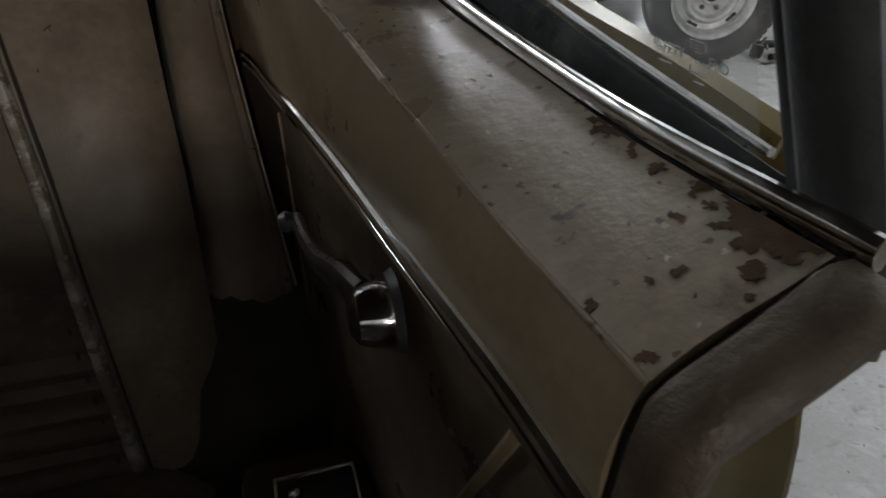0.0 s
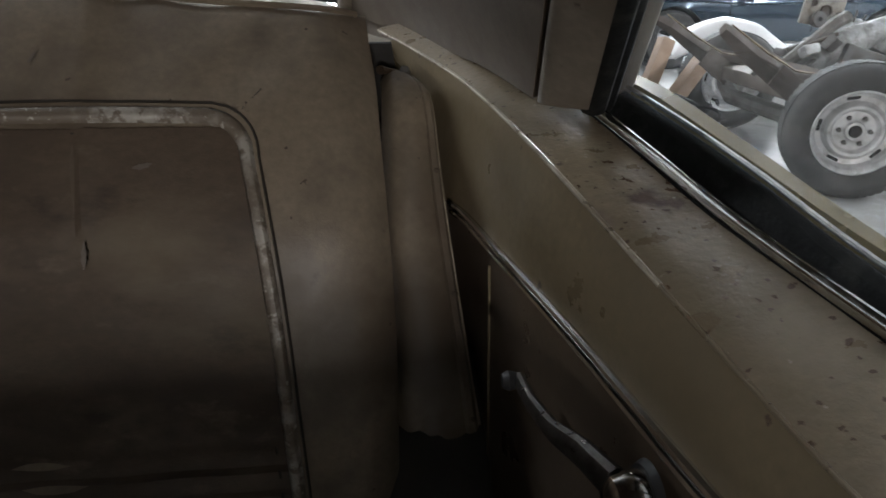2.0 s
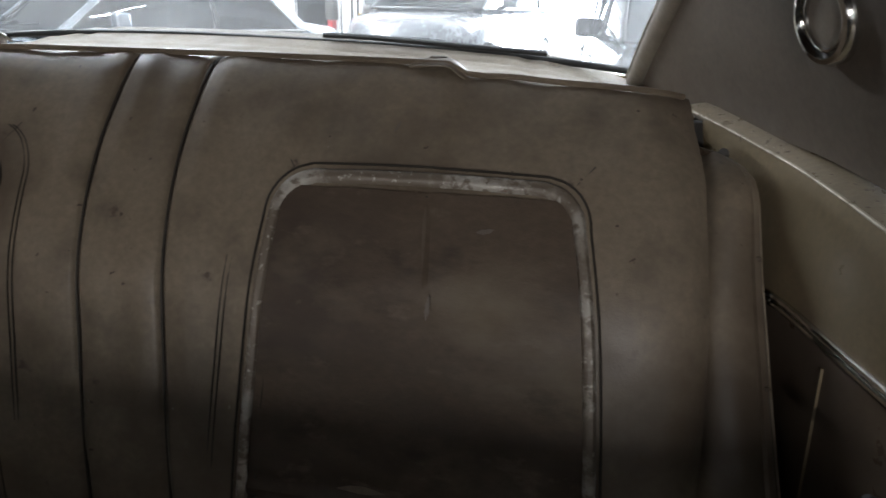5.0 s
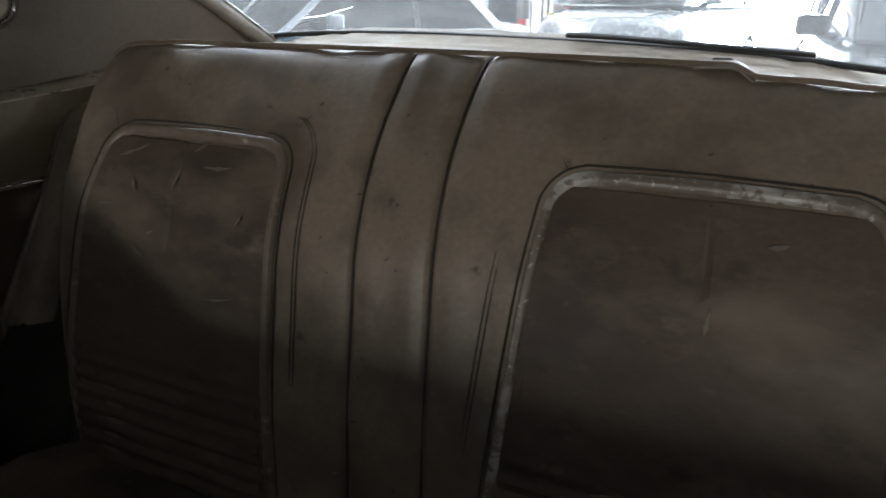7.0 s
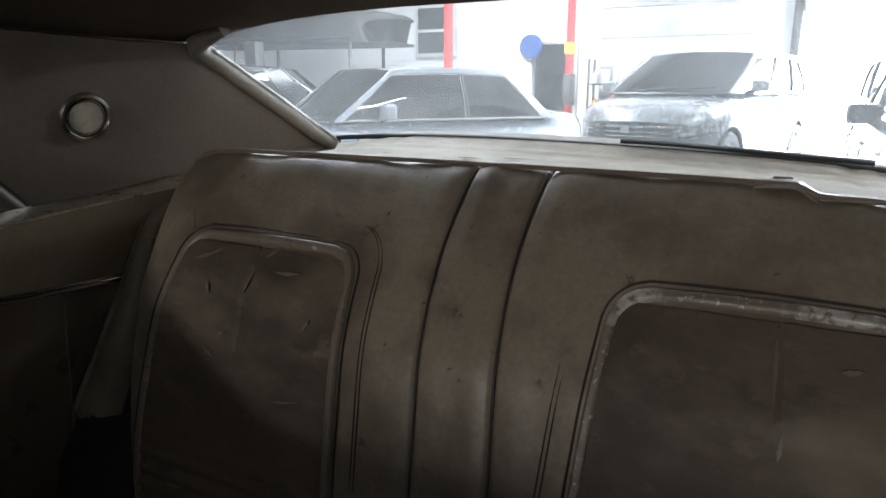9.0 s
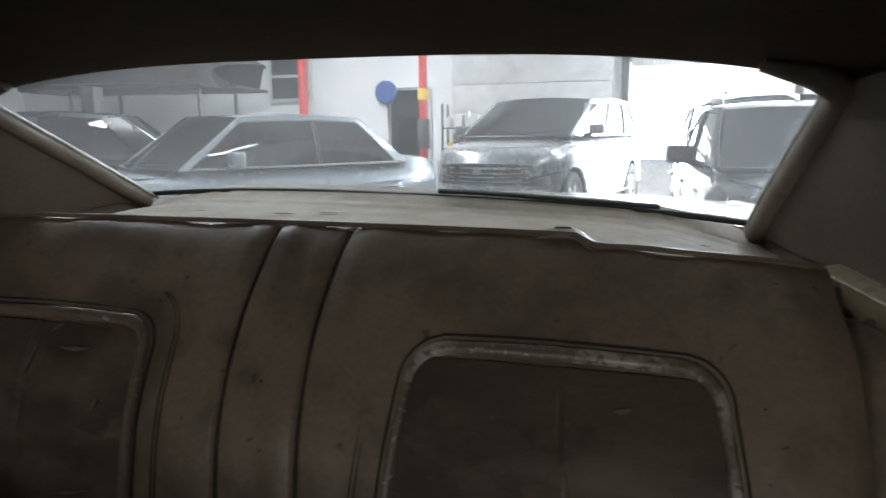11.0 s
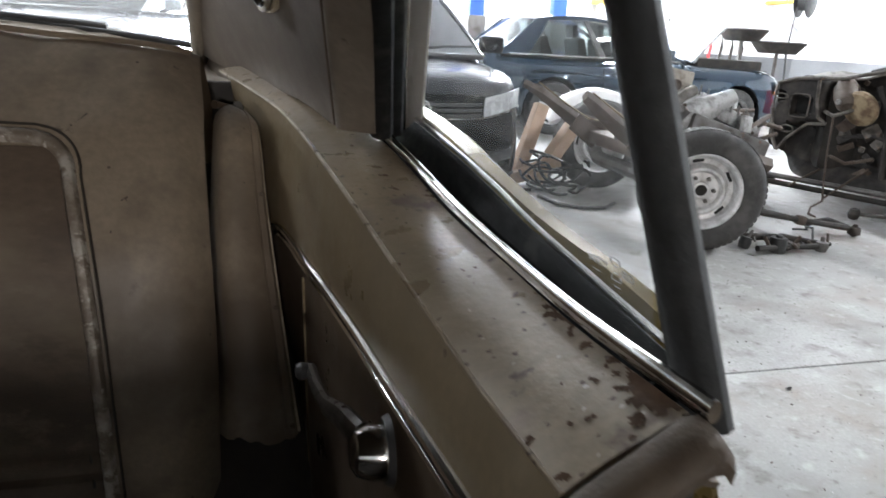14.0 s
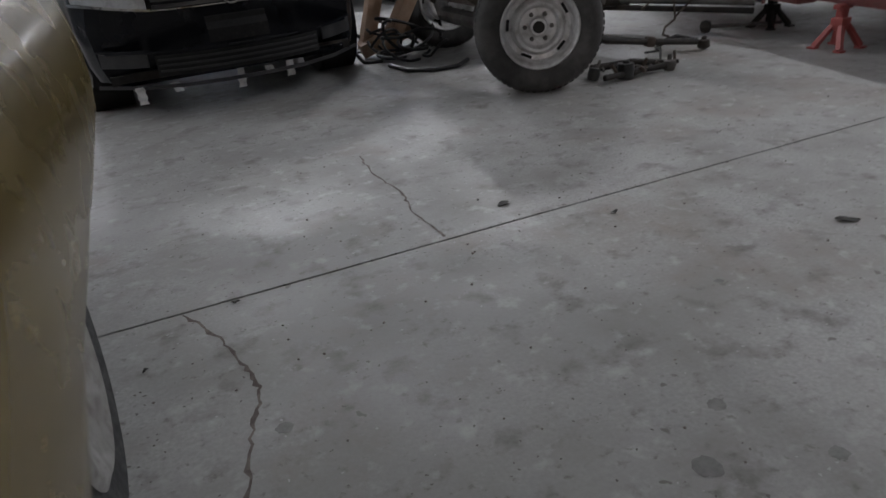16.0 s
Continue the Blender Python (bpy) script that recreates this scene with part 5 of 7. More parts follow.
            ring = [side_pt(sd, t0 + (t1 - t0) * i / 8, 0.905, -0.002) for i in range(9)] + [side_pt(sd, t1, v, -0.002) for v in span(0.85, 0.03, 6)] + [side_pt(sd, t1 + (t0 - t1) * i / 8, 0.02, -0.002) for i in range(9)] + [side_pt(sd, t0, v, -0.002) for v in span(0.06, 0.905, 6)]
            part("window_trim", tube(ring, 0.009, 6), CHROME if bright else BLACK_PLASTIC, car)
        part("screen_edge", tube([side_pt(sd, 0.0, v) for v in span(0, 1, 8)], 0.015, 8), paint, car)
        part("rear_edge", tube([side_pt(sd, 1.0, v) for v in span(0, 1, 8)], 0.022, 8), paint, car)
        mid = y1 + (panes[0][1] + 0.02) * (y4 - y1)
        part("belt_moulding", tube([(sd * (wb + 0.012), y, z0 + 0.012) for y in span(y1 + 0.10, y4 - 0.1, 12)], 0.012, 6), CHROME if bright else BLACK_PLASTIC, car, "belt strip")
        my, mz = y1 + 0.40, belt + 0.075
        mirror = part("door_mirror", box((0.20, 0.11, 0.135), (sd * (w + 0.085), my, mz), pose(0, 0, 0, 0, 0, -8 * sd), bevel=0.038, segs=3), paint, car)
        part("mirror_glass", box((0.16, 0.006, 0.10), (sd * (w + 0.085), my + 0.056, mz), pose(0, 0, 0, 0, 0, -8 * sd), bevel=0.002), CHROME, mirror)
        part("mirror_foot", tube([(sd * (w - 0.08), my, belt - 0.01), (sd * (w + 0.04), my, belt + 0.03)], 0.028, 8), BLACK_PLASTIC, mirror)
        for k, hy in enumerate([mid - 0.20] + ([y1 + (panes[1][1] - 0.02) * (y4 - y1) - 0.15] if doors > 1 else [])):
            part("door_handle", tube([(sd * (w + 0.002), hy - 0.10, belt - 0.17), (sd * (w + 0.022), hy - 0.06, belt - 0.165), (sd * (w + 0.022), hy + 0.06, belt - 0.165), (sd * (w + 0.002), hy + 0.10, belt - 0.17)], 0.013, 8), paint, car)
        for gy in [y1 + 0.16, mid] + ([y1 + (panes[1][1] + 0.02) * (y4 - y1)] if doors > 1 else []):
            part("door_gap", tube([(sd * (w * 0.975 + 0.004), gy, belt - 0.12), (sd * (w + 0.001), gy, belt - 0.28), (sd * (w + 0.001), gy, 0.42)], 0.005, 5), DARK_HOLE, car)
        part("side_crease", tube([(sd * (w * 0.985), y, belt - 0.20 - 0.02 * math.sin(3 * y)) for y in span(axles[0] + 0.5 if axles else 0.8, L - 0.7, 14)], 0.012, 6), paint, car)
        part("sill_trim", tube([(sd * (w - 0.02), y, bottom + 0.09) for y in span(axles[0] + 0.45 if axles else 0.8, (axles[1] - 0.45) if axles else L - 0.8, 6)], 0.03, 6), BLACK_PLASTIC, car)
    rows = [[lerp((wb * 0.94 * u, y1 - 0.14 * (1 - u * u), z0), roof_pt(u, brow(u)), v) for u in span(-1, 1, 16)] for v in span(0, 1, 10)]
    part("windscreen", shell(rows, 0.005), glass, car)
    part("cowl", tube([(wb * 0.94 * u, y1 - 0.02 - 0.14 * (1 - u * u), z0 - 0.005) for u in span(-1, 1, 14)], 0.022, 6), BLACK_PLASTIC, car)
    for wx in (-0.35, 0.15):
        part("wiper", tube([(wx, y1 - 0.15, z0 + 0.03), (wx + 0.28, y1 - 0.10, z0 + 0.06), (wx + 0.5, y1 - 0.06, z0 + 0.07)], 0.008, 5), BLACK_PLASTIC, car)
    rows = [[lerp((wb * 0.92 * u, y4 + 0.08 * (1 - u * u), z0), roof_pt(u, y3 + 0.08 * (1 - u * u)), v) for u in span(-1, 1, 12)] for v in span(0, 1, 8)]
    part("rear_pane", shell(rows, 0.005), glass, car)
    for gx in (-1, 1):
        part("bonnet_gap", tube([(gx * hx * w, hy, float(curve_at(TOP, hy)[0]) - hz) for hx, hy, hz in ((0.66, 0.35, 0.012), (0.74, 0.6, 0.020), (0.78, y1 - 0.2, 0.028))], 0.005, 5), DARK_HOLE, car)
    part("mirror_inside", box((0.22, 0.03, 0.06), (0, y2 - 0.05, z1 - 0.16), bevel=0.012), BLACK_PLASTIC, car)
    part("steering_wheel", lathe([(0.16, 0.0), (0.175, 0.012), (0.19, 0.0), (0.175, -0.012), (0.16, 0.0)], pose(-0.36, y1 + 0.55, belt + 0.02, -65, 0, 0), 20), BLACK_PLASTIC, car)
    part("cabin_floor", box((W * 0.78, y4 - y1 - 0.1, 0.02), (0, (y1 + y4) / 2, belt - 0.03)), CLOTH_DARK, car)
    for sy in (y1 + 1.0, y1 + 1.85):
        for sxx in (-0.36, 0.36):
            if sy < y4 - 0.3:
                part("seat_back", box((0.46, 0.13, 0.34), (sxx, sy, belt + 0.06), pose(0, 0, 0, -14, 0, 0), bevel=0.05), CLOTH_DARK, car)
                part("head_rest", box((0.26, 0.10, 0.17), (sxx, sy + 0.08, belt + 0.31), pose(0, 0, 0, -10, 0, 0), bevel=0.04), CLOTH_DARK, car)

    def on_nose(x, z, out):
        f = abs(x) / (0.86 * w)
        return Vector((x, nose * (f ** 2.6) - (0.03 if z < 0.5 else 0.0) - out, z))

    car.matrix_basis = pose(at[0], at[1], lift, 0, 0, turn)
    return car, on_nose


def nose_patch(car, on_nose, name, x0, x1, z0, z1, mat, out=0.008, skew=0.0, label="", n=8, thick=0.006):
    rows = []
    for v in span(0, 1, 5):
        z = z0 + (z1 - z0) * v
        rows.append([on_nose(x0 + (x1 - x0) * t, z + skew * t, out) for t in span(0, 1, n)])
    ob = new(name, finish(name, shell(rows, thick), mat))
    ob.parent = car
    return tagged(ob, label)


# black sedan facing the coupe
sedan, nz = motor_car("black_sedan", "glossy black sedan, nose on, with torn white tape under its bumper", BLACK_PAINT, (1.70, 6.04), 2, 4.5, 1.78, 1.45, 0.93, 0.96, 1.02, (1.05, 1.85, 3.25, 3.95), nose=0.36)
for s in (1, -1):
    nose_patch(sedan, nz, "headlight", s * 0.44, s * 0.80, 0.60, 0.72, LENS, 0.012, 0.05, "clear swept-back headlight")
    nose_patch(sedan, nz, "headlight_rim", s * 0.42, s * 0.82, 0.585, 0.60, CHROME, 0.010, 0.05)
    nose_patch(sedan, nz, "side_intake", s * 0.50, s * 0.74, 0.30, 0.38, BLACK_PLASTIC, 0.006)
    nose_patch(sedan, nz, "intake_edge", s * 0.50, s * 0.76, 0.385, 0.395, BLACK_PAINT, 0.02)
for z in (0.60, 0.635, 0.67):
    nose_patch(sedan, nz, "grille_bar", -0.41, 0.41, z, z + 0.018, BLACK_PLASTIC, 0.014)
nose_patch(sedan, nz, "grille_chrome", -0.42, 0.42, 0.588, 0.594, CHROME, 0.014)
nose_patch(sedan, nz, "lower_grille", -0.46, 0.46, 0.25, 0.36, DARK_HOLE, 0.006)
for z in (0.27, 0.30, 0.33):
    nose_patch(sedan, nz, "grille_bar", -0.45, 0.45, z, z + 0.012, BLACK_PLASTIC, 0.014)
nose_patch(sedan, nz, "bumper_crease", -0.70, 0.70, 0.375, 0.385, BLACK_PAINT, 0.025)
nose_patch(sedan, nz, "chin", -0.78, 0.78, 0.185, 0.205, BLACK_PLASTIC, 0.03)
nose_patch(sedan, nz, "plate", -0.165, 0.165, 0.40, 0.535, CHANNEL, 0.024, 0, "plain dark plate bracket")
for k, (x, z, h) in enumerate(((0.26, 0.135, 0.09), (0.13, 0.175, 0.045), (-0.03, 0.12, 0.11), (-0.40, 0.16, 0.05), (-0.58, 0.12, 0.09))):
    rng = random.Random(k)
    rows = [[(x + (t - 0.5) * 0.045 + rng.uniform(-0.006, 0.006) + 0.02 * v * (k % 2), 0.02 - 0.012 * math.sin(4 * v + k) + 0.06 * abs(x) ** 2.6, z + h * (1 - v)) for t in span(0, 1, 4)] for v in span(0, 1, 6)]
    ob = new("tape", finish("tape", shell(rows, 0.001), TAPE))
    ob.parent = sedan
    tagged(ob, "torn white tape")
# round badge: a ring with plain bars
badge = new("badge", finish("badge", lathe([(0.052, 0.0), (0.054, 0.008), (0.060, 0.010), (0.064, 0.006), (0.065, 0)], Matrix.Translation((0, -0.016, 0.645)) @ pose(0, 0, 0, 90, 0, 0), 36), CHROME))
badge.parent = sedan
tagged(badge, "round chrome badge")
for pts in (((-0.030, 0.688), (0.0, 0.645), (0.030, 0.602)), ((0.030, 0.688), (0.0, 0.645), (-0.030, 0.602)), ((-0.048, 0.645), (0.0, 0.645), (0.048, 0.645))):
    ob = new("badge_bar", finish("badge_bar", tube([(x, -0.022, z) for x, z in pts], 0.005, 6), CHROME))
    ob.parent = badge

navy, nz = motor_car("blue_sedan", "dark blue sedan seen from the side with its bonnet raised", NAVY_PAINT, (7.75, 10.55), 90, 4.55, 1.78, 1.43, 0.93, 0.94, 1.02, (1.75, 2.70, 3.75, 4.25), axles=(0.95, 3.55), nose=0.3, glass=CLEAR_GLASS, bright=True)
for s in (1, -1):
    nose_patch(navy, nz, "headlight", s * 0.48, s * 0.84, 0.60, 0.74, LENS, 0.012, 0.04, "clear headlight")
    nose_patch(navy, nz, "indicator", s * 0.66, s * 0.85, 0.56, 0.60, AMBER, 0.012, 0.04)
hood = shell([[(0.74 * u * (1 - 0.10 * t), 1.62 - 0.90 * t, 0.98 + 0.86 * t + 0.05 * math.sin(math.pi * t) - 0.03 * u * u) for u in span(-1, 1, 12)] for t in span(0, 1, 12)], 0.03)
ob = new("bonnet", finish("bonnet", hood, SILVER))
ob.parent = navy
tagged(ob, "raised bonnet, pale underneath")
ob = new("engine_bay", finish("engine_bay", box((1.2, 1.0, 0.12), (0, 0.95, 0.94), bevel=0.03), BLACK_AND_SHADE))
ob.parent = navy

silver, nz = motor_car("silver_coupe", "pale silver-blue coupe with square mirrors and dark glass", SILVER_BLUE, (-4.57, 5.85), -32, 4.35, 1.72, 1.41, 0.90, 0.93, 0.99, (1.45, 2.02, 3.22, 3.78), axles=(0.85, 3.5), nose=0.16, tall=True,
                       panes=((0.028, 0.55), (0.57, 0.945)), bright=True, doors=1)
for s in (1, -1):
    for x in (0.42, 0.60):
        nose_patch(silver, nz, "headlight", s * x, s * (x + 0.15), 0.60, 0.73, LENS, 0.012, 0, "clear round-cornered headlight")
nose_patch(silver, nz, "grille", -0.36, 0.36, 0.58, 0.74, BLACK_PLASTIC, 0.010)
nose_patch(silver, nz, "front_bumper", -0.74, 0.74, 0.38, 0.52, SILVER_BLUE, 0.06)
crv, nz = motor_car("silver_crossover", "silver crossover with chrome grille bars, nose towards the coupe", SILVER, (-1.55, 10.15), -14, 4.5, 1.86, 1.72, 1.13, 1.17, 1.19, (1.02, 2.00, 3.85, 4.38), wheel_r=0.36, axles=(0.9, 3.55), nose=0.40, bottom=0.24, tall=True,
                    panes=((0.035, 0.37), (0.40, 0.69), (0.73, 0.93)), bright=True, front_low=0.74)
nose_patch(crv, nz, "grille", -0.58, 0.58, 0.60, 0.80, BLACK_PLASTIC, 0.010)
for z, t in ((0.765, 0.028), (0.71, 0.016), (0.66, 0.016), (0.612, 0.012)):
    nose_patch(crv, nz, "grille_bar", -0.60, 0.60, z, z + t, CHROME, 0.020, 0, "chrome grille bar")
nose_patch(crv, nz, "lower_grille", -0.60, 0.60, 0.30, 0.44, BLACK_PLASTIC, 0.010)
nose_patch(crv, nz, "bumper_bar", -0.80, 0.80, 0.46, 0.57, SILVER, 0.03)
nose_patch(crv, nz, "badge", -0.055, 0.055, 0.70, 0.79, CHROME, 0.028, 0, "plain chrome badge")
for s in (1, -1):
    nose_patch(crv, nz, "headlight", s * 0.52, s * 0.90, 0.655, 0.775, LENS_DARK, 0.016, 0.07, "clear wide headlight")
    nose_patch(crv, nz, "headlight_rim", s * 0.60, s * 0.88, 0.645, 0.658, BLACK_PLASTIC, 0.018, 0.07)
    nose_patch(crv, nz, "fog_light", s * 0.62, s * 0.76, 0.34, 0.41, LENS, 0.016)
suv, nz = motor_car("charcoal_suv", "charcoal grey sport utility car with chrome trim on its nose", DARK_GREY_PAINT, (2.10, 8.9), 6, 4.4, 1.84, 1.62, 1.04, 1.09, 1.11, (0.95, 1.62, 3.85, 4.25), wheel_r=0.37, axles=(0.9, 3.5), nose=0.30, bottom=0.26, tall=True,
                    panes=((0.05, 0.37), (0.41, 0.69), (0.74, 0.93)), front_low=0.84)
for s in (1, -1):
    nose_patch(suv, nz, "headlight", s * 0.50, s * 0.80, 0.70, 0.84, LENS_DARK, 0.014, 0.02, "clear headlight")
    nose_patch(suv, nz, "headlight_rim", s * 0.48, s * 0.82, 0.845, 0.857, CHROME, 0.016, 0.02)
    nose_patch(suv, nz, "fog_light", s * 0.56, s * 0.70, 0.42, 0.52, LENS, 0.014)
    ob = new("roof_bar", finish("roof_bar", tube([(s * 0.66, y, 1.650 - 0.02 * abs(y - 2.7)) for y in span(1.75, 3.7, 8)], 0.020, 8), CHROME))
    ob.parent = suv
    ob = new("bonnet_rib", finish("bonnet_rib", tube([(s * x, y, z) for x, y, z in ((0.36, 0.12, 0.97), (0.42, 0.45, 1.025), (0.46, 0.80, 1.05))], 0.014, 8), DARK_GREY_PAINT))
    ob.parent = suv
for k in range(6):
    nose_patch(suv, nz, "grille_slat", -0.42 + 0.14 * k, -0.36 + 0.14 * k, 0.66, 0.86, CHROME, 0.018)
nose_patch(suv, nz, "grille", -0.46, 0.46, 0.64, 0.88, BLACK_PLASTIC, 0.010)
nose_patch(suv, nz, "front_bumper", -0.82, 0.82, 0.40, 0.56, BLACK_PLASTIC, 0.05)
raised, nz = motor_car("raised_car", "dark car raised high on a two-post lift", WRECK, (-6.3, 13.2), 100, 4.5, 1.8, 1.3, 0.8, 0.84, 0.86, (1.3, 2.0, 3.2, 3.9), lift=1.80, axles=(), nose=0.7)
black2, nz = motor_car("black_hatchback", "black hatchback parked beyond the silver coupe", BLACK_PAINT, (-8.4, 7.2), -58, 4.1, 1.74, 1.50, 0.95, 0.98, 1.05, (1.0, 1.7, 3.3, 3.9))

for dx, dy in ((0.9, 0.75), (0.9, -0.75), (3.3, 0.75), (3.3, -0.75)):
    p = raised.matrix_basis @ Vector((dy, dx, 0.10))
    ob = new("support_stand", finish("support_stand", tube([(p.x, p.y, 0.0), (p.x, p.y, 2.02)], 0.035, 8), STEEL))
    tagged(ob, "tall grey steel stand under the raised car", "support stand", "stands under the raised car")

# two-post lifts
def lift_post(x, y, mat, high=3.9, label="painted steel lift post"):
    post = thing("lift_post", label, "car lift", place=(x, y, 0))
    part("column", box((0.26 if mat is not BRIGHT_RED else 0.085, 0.22, high), (x, y, high / 2), bevel=0.02), mat, post)
    part("foot_plate", box((0.55, 0.5, 0.03), (x, y, 0.015), bevel=0.005), mat, post)
    part("carriage", box((0.32 if mat is not BRIGHT_RED else 0.13, 0.28, 0.5), (x, y, 1.2), bevel=0.02), STEEL, post)
    return post


lift_post(-3.2, 13.0, BRIGHT_RED, label="red painted steel lift post with a yellow band")
solo("warning_label", box((0.13, 0.24, 0.18), (-3.2, 13.0, 1.85), bevel=0.01), YELLOW, "yellow warning band round the red lift post", "warning label")
lift_post(-8.3, 11.2, STEEL, 2.0, "grey steel lift post")
lift_post(-5.75, 13.6, BRIGHT_RED, label="red painted steel lift post")
lift_post(4.35, 13.6, LIFT_BLUE, label="blue painted steel lift post")
lift_post(6.0, 13.9, LIFT_BLUE, label="blue painted steel lift post")
fan = thing("wall_fan", "round blue fan disc on the far wall", "fan", place=(-4.62, 14.9, 2.02))
part("shroud", lathe([(0, 0.1), (0.19, 0.1), (0.23, 0.06), (0.23, 0)], Matrix.Translation((-4.62, 14.95, 2.02)) @ pose(0, 0, 0, 90, 0, 0), 32), LIFT_BLUE, fan)
rest = thing("wall_door", "grey door in the far wall standing ajar", "door", place=(-4.15, 14.9, 0))
part("leaf", box((0.75, 0.05, 2.05), (-4.15, 14.93, 1.025), bevel=0.01), CAR_GLASS, rest)
part("frame", tube([(-4.58, 14.93, 0), (-4.58, 14.93, 2.1), (-3.72, 14.93, 2.1), (-3.72, 14.93, 0)], 0.04, 6), PLASTIC_WHITE, rest)

rack = thing("parts_rack", "grey steel rack with coloured bins and bottles by the far wall", "shelf rack", place=(-2.75, 14.6, 0))
for dx in (-0.55, 0.55):
    for dy in (-0.18, 0.18):
        part("upright", box((0.04, 0.04, 1.75), (-2.75 + dx, 14.6 + dy, 0.875), bevel=0.004), STEEL, rack)
for z in (0.35, 0.85, 1.30):
    part("shelf", box((1.14, 0.40, 0.03), (-2.75, 14.6, z), bevel=0.004), STEEL, rack)
rng = random.Random(31)
for z in (0.365, 0.865, 1.315):
    for k in range(6):
        mt = rng.choice((LIFT_BLUE, BRIGHT_RED, PLASTIC_WHITE, BLACK_PLASTIC, YELLOW))
        bx, by, bh = -3.20 + 0.18 * k + rng.uniform(-0.02, 0.02), 14.55 + rng.uniform(-0.05, 0.05), rng.uniform(0.14, 0.34)
        if k % 2:
            bin_mesh = box((0.14, 0.24, bh * 0.7), (bx, by, z + bh * 0.35), bevel=0.012)
        else:
            bin_mesh = lathe([(0, 0), (0.055, 0), (0.058, 0.02), (0.058, bh * 0.7), (0.025, bh * 0.85), (0.025, bh), (0, bh)], Matrix.Translation((bx, by, z)), 14)
        solo("parts_bin" if k % 2 else "fluid_bottle", bin_mesh, mt, "small coloured parts bin on the rack" if k % 2 else "plastic fluid bottle on the rack", "bin" if k % 2 else "bottle", "things on the rack")

# ---- stripped chassis with its wheels ----
chassis = thing("truck_chassis", "stripped rusty truck frame on its steel wheels with loose engine parts", "vehicle chassis", place=(3.6, 6.0, 0))
for y, s in ((5.62, 0.75), (6.42, 0.6)):
    part("frame_rail", tube([(2.55, y + (0.10 if y > 6 else -0.05), 0.80), (2.66, y, 0.74), (2.78, y, 0.66), (2.95, y, 0.555), (3.2, y, 0.50), (3.6, y, 0.47), (3.95, y, 0.40)], [0.030 * s, 0.045 * s, 0.055 * s, 0.07 * s, 0.07 * s, 0.06 * s, 0.04 * s], 4, flat=1.5), RAIL, chassis)
    part("rail_lip", tube([(2.60, y - 0.05, 0.82), (2.82, y - 0.055, 0.68), (3.0, y - 0.055, 0.585), (3.3, y - 0.05, 0.545)], [0.008, 0.012, 0.012, 0.010], 6, flat=0.5), RUSTY_TAN, chassis)
    part("rail_bracket", box((0.24, 0.014, 0.13), (2.98, y - 0.07, 0.50), pose(0, 0, 0, 0, 35, 0), bevel=0.005), RAIL, chassis)
    part("rail_bracket", box((0.16, 0.014, 0.10), (3.16, y - 0.075, 0.44), pose(0, 0, 0, 0, 12, 0), bevel=0.005), RUSTY_TAN, chassis)
part("cross_member", box((0.22, 0.95, 0.09), (3.12, 6.02, 0.46), bevel=0.015), RAIL, chassis)
part("axle_beam", tube([(3.13, 5.30, 0.335), (3.13, 5.7, 0.30), (3.13, 6.4, 0.30), (3.25, 6.72, 0.335)], 0.05, 10), STEEL, chassis)


def steel_wheel(x, y, r, ry, lab):
    m = Matrix.Translation((x, y, r)) @ pose(0, 0, 0, 0, 0, ry) @ pose(0, 0, 0, 90, 0, 0)
    wheel = part("wheel", lathe([(0.206, 0.075), (0.225, 0.092), (0.27, 0.105), (0.305, 0.100), (0.325, 0.085), (0.338, 0.060), (0.342, 0.03), (0.342, -0.03), (0.336, -0.065), (0.305, -0.10), (0.205, -0.09)], m, 64), TYRE, chassis, lab)
    tread = bmesh.new()
    for k in range(60):
        for h in (-0.045, 0.0, 0.045):
            box((0.005, 0.026, 0.034), (0, 0, 0), m @ pose(0, 0, 0, 0, 0, 6 * k + (3 if h == 0 else 0)) @ Matrix.Translation((0.341, 0, h)), bm=tread)
    tagged(part("tread", tread, TYRE, wheel), kind="stuff")
    rim = part("rim", lathe([(0.206, 0.078), (0.213, 0.088), (0.206, 0.094), (0.197, 0.086), (0.189, 0.055), (0.184, 0.020), (0.176, 0.004), (0.150, 0.000), (0.143, 0.010), (0.136, 0.032), (0.126, 0.042), (0.114, 0.038), (0.107, 0.020), (0.098, 0.010), (0.060, 0.010), (0.050, 0.016), (0.044, 0.034), (0.030, 0.036), (0, 0.034)], m, 64), RIM, wheel, "silver slotted steel rim")
    for k in range(5):
        part("slot", box((0.016, 0.060, 0.010), (0, 0, 0), m @ pose(0, 0, 0, 0, 0, 72 * k + 30) @ Matrix.Translation((0.164, 0, 0.002)), bevel=0.003), DARK_HOLE, rim)
    for k in range(6):
        part("wheel_nut", lathe([(0, 0.024), (0.010, 0.022), (0.013, 0.0)], m @ pose(0, 0, 0, 0, 0, 60 * k) @ Matrix.Translation((0.072, 0, 0.010)), 6), STEEL, rim)
    part("hub_cap", lathe([(0, 0.046), (0.024, 0.044), (0.032, 0.036), (0.034, 0.02)], m, 20), BLACK_AND_SHADE, rim)


steel_wheel(3.14, 5.20, 0.342, -24, "dusty black truck tyre")
steel_wheel(3.32, 6.80, 0.342, -10, "dusty black truck tyre")
# engine parts heaped on the frame
rng = random.Random(5)
part("gearbox", lathe([(0, 0.0), (0.10, 0.02), (0.13, 0.12), (0.11, 0.30), (0.08, 0.45), (0.05, 0.62), (0, 0.63)], Matrix.Translation((3.30, 6.05, 0.52)) @ pose(0, 0, 0, 0, 62, -10), 16), ALUMINIUM, chassis)
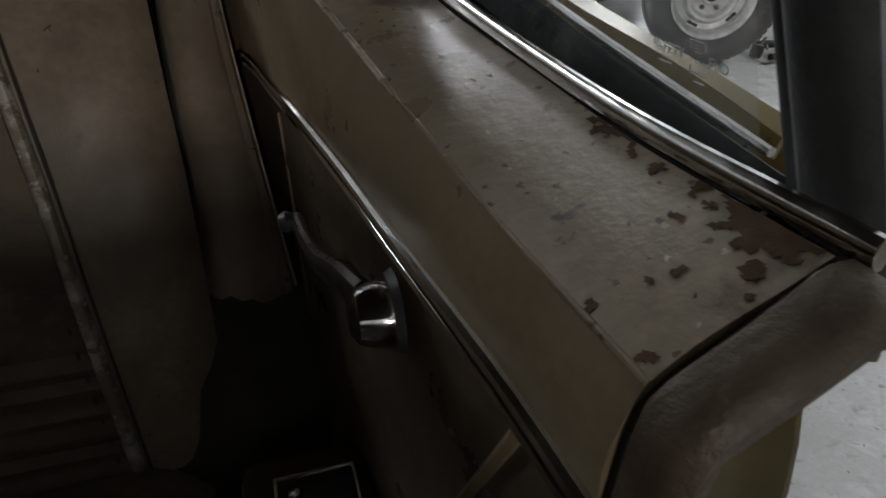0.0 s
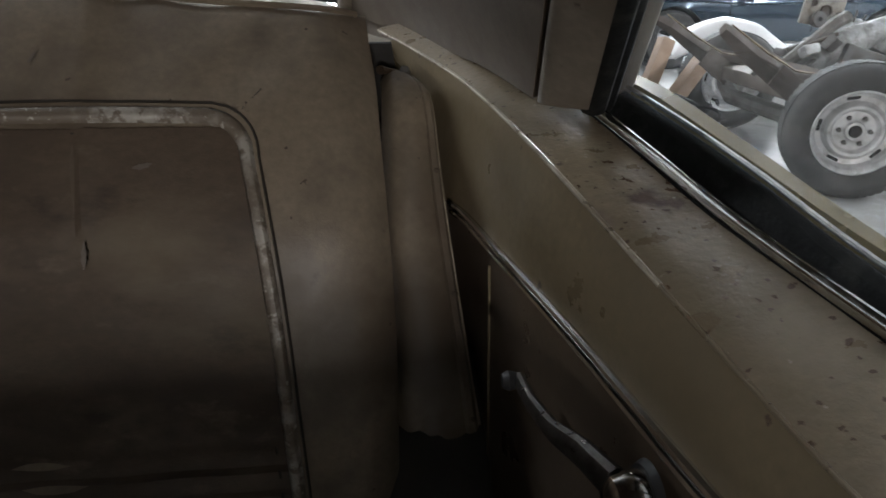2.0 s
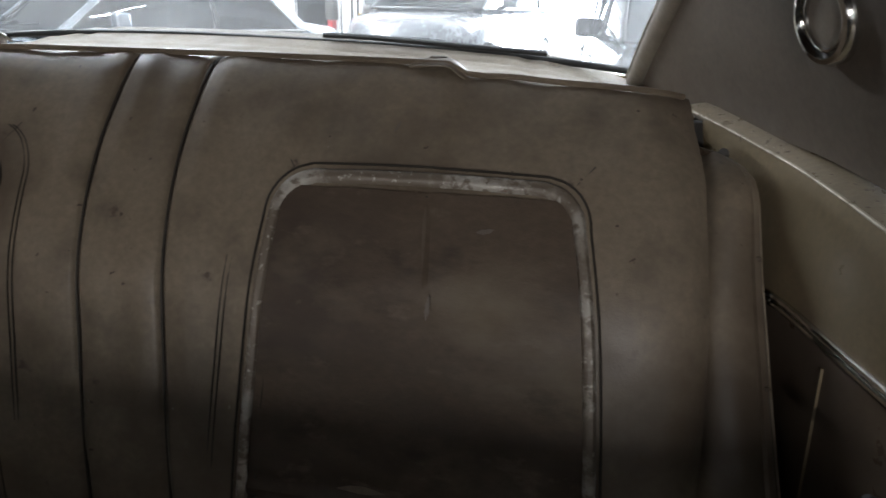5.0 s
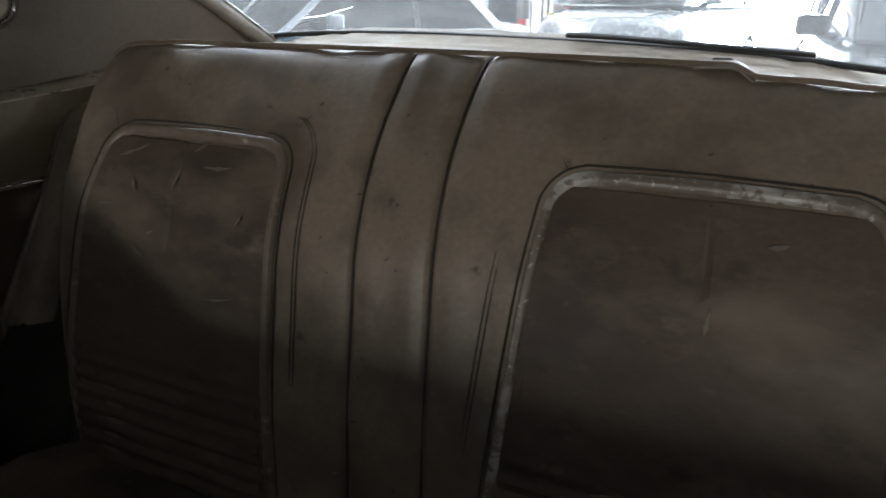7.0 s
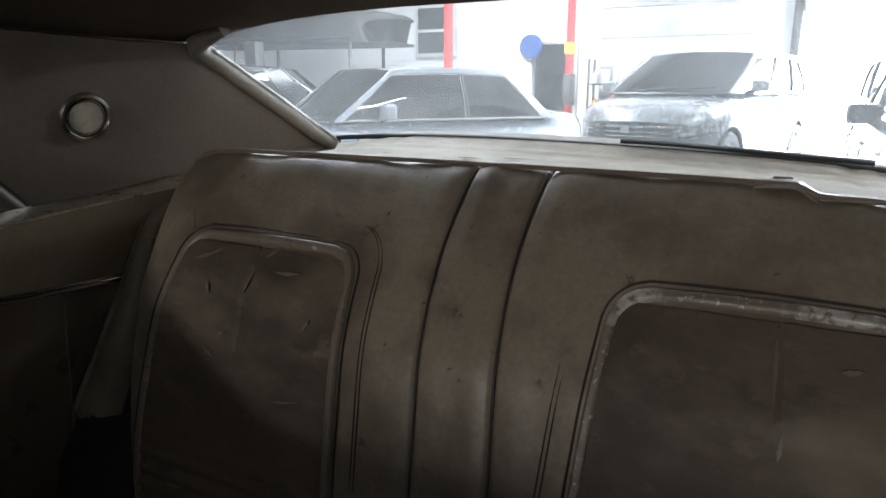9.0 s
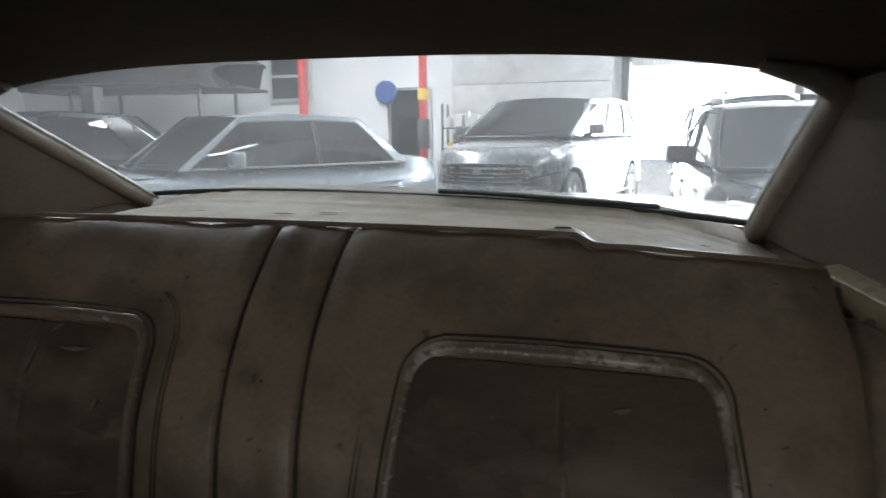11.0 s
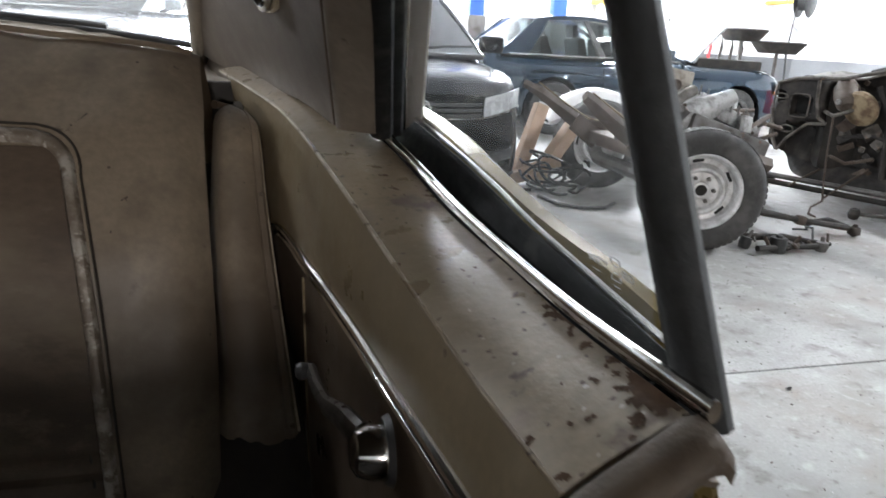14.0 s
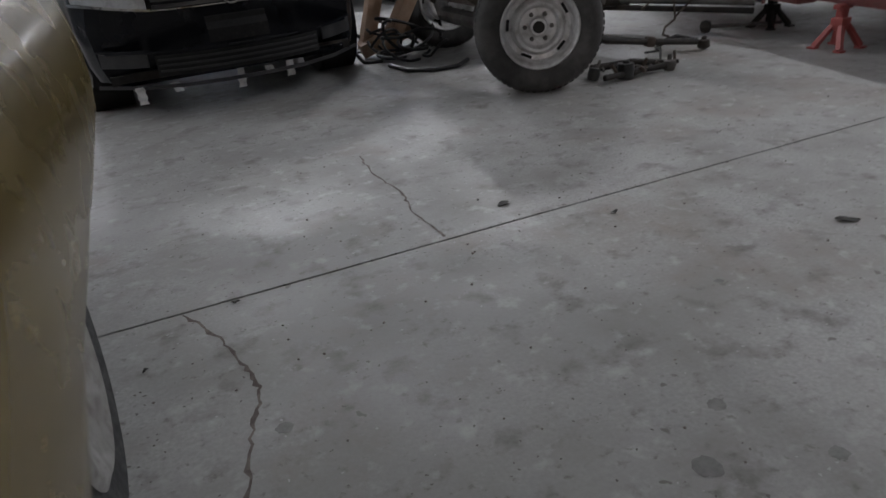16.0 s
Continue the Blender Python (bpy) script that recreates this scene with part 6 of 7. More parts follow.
part("exhaust_pipe", tube([(3.12, 5.95, 0.52), (3.32, 5.95, 0.68), (3.46, 5.97, 0.80), (3.56, 6.02, 0.83)], 0.040, 10), DUSTY, chassis, "grey bent exhaust pipe")
part("valve_cover", box((0.62, 0.22, 0.11), (3.90, 6.15, 0.66), pose(0, 0, 0, 0, 22, 6), bevel=0.02), ALUMINIUM, chassis, "dusty aluminium cylinder head")
part("engine_block", box((0.70, 0.42, 0.26), (3.80, 6.10, 0.48), pose(0, 0, 0, 0, 16, 4), bevel=0.03), STEEL, chassis)
for k in range(9):
    part("bolt", tube([(3.62 + 0.065 * k, 6.03 + 0.02 * math.sin(k), 0.80 - 0.026 * k), (3.63 + 0.065 * k, 6.03, 0.87 - 0.026 * k)], 0.008, 6), STEEL, chassis)
plate = part("engine_plate", box((0.30, 0.022, 0.20), (3.56, 6.25, 0.86), pose(0, 0, 0, 0, 8, 6), bevel=0.008), DUSTY_TAN, chassis, "pale dusty cast plate")
for hx, hz, hr in ((3.48, 0.90, 0.020), (3.57, 0.85, 0.036), (3.66, 0.83, 0.016)):
    part("plate_hole", lathe([(0, 0.010), (hr * 0.7, 0.010), (hr * 0.75, 0.014), (hr, 0.016), (hr * 1.1, 0.0)], Matrix.Translation((hx, 6.236, hz)) @ pose(0, 0, 0, 90, 0, 0), 16), RAIL, plate)
part("pulley", lathe([(0.015, 0.0), (0.045, 0.01), (0.05, 0.03), (0.045, 0.05), (0.015, 0.05)], Matrix.Translation((3.50, 6.22, 0.80)) @ pose(0, 0, 0, 80, 10, 0), 24), STEEL, chassis)
for k in range(26):
    p = (rng.uniform(3.05, 4.1), rng.uniform(5.75, 6.35), rng.uniform(0.46, 0.70))
    if k % 2:
        part("loose_part", box((rng.uniform(0.05, 0.16), rng.uniform(0.04, 0.12), rng.uniform(0.03, 0.09)), p, pose(0, 0, 0, rng.uniform(0, 90), rng.uniform(0, 90), rng.uniform(0, 90)), bevel=0.01), rng.choice((STEEL, RAIL, ALUMINIUM)), chassis)
    else:
        q = Vector(p) + Vector((rng.uniform(-0.25, 0.25), rng.uniform(-0.1, 0.1), rng.uniform(-0.12, 0.12)))
        part("loose_rod", tube([p, tuple(q)], rng.uniform(0.010, 0.025), 8), rng.choice((STEEL, RAIL)), chassis)
# control arm and struts lying in front
arm = thing("control_arm", "greasy black suspension arm lying on the floor", "suspension part", place=(3.7, 5.1, 0))
part("arm", tube([(3.45, 5.02, 0.04), (3.70, 5.05, 0.035), (3.95, 5.06, 0.03)], [0.018, 0.015, 0.022], 8), BLACK_AND_SHADE, arm)
part("arm", tube([(3.50, 5.22, 0.05), (3.75, 5.16, 0.06), (3.92, 5.08, 0.04)], [0.024, 0.018, 0.020], 8), BLACK_AND_SHADE, arm)
part("ball_joint", lathe([(0, 0.09), (0.012, 0.088), (0.014, 0.062), (0.035, 0.055), (0.04, 0.03), (0.03, 0)], Matrix.Translation((3.93, 5.06, 0.0)), 14), STEEL, arm)
part("bush", lathe([(0, 0.10), (0.018, 0.10), (0.02, 0.085), (0.045, 0.085), (0.05, 0.05), (0.045, 0), (0, 0)], Matrix.Translation((3.62, 5.06, 0.005)), 14), RUBBER, arm)
part("bush", lathe([(0, 0.07), (0.03, 0.068), (0.036, 0.035), (0.03, 0), (0, 0)], Matrix.Translation((3.47, 5.16, 0.0)) @ pose(0, 0, 0, 0, 12, 0), 14), RUBBER, arm)
part("cross_web", box((0.07, 0.17, 0.022), (3.66, 5.11, 0.045), pose(0, 0, 0, 10, -6, 20), bevel=0.006), BLACK_AND_SHADE, arm)
part("spring_seat", lathe([(0.05, 0.0), (0.075, 0.004), (0.08, 0.022), (0.06, 0.026), (0.05, 0.012)], Matrix.Translation((3.76, 5.12, 0.035)) @ pose(0, 0, 0, 12, 8, 0), 20), WRECK, arm)
rng = random.Random(77)
for k in range(10):
    x, y = rng.uniform(3.46, 3.98), rng.uniform(5.0, 5.2)
    part("bolt", tube([(x, y, 0.035), (x + rng.uniform(-0.05, 0.05), y + rng.uniform(-0.03, 0.03), rng.uniform(0.05, 0.10))], rng.uniform(0.006, 0.012), 6), rng.choice((STEEL, BLACK_AND_SHADE, RAIL)), arm)
part("brake_hose", tube([(3.90, 5.10, 0.05), (3.98, 5.20, 0.10), (4.06, 5.34, 0.07), (4.14, 5.40, 0.03), (4.10, 5.48, 0.012)], 0.007, 6), RUBBER, arm)
spindle = thing("steering_link", "rusty steering linkage lying beside the wheel", "suspension part", place=(4.2, 5.4, 0))
part("rod", tube([(3.50, 5.45, 0.24), (3.75, 5.42, 0.15), (4.05, 5.38, 0.10), (4.38, 5.33, 0.06)], [0.022, 0.024, 0.018, 0.022], 8), WRECK, spindle)
part("joint", lathe([(0, 0.045), (0.014, 0.043), (0.016, 0.028), (0.035, 0.022), (0.04, -0.02), (0, -0.04)], Matrix.Translation((4.43, 5.32, 0.04)), 14), BLACK_AND_SHADE, spindle)
part("clamp", box((0.06, 0.05, 0.06), (4.05, 5.38, 0.10), pose(0, 0, 0, 0, 10, -8), bevel=0.012), RAIL, spindle)
part("idler_arm", tube([(4.38, 5.33, 0.06), (4.30, 5.42, 0.09), (4.18, 5.47, 0.05)], [0.02, 0.016, 0.022], 8), WRECK, spindle)
bar = thing("torsion_bar", "long thin grey steel bar ending in a ball", "suspension part", place=(4.8, 5.67, 0))
part("rod", tube([(4.79, 5.67, 0.055), (5.3, 5.50, 0.03)], 0.012, 8), STEEL, bar)
part("ball", lathe([(0, 0.045), (0.03, 0.035), (0.042, 0), (0.03, -0.035), (0, -0.045)], Matrix.Translation((4.78, 5.675, 0.055)), 14), BLACK_AND_SHADE, bar)

# ---- wrecked red body on stands ----
wreck = thing("wrecked_car_body", "stripped red car body with a charred black firewall, propped on stands", "car body", place=(5.4, 6.0, 0))
# added black box behind the bulkhead, blocks light from the floor below
part("light_blocker", box((1.3, 1.25, 0.62), (5.62, 6.35, 0.60), pose(0, 0, 0, 0, 0, -27), bevel=0.06), BLACK_AND_SHADE, wreck)
grey_bumper = thing("grey_bumper_cover", "dark blue-grey bumper cover with a red lamp behind the chassis", "bumper", place=(4.7, 7.35, 0))
rows = [[(4.15 + 0.95 * t, 7.55 - 0.28 * math.sin(math.pi * t) + 0.05 * v, 0.01 + 0.46 * v - 0.05 * t) for t in span(0, 1, 16)] for v in span(0, 1, 8)]
rows += [[(4.15 + 0.95 * t, 7.62 - 0.26 * math.sin(math.pi * t) + 0.35 * v, 0.475 - 0.05 * t + 0.02 * v) for t in span(0, 1, 16)] for v in span(0, 1, 4)]
part("cover", shell(rows, 0.006), GREY_PAINT, grey_bumper)
part("lamp", box((0.16, 0.04, 0.07), (4.92, 7.34, 0.40), pose(0, 0, 0, 0, 12, 18), bevel=0.012), TAIL_RED, grey_bumper, "red rear lamp")
part("trim", box((0.30, 0.05, 0.05), (4.80, 7.30, 0.26), pose(0, 0, 0, 0, 20, 14), bevel=0.012), CHROME, grey_bumper, "bright broken trim")
FACE = Vector((5.02, 5.50, 0)), Vector((4.55, 6.42, 0))
FACE_OUT = Vector((-0.891, -0.455, 0))
FACE_TOP = [(-0.06, 1.08), (0.14, 1.07), (0.39, 1.008), (0.55, 0.965), (0.67, 0.955), (0.80, 0.962), (0.88, 0.94), (0.96, 0.915), (1.0, 0.885)]


def face_pt(k, z, out=0.0):
    p = FACE[0].lerp(FACE[1], k) + FACE_OUT * out
    return Vector((p.x, p.y, z))


def face_turn(k, z, out=0.0):
    """Places a thing on the charred face with its z axis pointing out of it."""
    return Matrix.Translation(face_pt(k, z, out)) @ FACE_OUT.to_track_quat("Z", "Y").to_matrix().to_4x4()


HOLES = ((0.938, 0.80, 0.016, 0.045), (0.80, 0.742, 0.075, 0.062), (0.859, 0.566, 0.022, 0.045))
rows = []
for v in span(0, 1, 44):
    row = []
    for k in span(-0.06, 1.0, 60):
        low = float(curve_at([(-0.06, 0.20), (0.3, 0.215), (0.76, 0.24), (0.90, 0.36), (0.96, 0.42), (1.0, 0.46)], k)[0])
        top = float(curve_at(FACE_TOP, k)[0]) + 0.008 * noise.noise(Vector((k * 30, 3, 1)))
        z = low + (top - low) * v
        plate = max(0.0, min(1.0, (k - 0.60) / 0.05)) * max(0.0, min(1.0, (z - 0.60 + 0.5 * max(0, k - 0.78)) / 0.04))
        pocket = -0.16 * (1 - plate) * max(0, min(1, (z - 0.22) / 0.12)) * max(0.0, min(1.0, (0.97 - k) / 0.06))
        dent = 0.035 * noise.noise(Vector((k * 5, z * 6, 1))) + 0.014 * noise.noise(Vector((k * 16, z * 18, 4)))
        roll = -0.05 * max(0, (v - 0.94) / 0.06) ** 2 - 0.05 * max(0, (k - 0.96) / 0.04) ** 2
        hole = 0.0
        for hk, hz, a, b in HOLES:
            d = max(abs((k - hk) * 1.033 / a), abs((z - hz) / b)) if a > 0.05 else math.hypot((k - hk) * 1.033 / a, (z - hz) / b)
            if d < 1.0:
                hole = -0.10
            elif d < 1.35:
                hole = max(hole, 0.006)
        row.append(face_pt(k, z, pocket + dent * (0.35 + 0.65 * (1 - plate)) + roll + hole))
    rows.append(row)
fw = part("firewall", lattice(rows), WRECK, wreck, "charred black bulkhead with openings and dents", 60)
for hk, hz, a, b in HOLES:
    part("firewall_hole", box((b * 1.9, a * 1.9, 0.01), (0, 0, 0), face_turn(hk, hz, -0.085), bevel=0.004), DARK_HOLE, fw)
    ring = [face_turn(hk, hz, 0.012) @ Vector((math.copysign(abs(math.cos(t)) ** (0.35 if a > 0.05 else 1), math.cos(t)) * b * 1.08, math.copysign(abs(math.sin(t)) ** (0.35 if a > 0.05 else 1), math.sin(t)) * a * 1.12, 0)) for t in span(0, 2 * math.pi, 28)]
    part("hole_lip", tube(ring, 0.006, 6), DUSTY, fw, "dusty pressed edge of the opening")
# pressed ribs, brackets and pipes on the bulkhead
for pts, r, mt in ((((0.98, 0.88), (0.985, 0.70), (0.95, 0.50), (0.90, 0.40)), 0.016, DUSTY), (((0.70, 0.94), (0.69, 0.80), (0.66, 0.67), (0.60, 0.63)), 0.013, DUSTY), (((0.98, 0.89), (0.86, 0.935), (0.70, 0.95), (0.55, 0.955), (0.40, 1.0), (0.15, 1.065)), 0.014, DUSTY),
                   (((0.60, 0.63), (0.72, 0.62), (0.84, 0.50), (0.90, 0.40)), 0.012, DUSTY), (((0.35, 0.92), (0.25, 0.70), (0.22, 0.45), (0.20, 0.24)), 0.02, WRECK), (((0.50, 0.55), (0.30, 0.58), (0.12, 0.52)), 0.016, WRECK), (((0.62, 0.42), (0.45, 0.36), (0.28, 0.42)), 0.014, RAIL), (((0.14, 0.95), (0.12, 0.60), (0.15, 0.30)), 0.022, WRECK)):
    part("rib", tube([face_pt(k, z, 0.012 if mt is DUSTY else -0.09) for k, z in pts], r, 7), mt, fw)
rng = random.Random(8)
for k in range(22):
    fk, fz = rng.uniform(0.05, 0.60), rng.uniform(0.28, 0.95)
    part("bracket", box((rng.uniform(0.03, 0.12), rng.uniform(0.03, 0.10), rng.uniform(0.02, 0.08)), (0, 0, 0), face_turn(fk, fz, -0.12) @ pose(0, 0, 0, rng.uniform(-30, 30), rng.uniform(-30, 30), rng.uniform(0, 90)), bevel=0.006), rng.choice((WRECK, WRECK, RAIL, DUSTY)), fw)
servo = part("servo", lathe([(0, 0.05), (0.06, 0.05), (0.12, 0.025), (0.13, 0.0), (0.12, -0.03), (0.06, -0.06), (0, -0.06)], face_turn(0.40, 0.765, 0.03) @ pose(0, 0, 0, 25, -20, 0), 32), RUSTY_TAN, wreck, "corroded tan brake servo drum")
part("servo_body", lathe([(0, 0.10), (0.045, 0.10), (0.07, 0.07), (0.085, 0.0), (0.085, -0.08), (0.06, -0.14)], face_turn(0.50, 0.83, 0.02) @ pose(0, 0, 0, 40, 30, 0), 20), RAIL, servo)
part("servo_pipe", tube([face_pt(0.62, 0.72, 0.02), face_pt(0.55, 0.70, 0.06), face_pt(0.47, 0.73, 0.08), face_pt(0.42, 0.76, 0.06)], 0.014, 8), DUSTY, servo)
part("servo_stud", lathe([(0, 0.03), (0.018, 0.028), (0.022, 0.0)], face_turn(0.515, 0.80, 0.10), 14), ALUMINIUM, servo)
part("scuttle", shell([[face_pt(k, float(curve_at(FACE_TOP, k)[0]) - 0.015 + 0.05 * t + 0.02 * noise.noise(Vector((6 * k, 4 * t, 2))), -0.06 - 0.55 * t) for k in span(0.0, 0.96, 16)] for t in span(0, 1, 8)], 0.015), DUSTY, wreck, "dusty grey-brown scuttle panel")
part("windscreen_pillar", tube([face_pt(0.42, 1.0, -0.12), face_pt(0.10, 1.10, -0.12), (5.20, 5.00, 1.28), (5.35, 4.6, 1.38)], 0.03, 8), WRECK, wreck)
part("hinge_post", shell([[Vector((4.99 + 0.05 * math.sin(a) * (1 + 0.3 * math.sin(9 * z)) - 0.08 * (z - 0.2) + 0.012 * noise.noise(Vector((a, z * 9, 2))), 5.46 - 0.06 * math.cos(a), z)) for a in span(0, math.pi, 9)] for z in span(0.20, 1.06, 24)], -0.012), OLD_RED, wreck, "faded chipped red hinge post")
for z in (0.40, 0.66, 0.78):
    part("hinge", box((0.05, 0.05, 0.07), (5.03 - 0.08 * (z - 0.2), 5.39, z), bevel=0.01), OLD_RED if z < 0.7 else JACK_RED, wreck)
part("post_foot", box((0.16, 0.42, 0.13), (5.06, 5.28, 0.285), pose(0, 0, 0, 0, 0, -14), bevel=0.03), OLD_RED, wreck, "faded red torn floor corner")
part("foot_flange", box((0.10, 0.30, 0.02), (5.03, 5.25, 0.40), pose(0, 0, 0, 8, 0, -14), bevel=0.006), DUSTY, wreck)
sill_a, sill_b = Vector((5.10, 5.20, 0.315)), Vector((4.84, 4.05, 0.325))
turn = (sill_b - sill_a).to_track_quat("Y", "Z").to_matrix().to_4x4()
part("rocker", box((0.11, 1.18, 0.15), (sill_a + sill_b) / 2, turn, bevel=0.03), OLD_RED, wreck, "faded red sill")
part("rocker_lip", box((0.025, 1.16, 0.02), (sill_a + sill_b) / 2 + Vector((-0.05, 0.012, 0.075)), turn, bevel=0.006), DUSTY_RED, wreck, "scraped pale edge of the sill")
part("cabin_floor", box((1.2, 1.9, 0.05), (5.70, 4.75, 0.34), pose(0, 0, 0, 0, 0, -12), bevel=0.02), OLD_RED, wreck, "dull red floor pan")
# added plain black sheets that close the cabin's far side and end
part("cabin_far_side", box((0.06, 2.0, 0.75), (6.25, 4.75, 0.70), pose(0, 0, 0, 0, 0, -12), bevel=0.02), BLACK_AND_SHADE, wreck)
part("cabin_bulkhead", box((1.15, 0.06, 0.70), (5.62, 5.62, 0.66), pose(0, 0, 0, 0, 0, -12), bevel=0.02), BLACK_AND_SHADE, wreck)
part("lower_bar", tube([face_pt(1.45, 0.215, 0.05), face_pt(1.0, 0.21, 0.05), face_pt(0.5, 0.208, 0.05), face_pt(-0.02, 0.205, 0.05)], 0.022, 6), STEEL, wreck, "long grey steel bar")
part("lower_bar", tube([face_pt(1.45, 0.165, 0.07), face_pt(0.5, 0.16, 0.07), face_pt(-0.02, 0.155, 0.07)], 0.022, 6), BLACK_AND_SHADE, wreck, "long black steel bar")
for pts in (((0.558, 0.71, 0.02), (0.53, 0.45, 0.07), (0.50, 0.22, 0.10), (0.474, 0.10, 0.12)), ((0.268, 0.361, 0.0), (0.38, 0.23, 0.08), (0.481, 0.108, 0.12)), ((0.574, 0.304, 0.0), (0.65, 0.235, 0.05), (0.729, 0.157, 0.10)), ((0.474, 0.10, 0.12), (0.52, 0.05, 0.18), (0.50, 0.015, 0.26), (0.44, 0.012, 0.3))):
    part("hanging_cable", tube([face_pt(*p) for p in pts], 0.008, 6), RAIL, wreck, "stiff hanging cable")
# what lies between the chassis and the wreck: a dropped strut and black arms
strut = thing("front_strut", "black suspension strut and brackets lying behind the wheel", "suspension part", place=(4.3, 6.4, 0))
part("tube", tube([(4.05, 6.55, 0.30), (4.35, 6.50, 0.33), (4.60, 6.46, 0.22)], [0.07, 0.06, 0.03], 10), BLACK_AND_SHADE, strut)
part("plate", box((0.28, 0.10, 0.05), (4.42, 6.45, 0.36), pose(0, 0, 0, 0, 30, 10), bevel=0.01), ALUMINIUM, strut)
part("arm", tube([(3.95, 6.35, 0.19), (4.3, 6.35, 0.21), (4.62, 6.32, 0.19)], 0.025, 8), BLACK_AND_SHADE, strut)
part("foot", box((0.30, 0.26, 0.18), (4.2, 6.48, 0.09), bevel=0.03), BLACK_AND_SHADE, strut)


def jack_stand(x, y, mat, high, label):
    st = thing("jack_stand", label, "jack stand", "stands under the wreck", (x, y, 0))
    part("column", box((0.05, 0.05, high), (x, y, high / 2 + 0.03), bevel=0.008), mat, st)
    part("saddle", box((0.11, 0.05, 0.03), (x, y, high + 0.04), bevel=0.008), mat, st)
    part("collar", box((0.08, 0.08, 0.07), (x, y, high * 0.72), bevel=0.01), mat, st)
    for a, b in ((1, 1), (1, -1), (-1, 1), (-1, -1)):
        part("leg", tube([(x + 0.022 * a, y + 0.022 * b, high * 0.72), (x + 0.085 * a, y + 0.085 * b, 0.012)], [0.018, 0.022], 4), mat, st)
        part("foot", box((0.05, 0.05, 0.012), (x + 0.088 * a, y + 0.088 * b, 0.006), bevel=0.003), mat, st)


jack_stand(4.955, 4.79, JACK_RED, 0.20, "red steel jack stand on the concrete")
jack_stand(5.25, 5.55, BLACK_AND_SHADE, 0.17, "black steel jack stand under the wreck")

# ---- lumber, hoses and clutter between the sedan and the chassis ----
for k, (x, y, a, b, ln) in enumerate(((2.80, 6.95, 20, -8, 0.60), (2.95, 6.75, 28, 12, 0.55), (2.84, 6.85, 70, 30, 0.40))):
    solo("lumber_block", box((0.10, 0.10, ln), (x, y, 0.5 * ln * math.cos(radians(a)) + 0.05), pose(0, 0, 0, b, a, 12 * k), bevel=0.005), WOOD, "pale sawn timber block leaning in the clutter", "timber", "timber blocks")
tarp = [[(3.02 + 1.02 * t, 7.1 + 0.45 * u, 0.44 + 0.30 * math.sin(math.pi * min(1, max(0, t))) ** 0.6 * math.sin(math.pi * u) ** 0.5 + 0.02 * noise.noise(Vector((5 * t, 5 * u, 1)))) for t in span(0.02, 0.98, 20)] for u in span(0.05, 0.95, 14)]
bumper = thing("bumper_cover", "dusty white plastic bumper cover standing on the floor", "bumper", place=(3.65, 7.3, 0))
part("cover", shell(tarp, -0.02), PLASTIC_WHITE, bumper)
part("skirt", box((0.78, 0.36, 0.44), (3.66, 7.32, 0.22), bevel=0.06), PLASTIC_WHITE, bumper)
rng = random.Random(11)
hoses = thing("hose_pile", "tangled heap of black rubber hoses and cables on the floor", "hose", place=(2.95, 6.6, 0))
for k in range(22):
    cx, cy, r0 = rng.uniform(2.75, 3.15), rng.uniform(6.45, 7.0), rng.uniform(0.10, 0.26)
    a0, da = rng.uniform(0, 6.3), rng.uniform(2.5, 5.5)
    zz, tilt = rng.uniform(0.02, 0.20), rng.uniform(-0.12, 0.12)
    pts = [(cx + r0 * math.cos(a0 + da * t), cy + r0 * 0.8 * math.sin(a0 + da * t), max(0.012, zz + tilt * math.sin(5 * t))) for t in span(0, 1, 18)]
    part("hose", tube(pts, rng.uniform(0.008, 0.014), 6), BLACK_PLASTIC, hoses)
part("hose", tube([(2.70, 6.42, 0.014), (2.74, 6.18, 0.014), (2.88, 6.06, 0.014), (3.05, 6.06, 0.014), (3.17, 6.16, 0.02)], 0.014, 8), BLACK_PLASTIC, hoses)

# ---- far wall and bench clutter on the east side ----
cab = thing("wall_cabinet", "red fire hose cabinet on the far wall with a yellow top", "cabinet", place=(8.0, 14.8, 1.4))
part("body", box((0.5, 0.18, 0.75), (8.05, 14.88, 1.55), bevel=0.02), BRIGHT_RED, cab)
part("notice", box((0.45, 0.12, 0.70), (7.5, 14.9, 1.50), bevel=0.02), PLASTIC_WHITE, cab)
part("notice", box((0.40, 0.10, 0.20), (7.35, 14.9, 1.95), bevel=0.01), YELLOW, cab)
reel = thing("hose_reel", "black hose reel hung high on the wall", "hose reel", place=(10.9, 13.5, 2.0))
part("drum", lathe([(0, 0.12), (0.30, 0.12), (0.33, 0.10), (0.20, 0.08), (0.20, -0.08), (0.33, -0.10), (0.30, -0.12), (0, -0.12)], Matrix.Translation((11.0, 13.6, 2.15)) @ pose(0, 0, 0, 90, 0, 30), 28), BLACK_PLASTIC, reel)
part("bracket", box((0.2, 1.4, 0.06), (11.2, 14.3, 2.15), pose(0, 0, 0, 0, 0, -10)), YELLOW, reel)
part("drop_hose", tube([(10.75, 13.5, 2.0), (10.7, 13.5, 1.2), (10.8, 13.5, 0.4)], 0.02, 6), BLACK_PLASTIC, reel)
chest = thing("tool_chest", "low red tool chest by the raised bonnet", "tool chest", place=(8.5, 9.4, 0))
part("body", box((0.7, 0.5, 0.70), (8.6, 9.4, 0.40), bevel=0.02), BRIGHT_RED, chest)
for z in (0.2, 0.38, 0.56):
    part("drawer", box((0.64, 0.02, 0.14), (8.6, 9.14, z), bevel=0.006), BRIGHT_RED, chest)
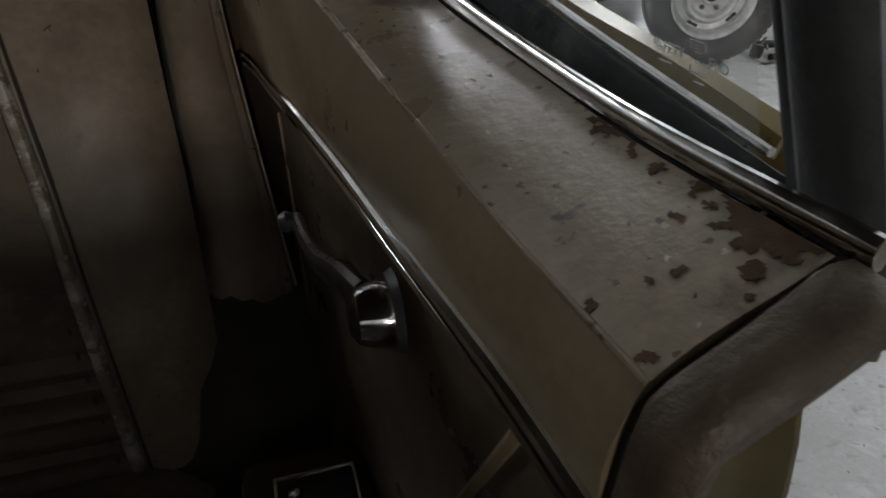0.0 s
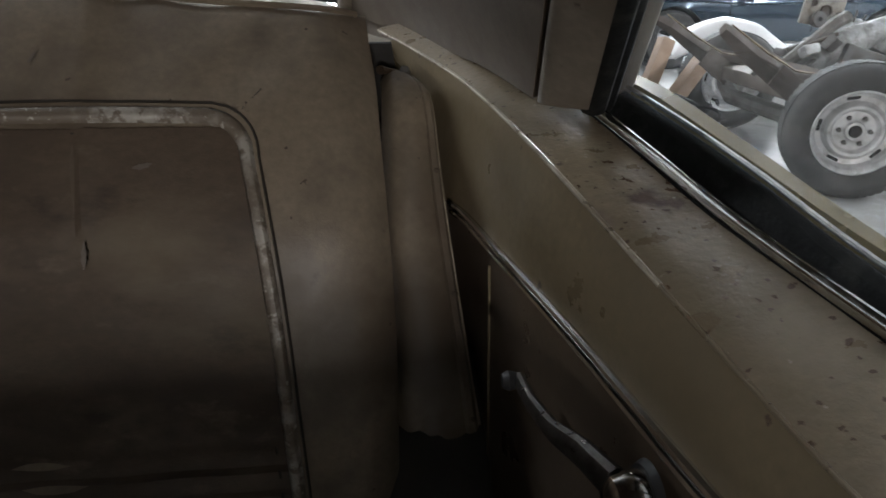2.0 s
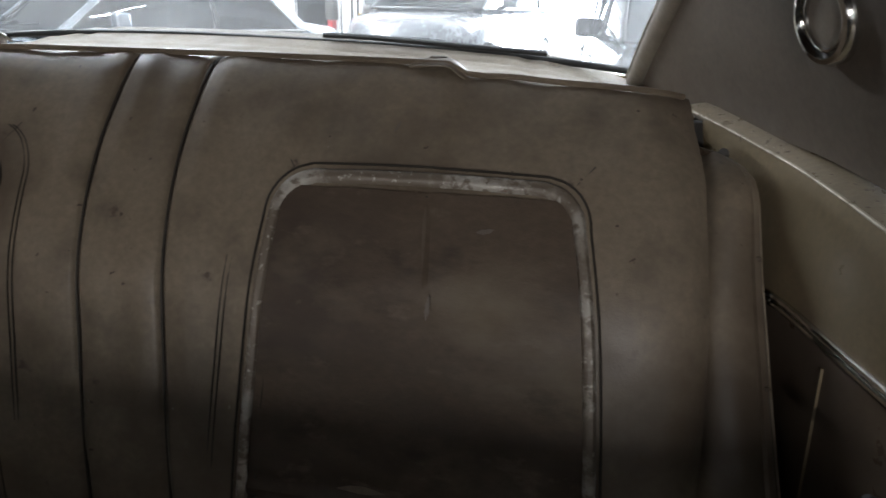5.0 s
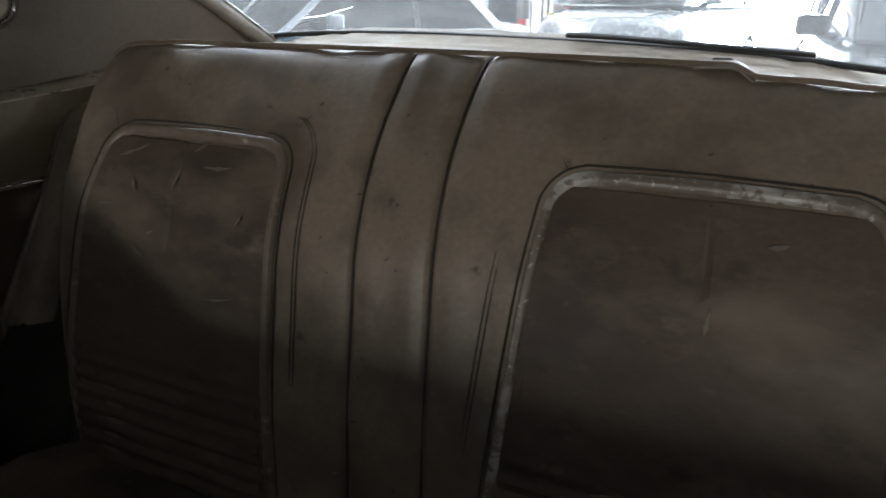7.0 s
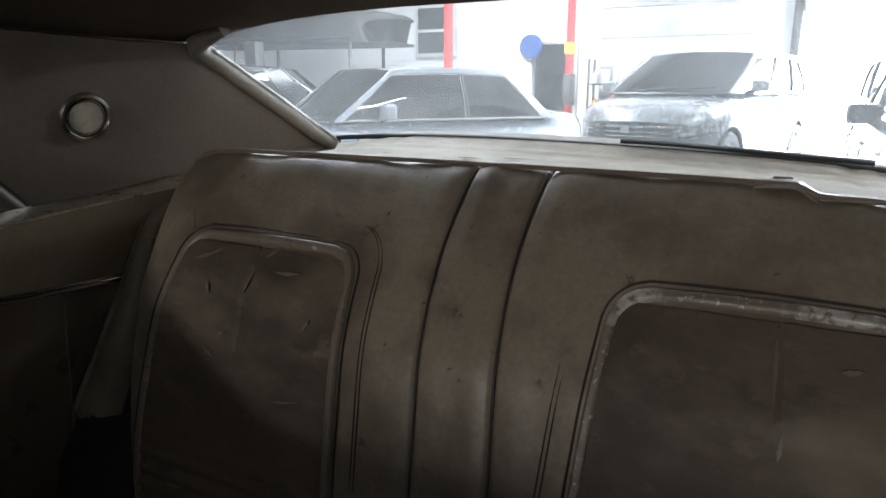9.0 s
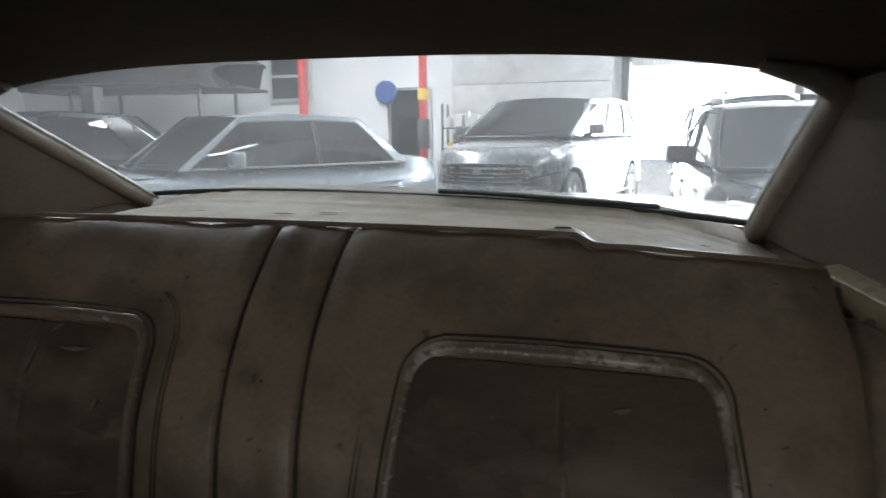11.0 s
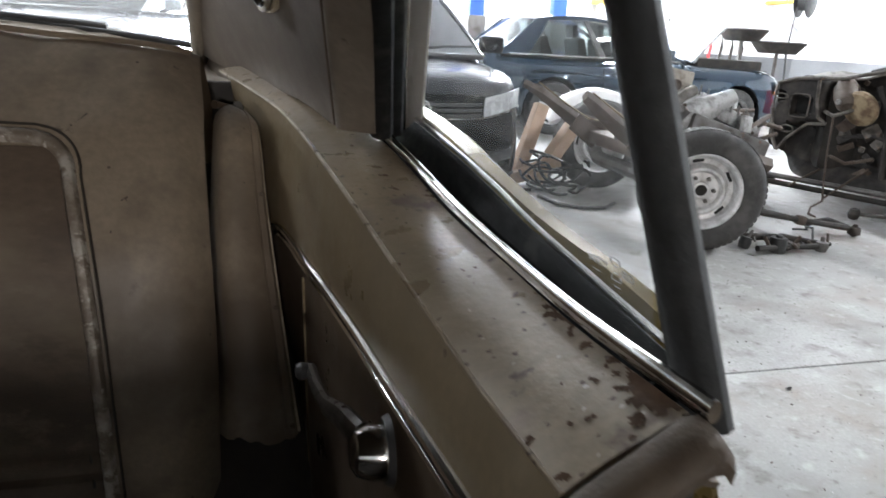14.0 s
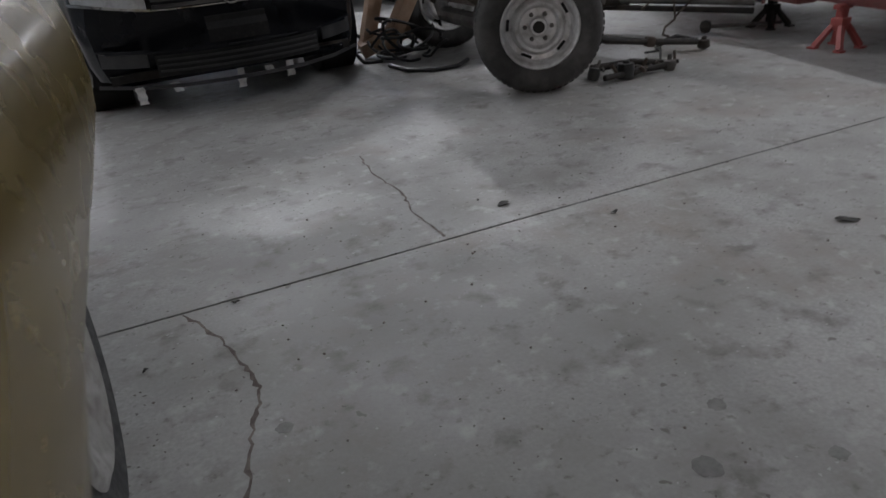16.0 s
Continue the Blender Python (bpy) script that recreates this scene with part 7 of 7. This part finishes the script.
for k, (x, z, r) in enumerate(((8.1, 1.28, 0.36), (8.8, 1.12, 0.40))):
    drain = thing("oil_drain", "black oil drain pan on a stand", "drain pan", "oil drain pans", (x, 11.5, 0))
    part("pan", lathe([(0, 0.02), (r * 0.7, 0.0), (r, 0.14), (r * 1.05, 0.16), (r, 0.18), (0, 0.10)], Matrix.Translation((x, 11.5, z)), 24), BLACK_AND_SHADE, drain)
    part("stem", tube([(x, 11.5, 0), (x, 11.5, z)], 0.03, 8), STEEL, drain)
    part("tank", lathe([(0, 0.6), (0.2, 0.58), (0.22, 0.5), (0.22, 0.05), (0, 0.0)], Matrix.Translation((x, 11.5, 0.0)), 20), STEEL, drain)
for k in range(8):
    x = 8.9 + 0.26 * k
    solo("hung_tool", tube([(x, 14.9, 0.6 + 0.1 * (k % 3)), (x + 0.05, 14.88, 1.2), (x + 0.03, 14.9, 1.7 - 0.12 * (k % 4))], 0.03, 6), BRIGHT_RED if k == 4 else BLACK_AND_SHADE, "long tool hung against the wall", "tool", "tools on the wall")

# ---- litter and stains on the floor ----
for k, (x, y, a, ln) in enumerate(((2.20, 3.92, 20, 0.055), (2.14, 4.0, 60, 0.022), (1.232, 3.752, -20, 0.026), (0.976, 3.534, 40, 0.018), (3.0, 3.195, -35, 0.07), (2.469, 3.641, 10, 0.03))):
    rows = [[(x + ln * (u - 0.5) * math.cos(radians(a)) - 0.3 * ln * (v - 0.5) * math.sin(radians(a)) * (1 - (2 * u - 1) ** 2 * 0.8), y + ln * (u - 0.5) * math.sin(radians(a)) + 0.5 * ln * (v - 0.5) * (1 - (2 * u - 1) ** 2 * 0.8), 0.003 + 0.004 * math.sin(3 * u + k) ** 2) for u in span(0, 1, 7)] for v in span(0, 1, 4)]
    solo("dead_leaf", shell(rows, 0.0012), BLACK_AND_SHADE, "small dark curled leaf on the concrete", "leaf", "leaves on the floor")
STAIN = surface("oil_stain", (0.13, 0.125, 0.12), 0.45, alt=(0.2, 0.195, 0.19), alt_scale=18.0)
stains = ((1.241, 3.15, 0.020), (2.059, 2.759, 0.022), (2.422, 3.126, 0.014), (1.92, 2.64, 0.03), (2.15, 2.55, 0.02))
for k, (x, y, r) in enumerate(stains):
    rg = random.Random(k)
    bm = bmesh.new()
    ring = [bm.verts.new((x + r * rg.uniform(0.75, 1.1) * math.cos(a), y + r * rg.uniform(0.75, 1.1) * math.sin(a), 0.0014)) for a in (2 * math.pi * i / 18 for i in range(18))]
    bm.faces.new(ring)
    part("oil_spot", bm, STAIN, floor)
crumbs = bmesh.new()
rg = random.Random(21)
for k in range(260):
    x, y = rg.uniform(0.95, 4.2), rg.uniform(2.3, 5.4)
    r = rg.uniform(0.001, 0.0032)
    box((r * 2, r * rg.uniform(1, 2.5), r), (x, y, r / 2), pose(0, 0, 0, 0, 0, rg.uniform(0, 180)), bm=crumbs)
solo("floor_grit", crumbs, CRACK, "scattered dark grit on the concrete", "grit", kind="stuff")
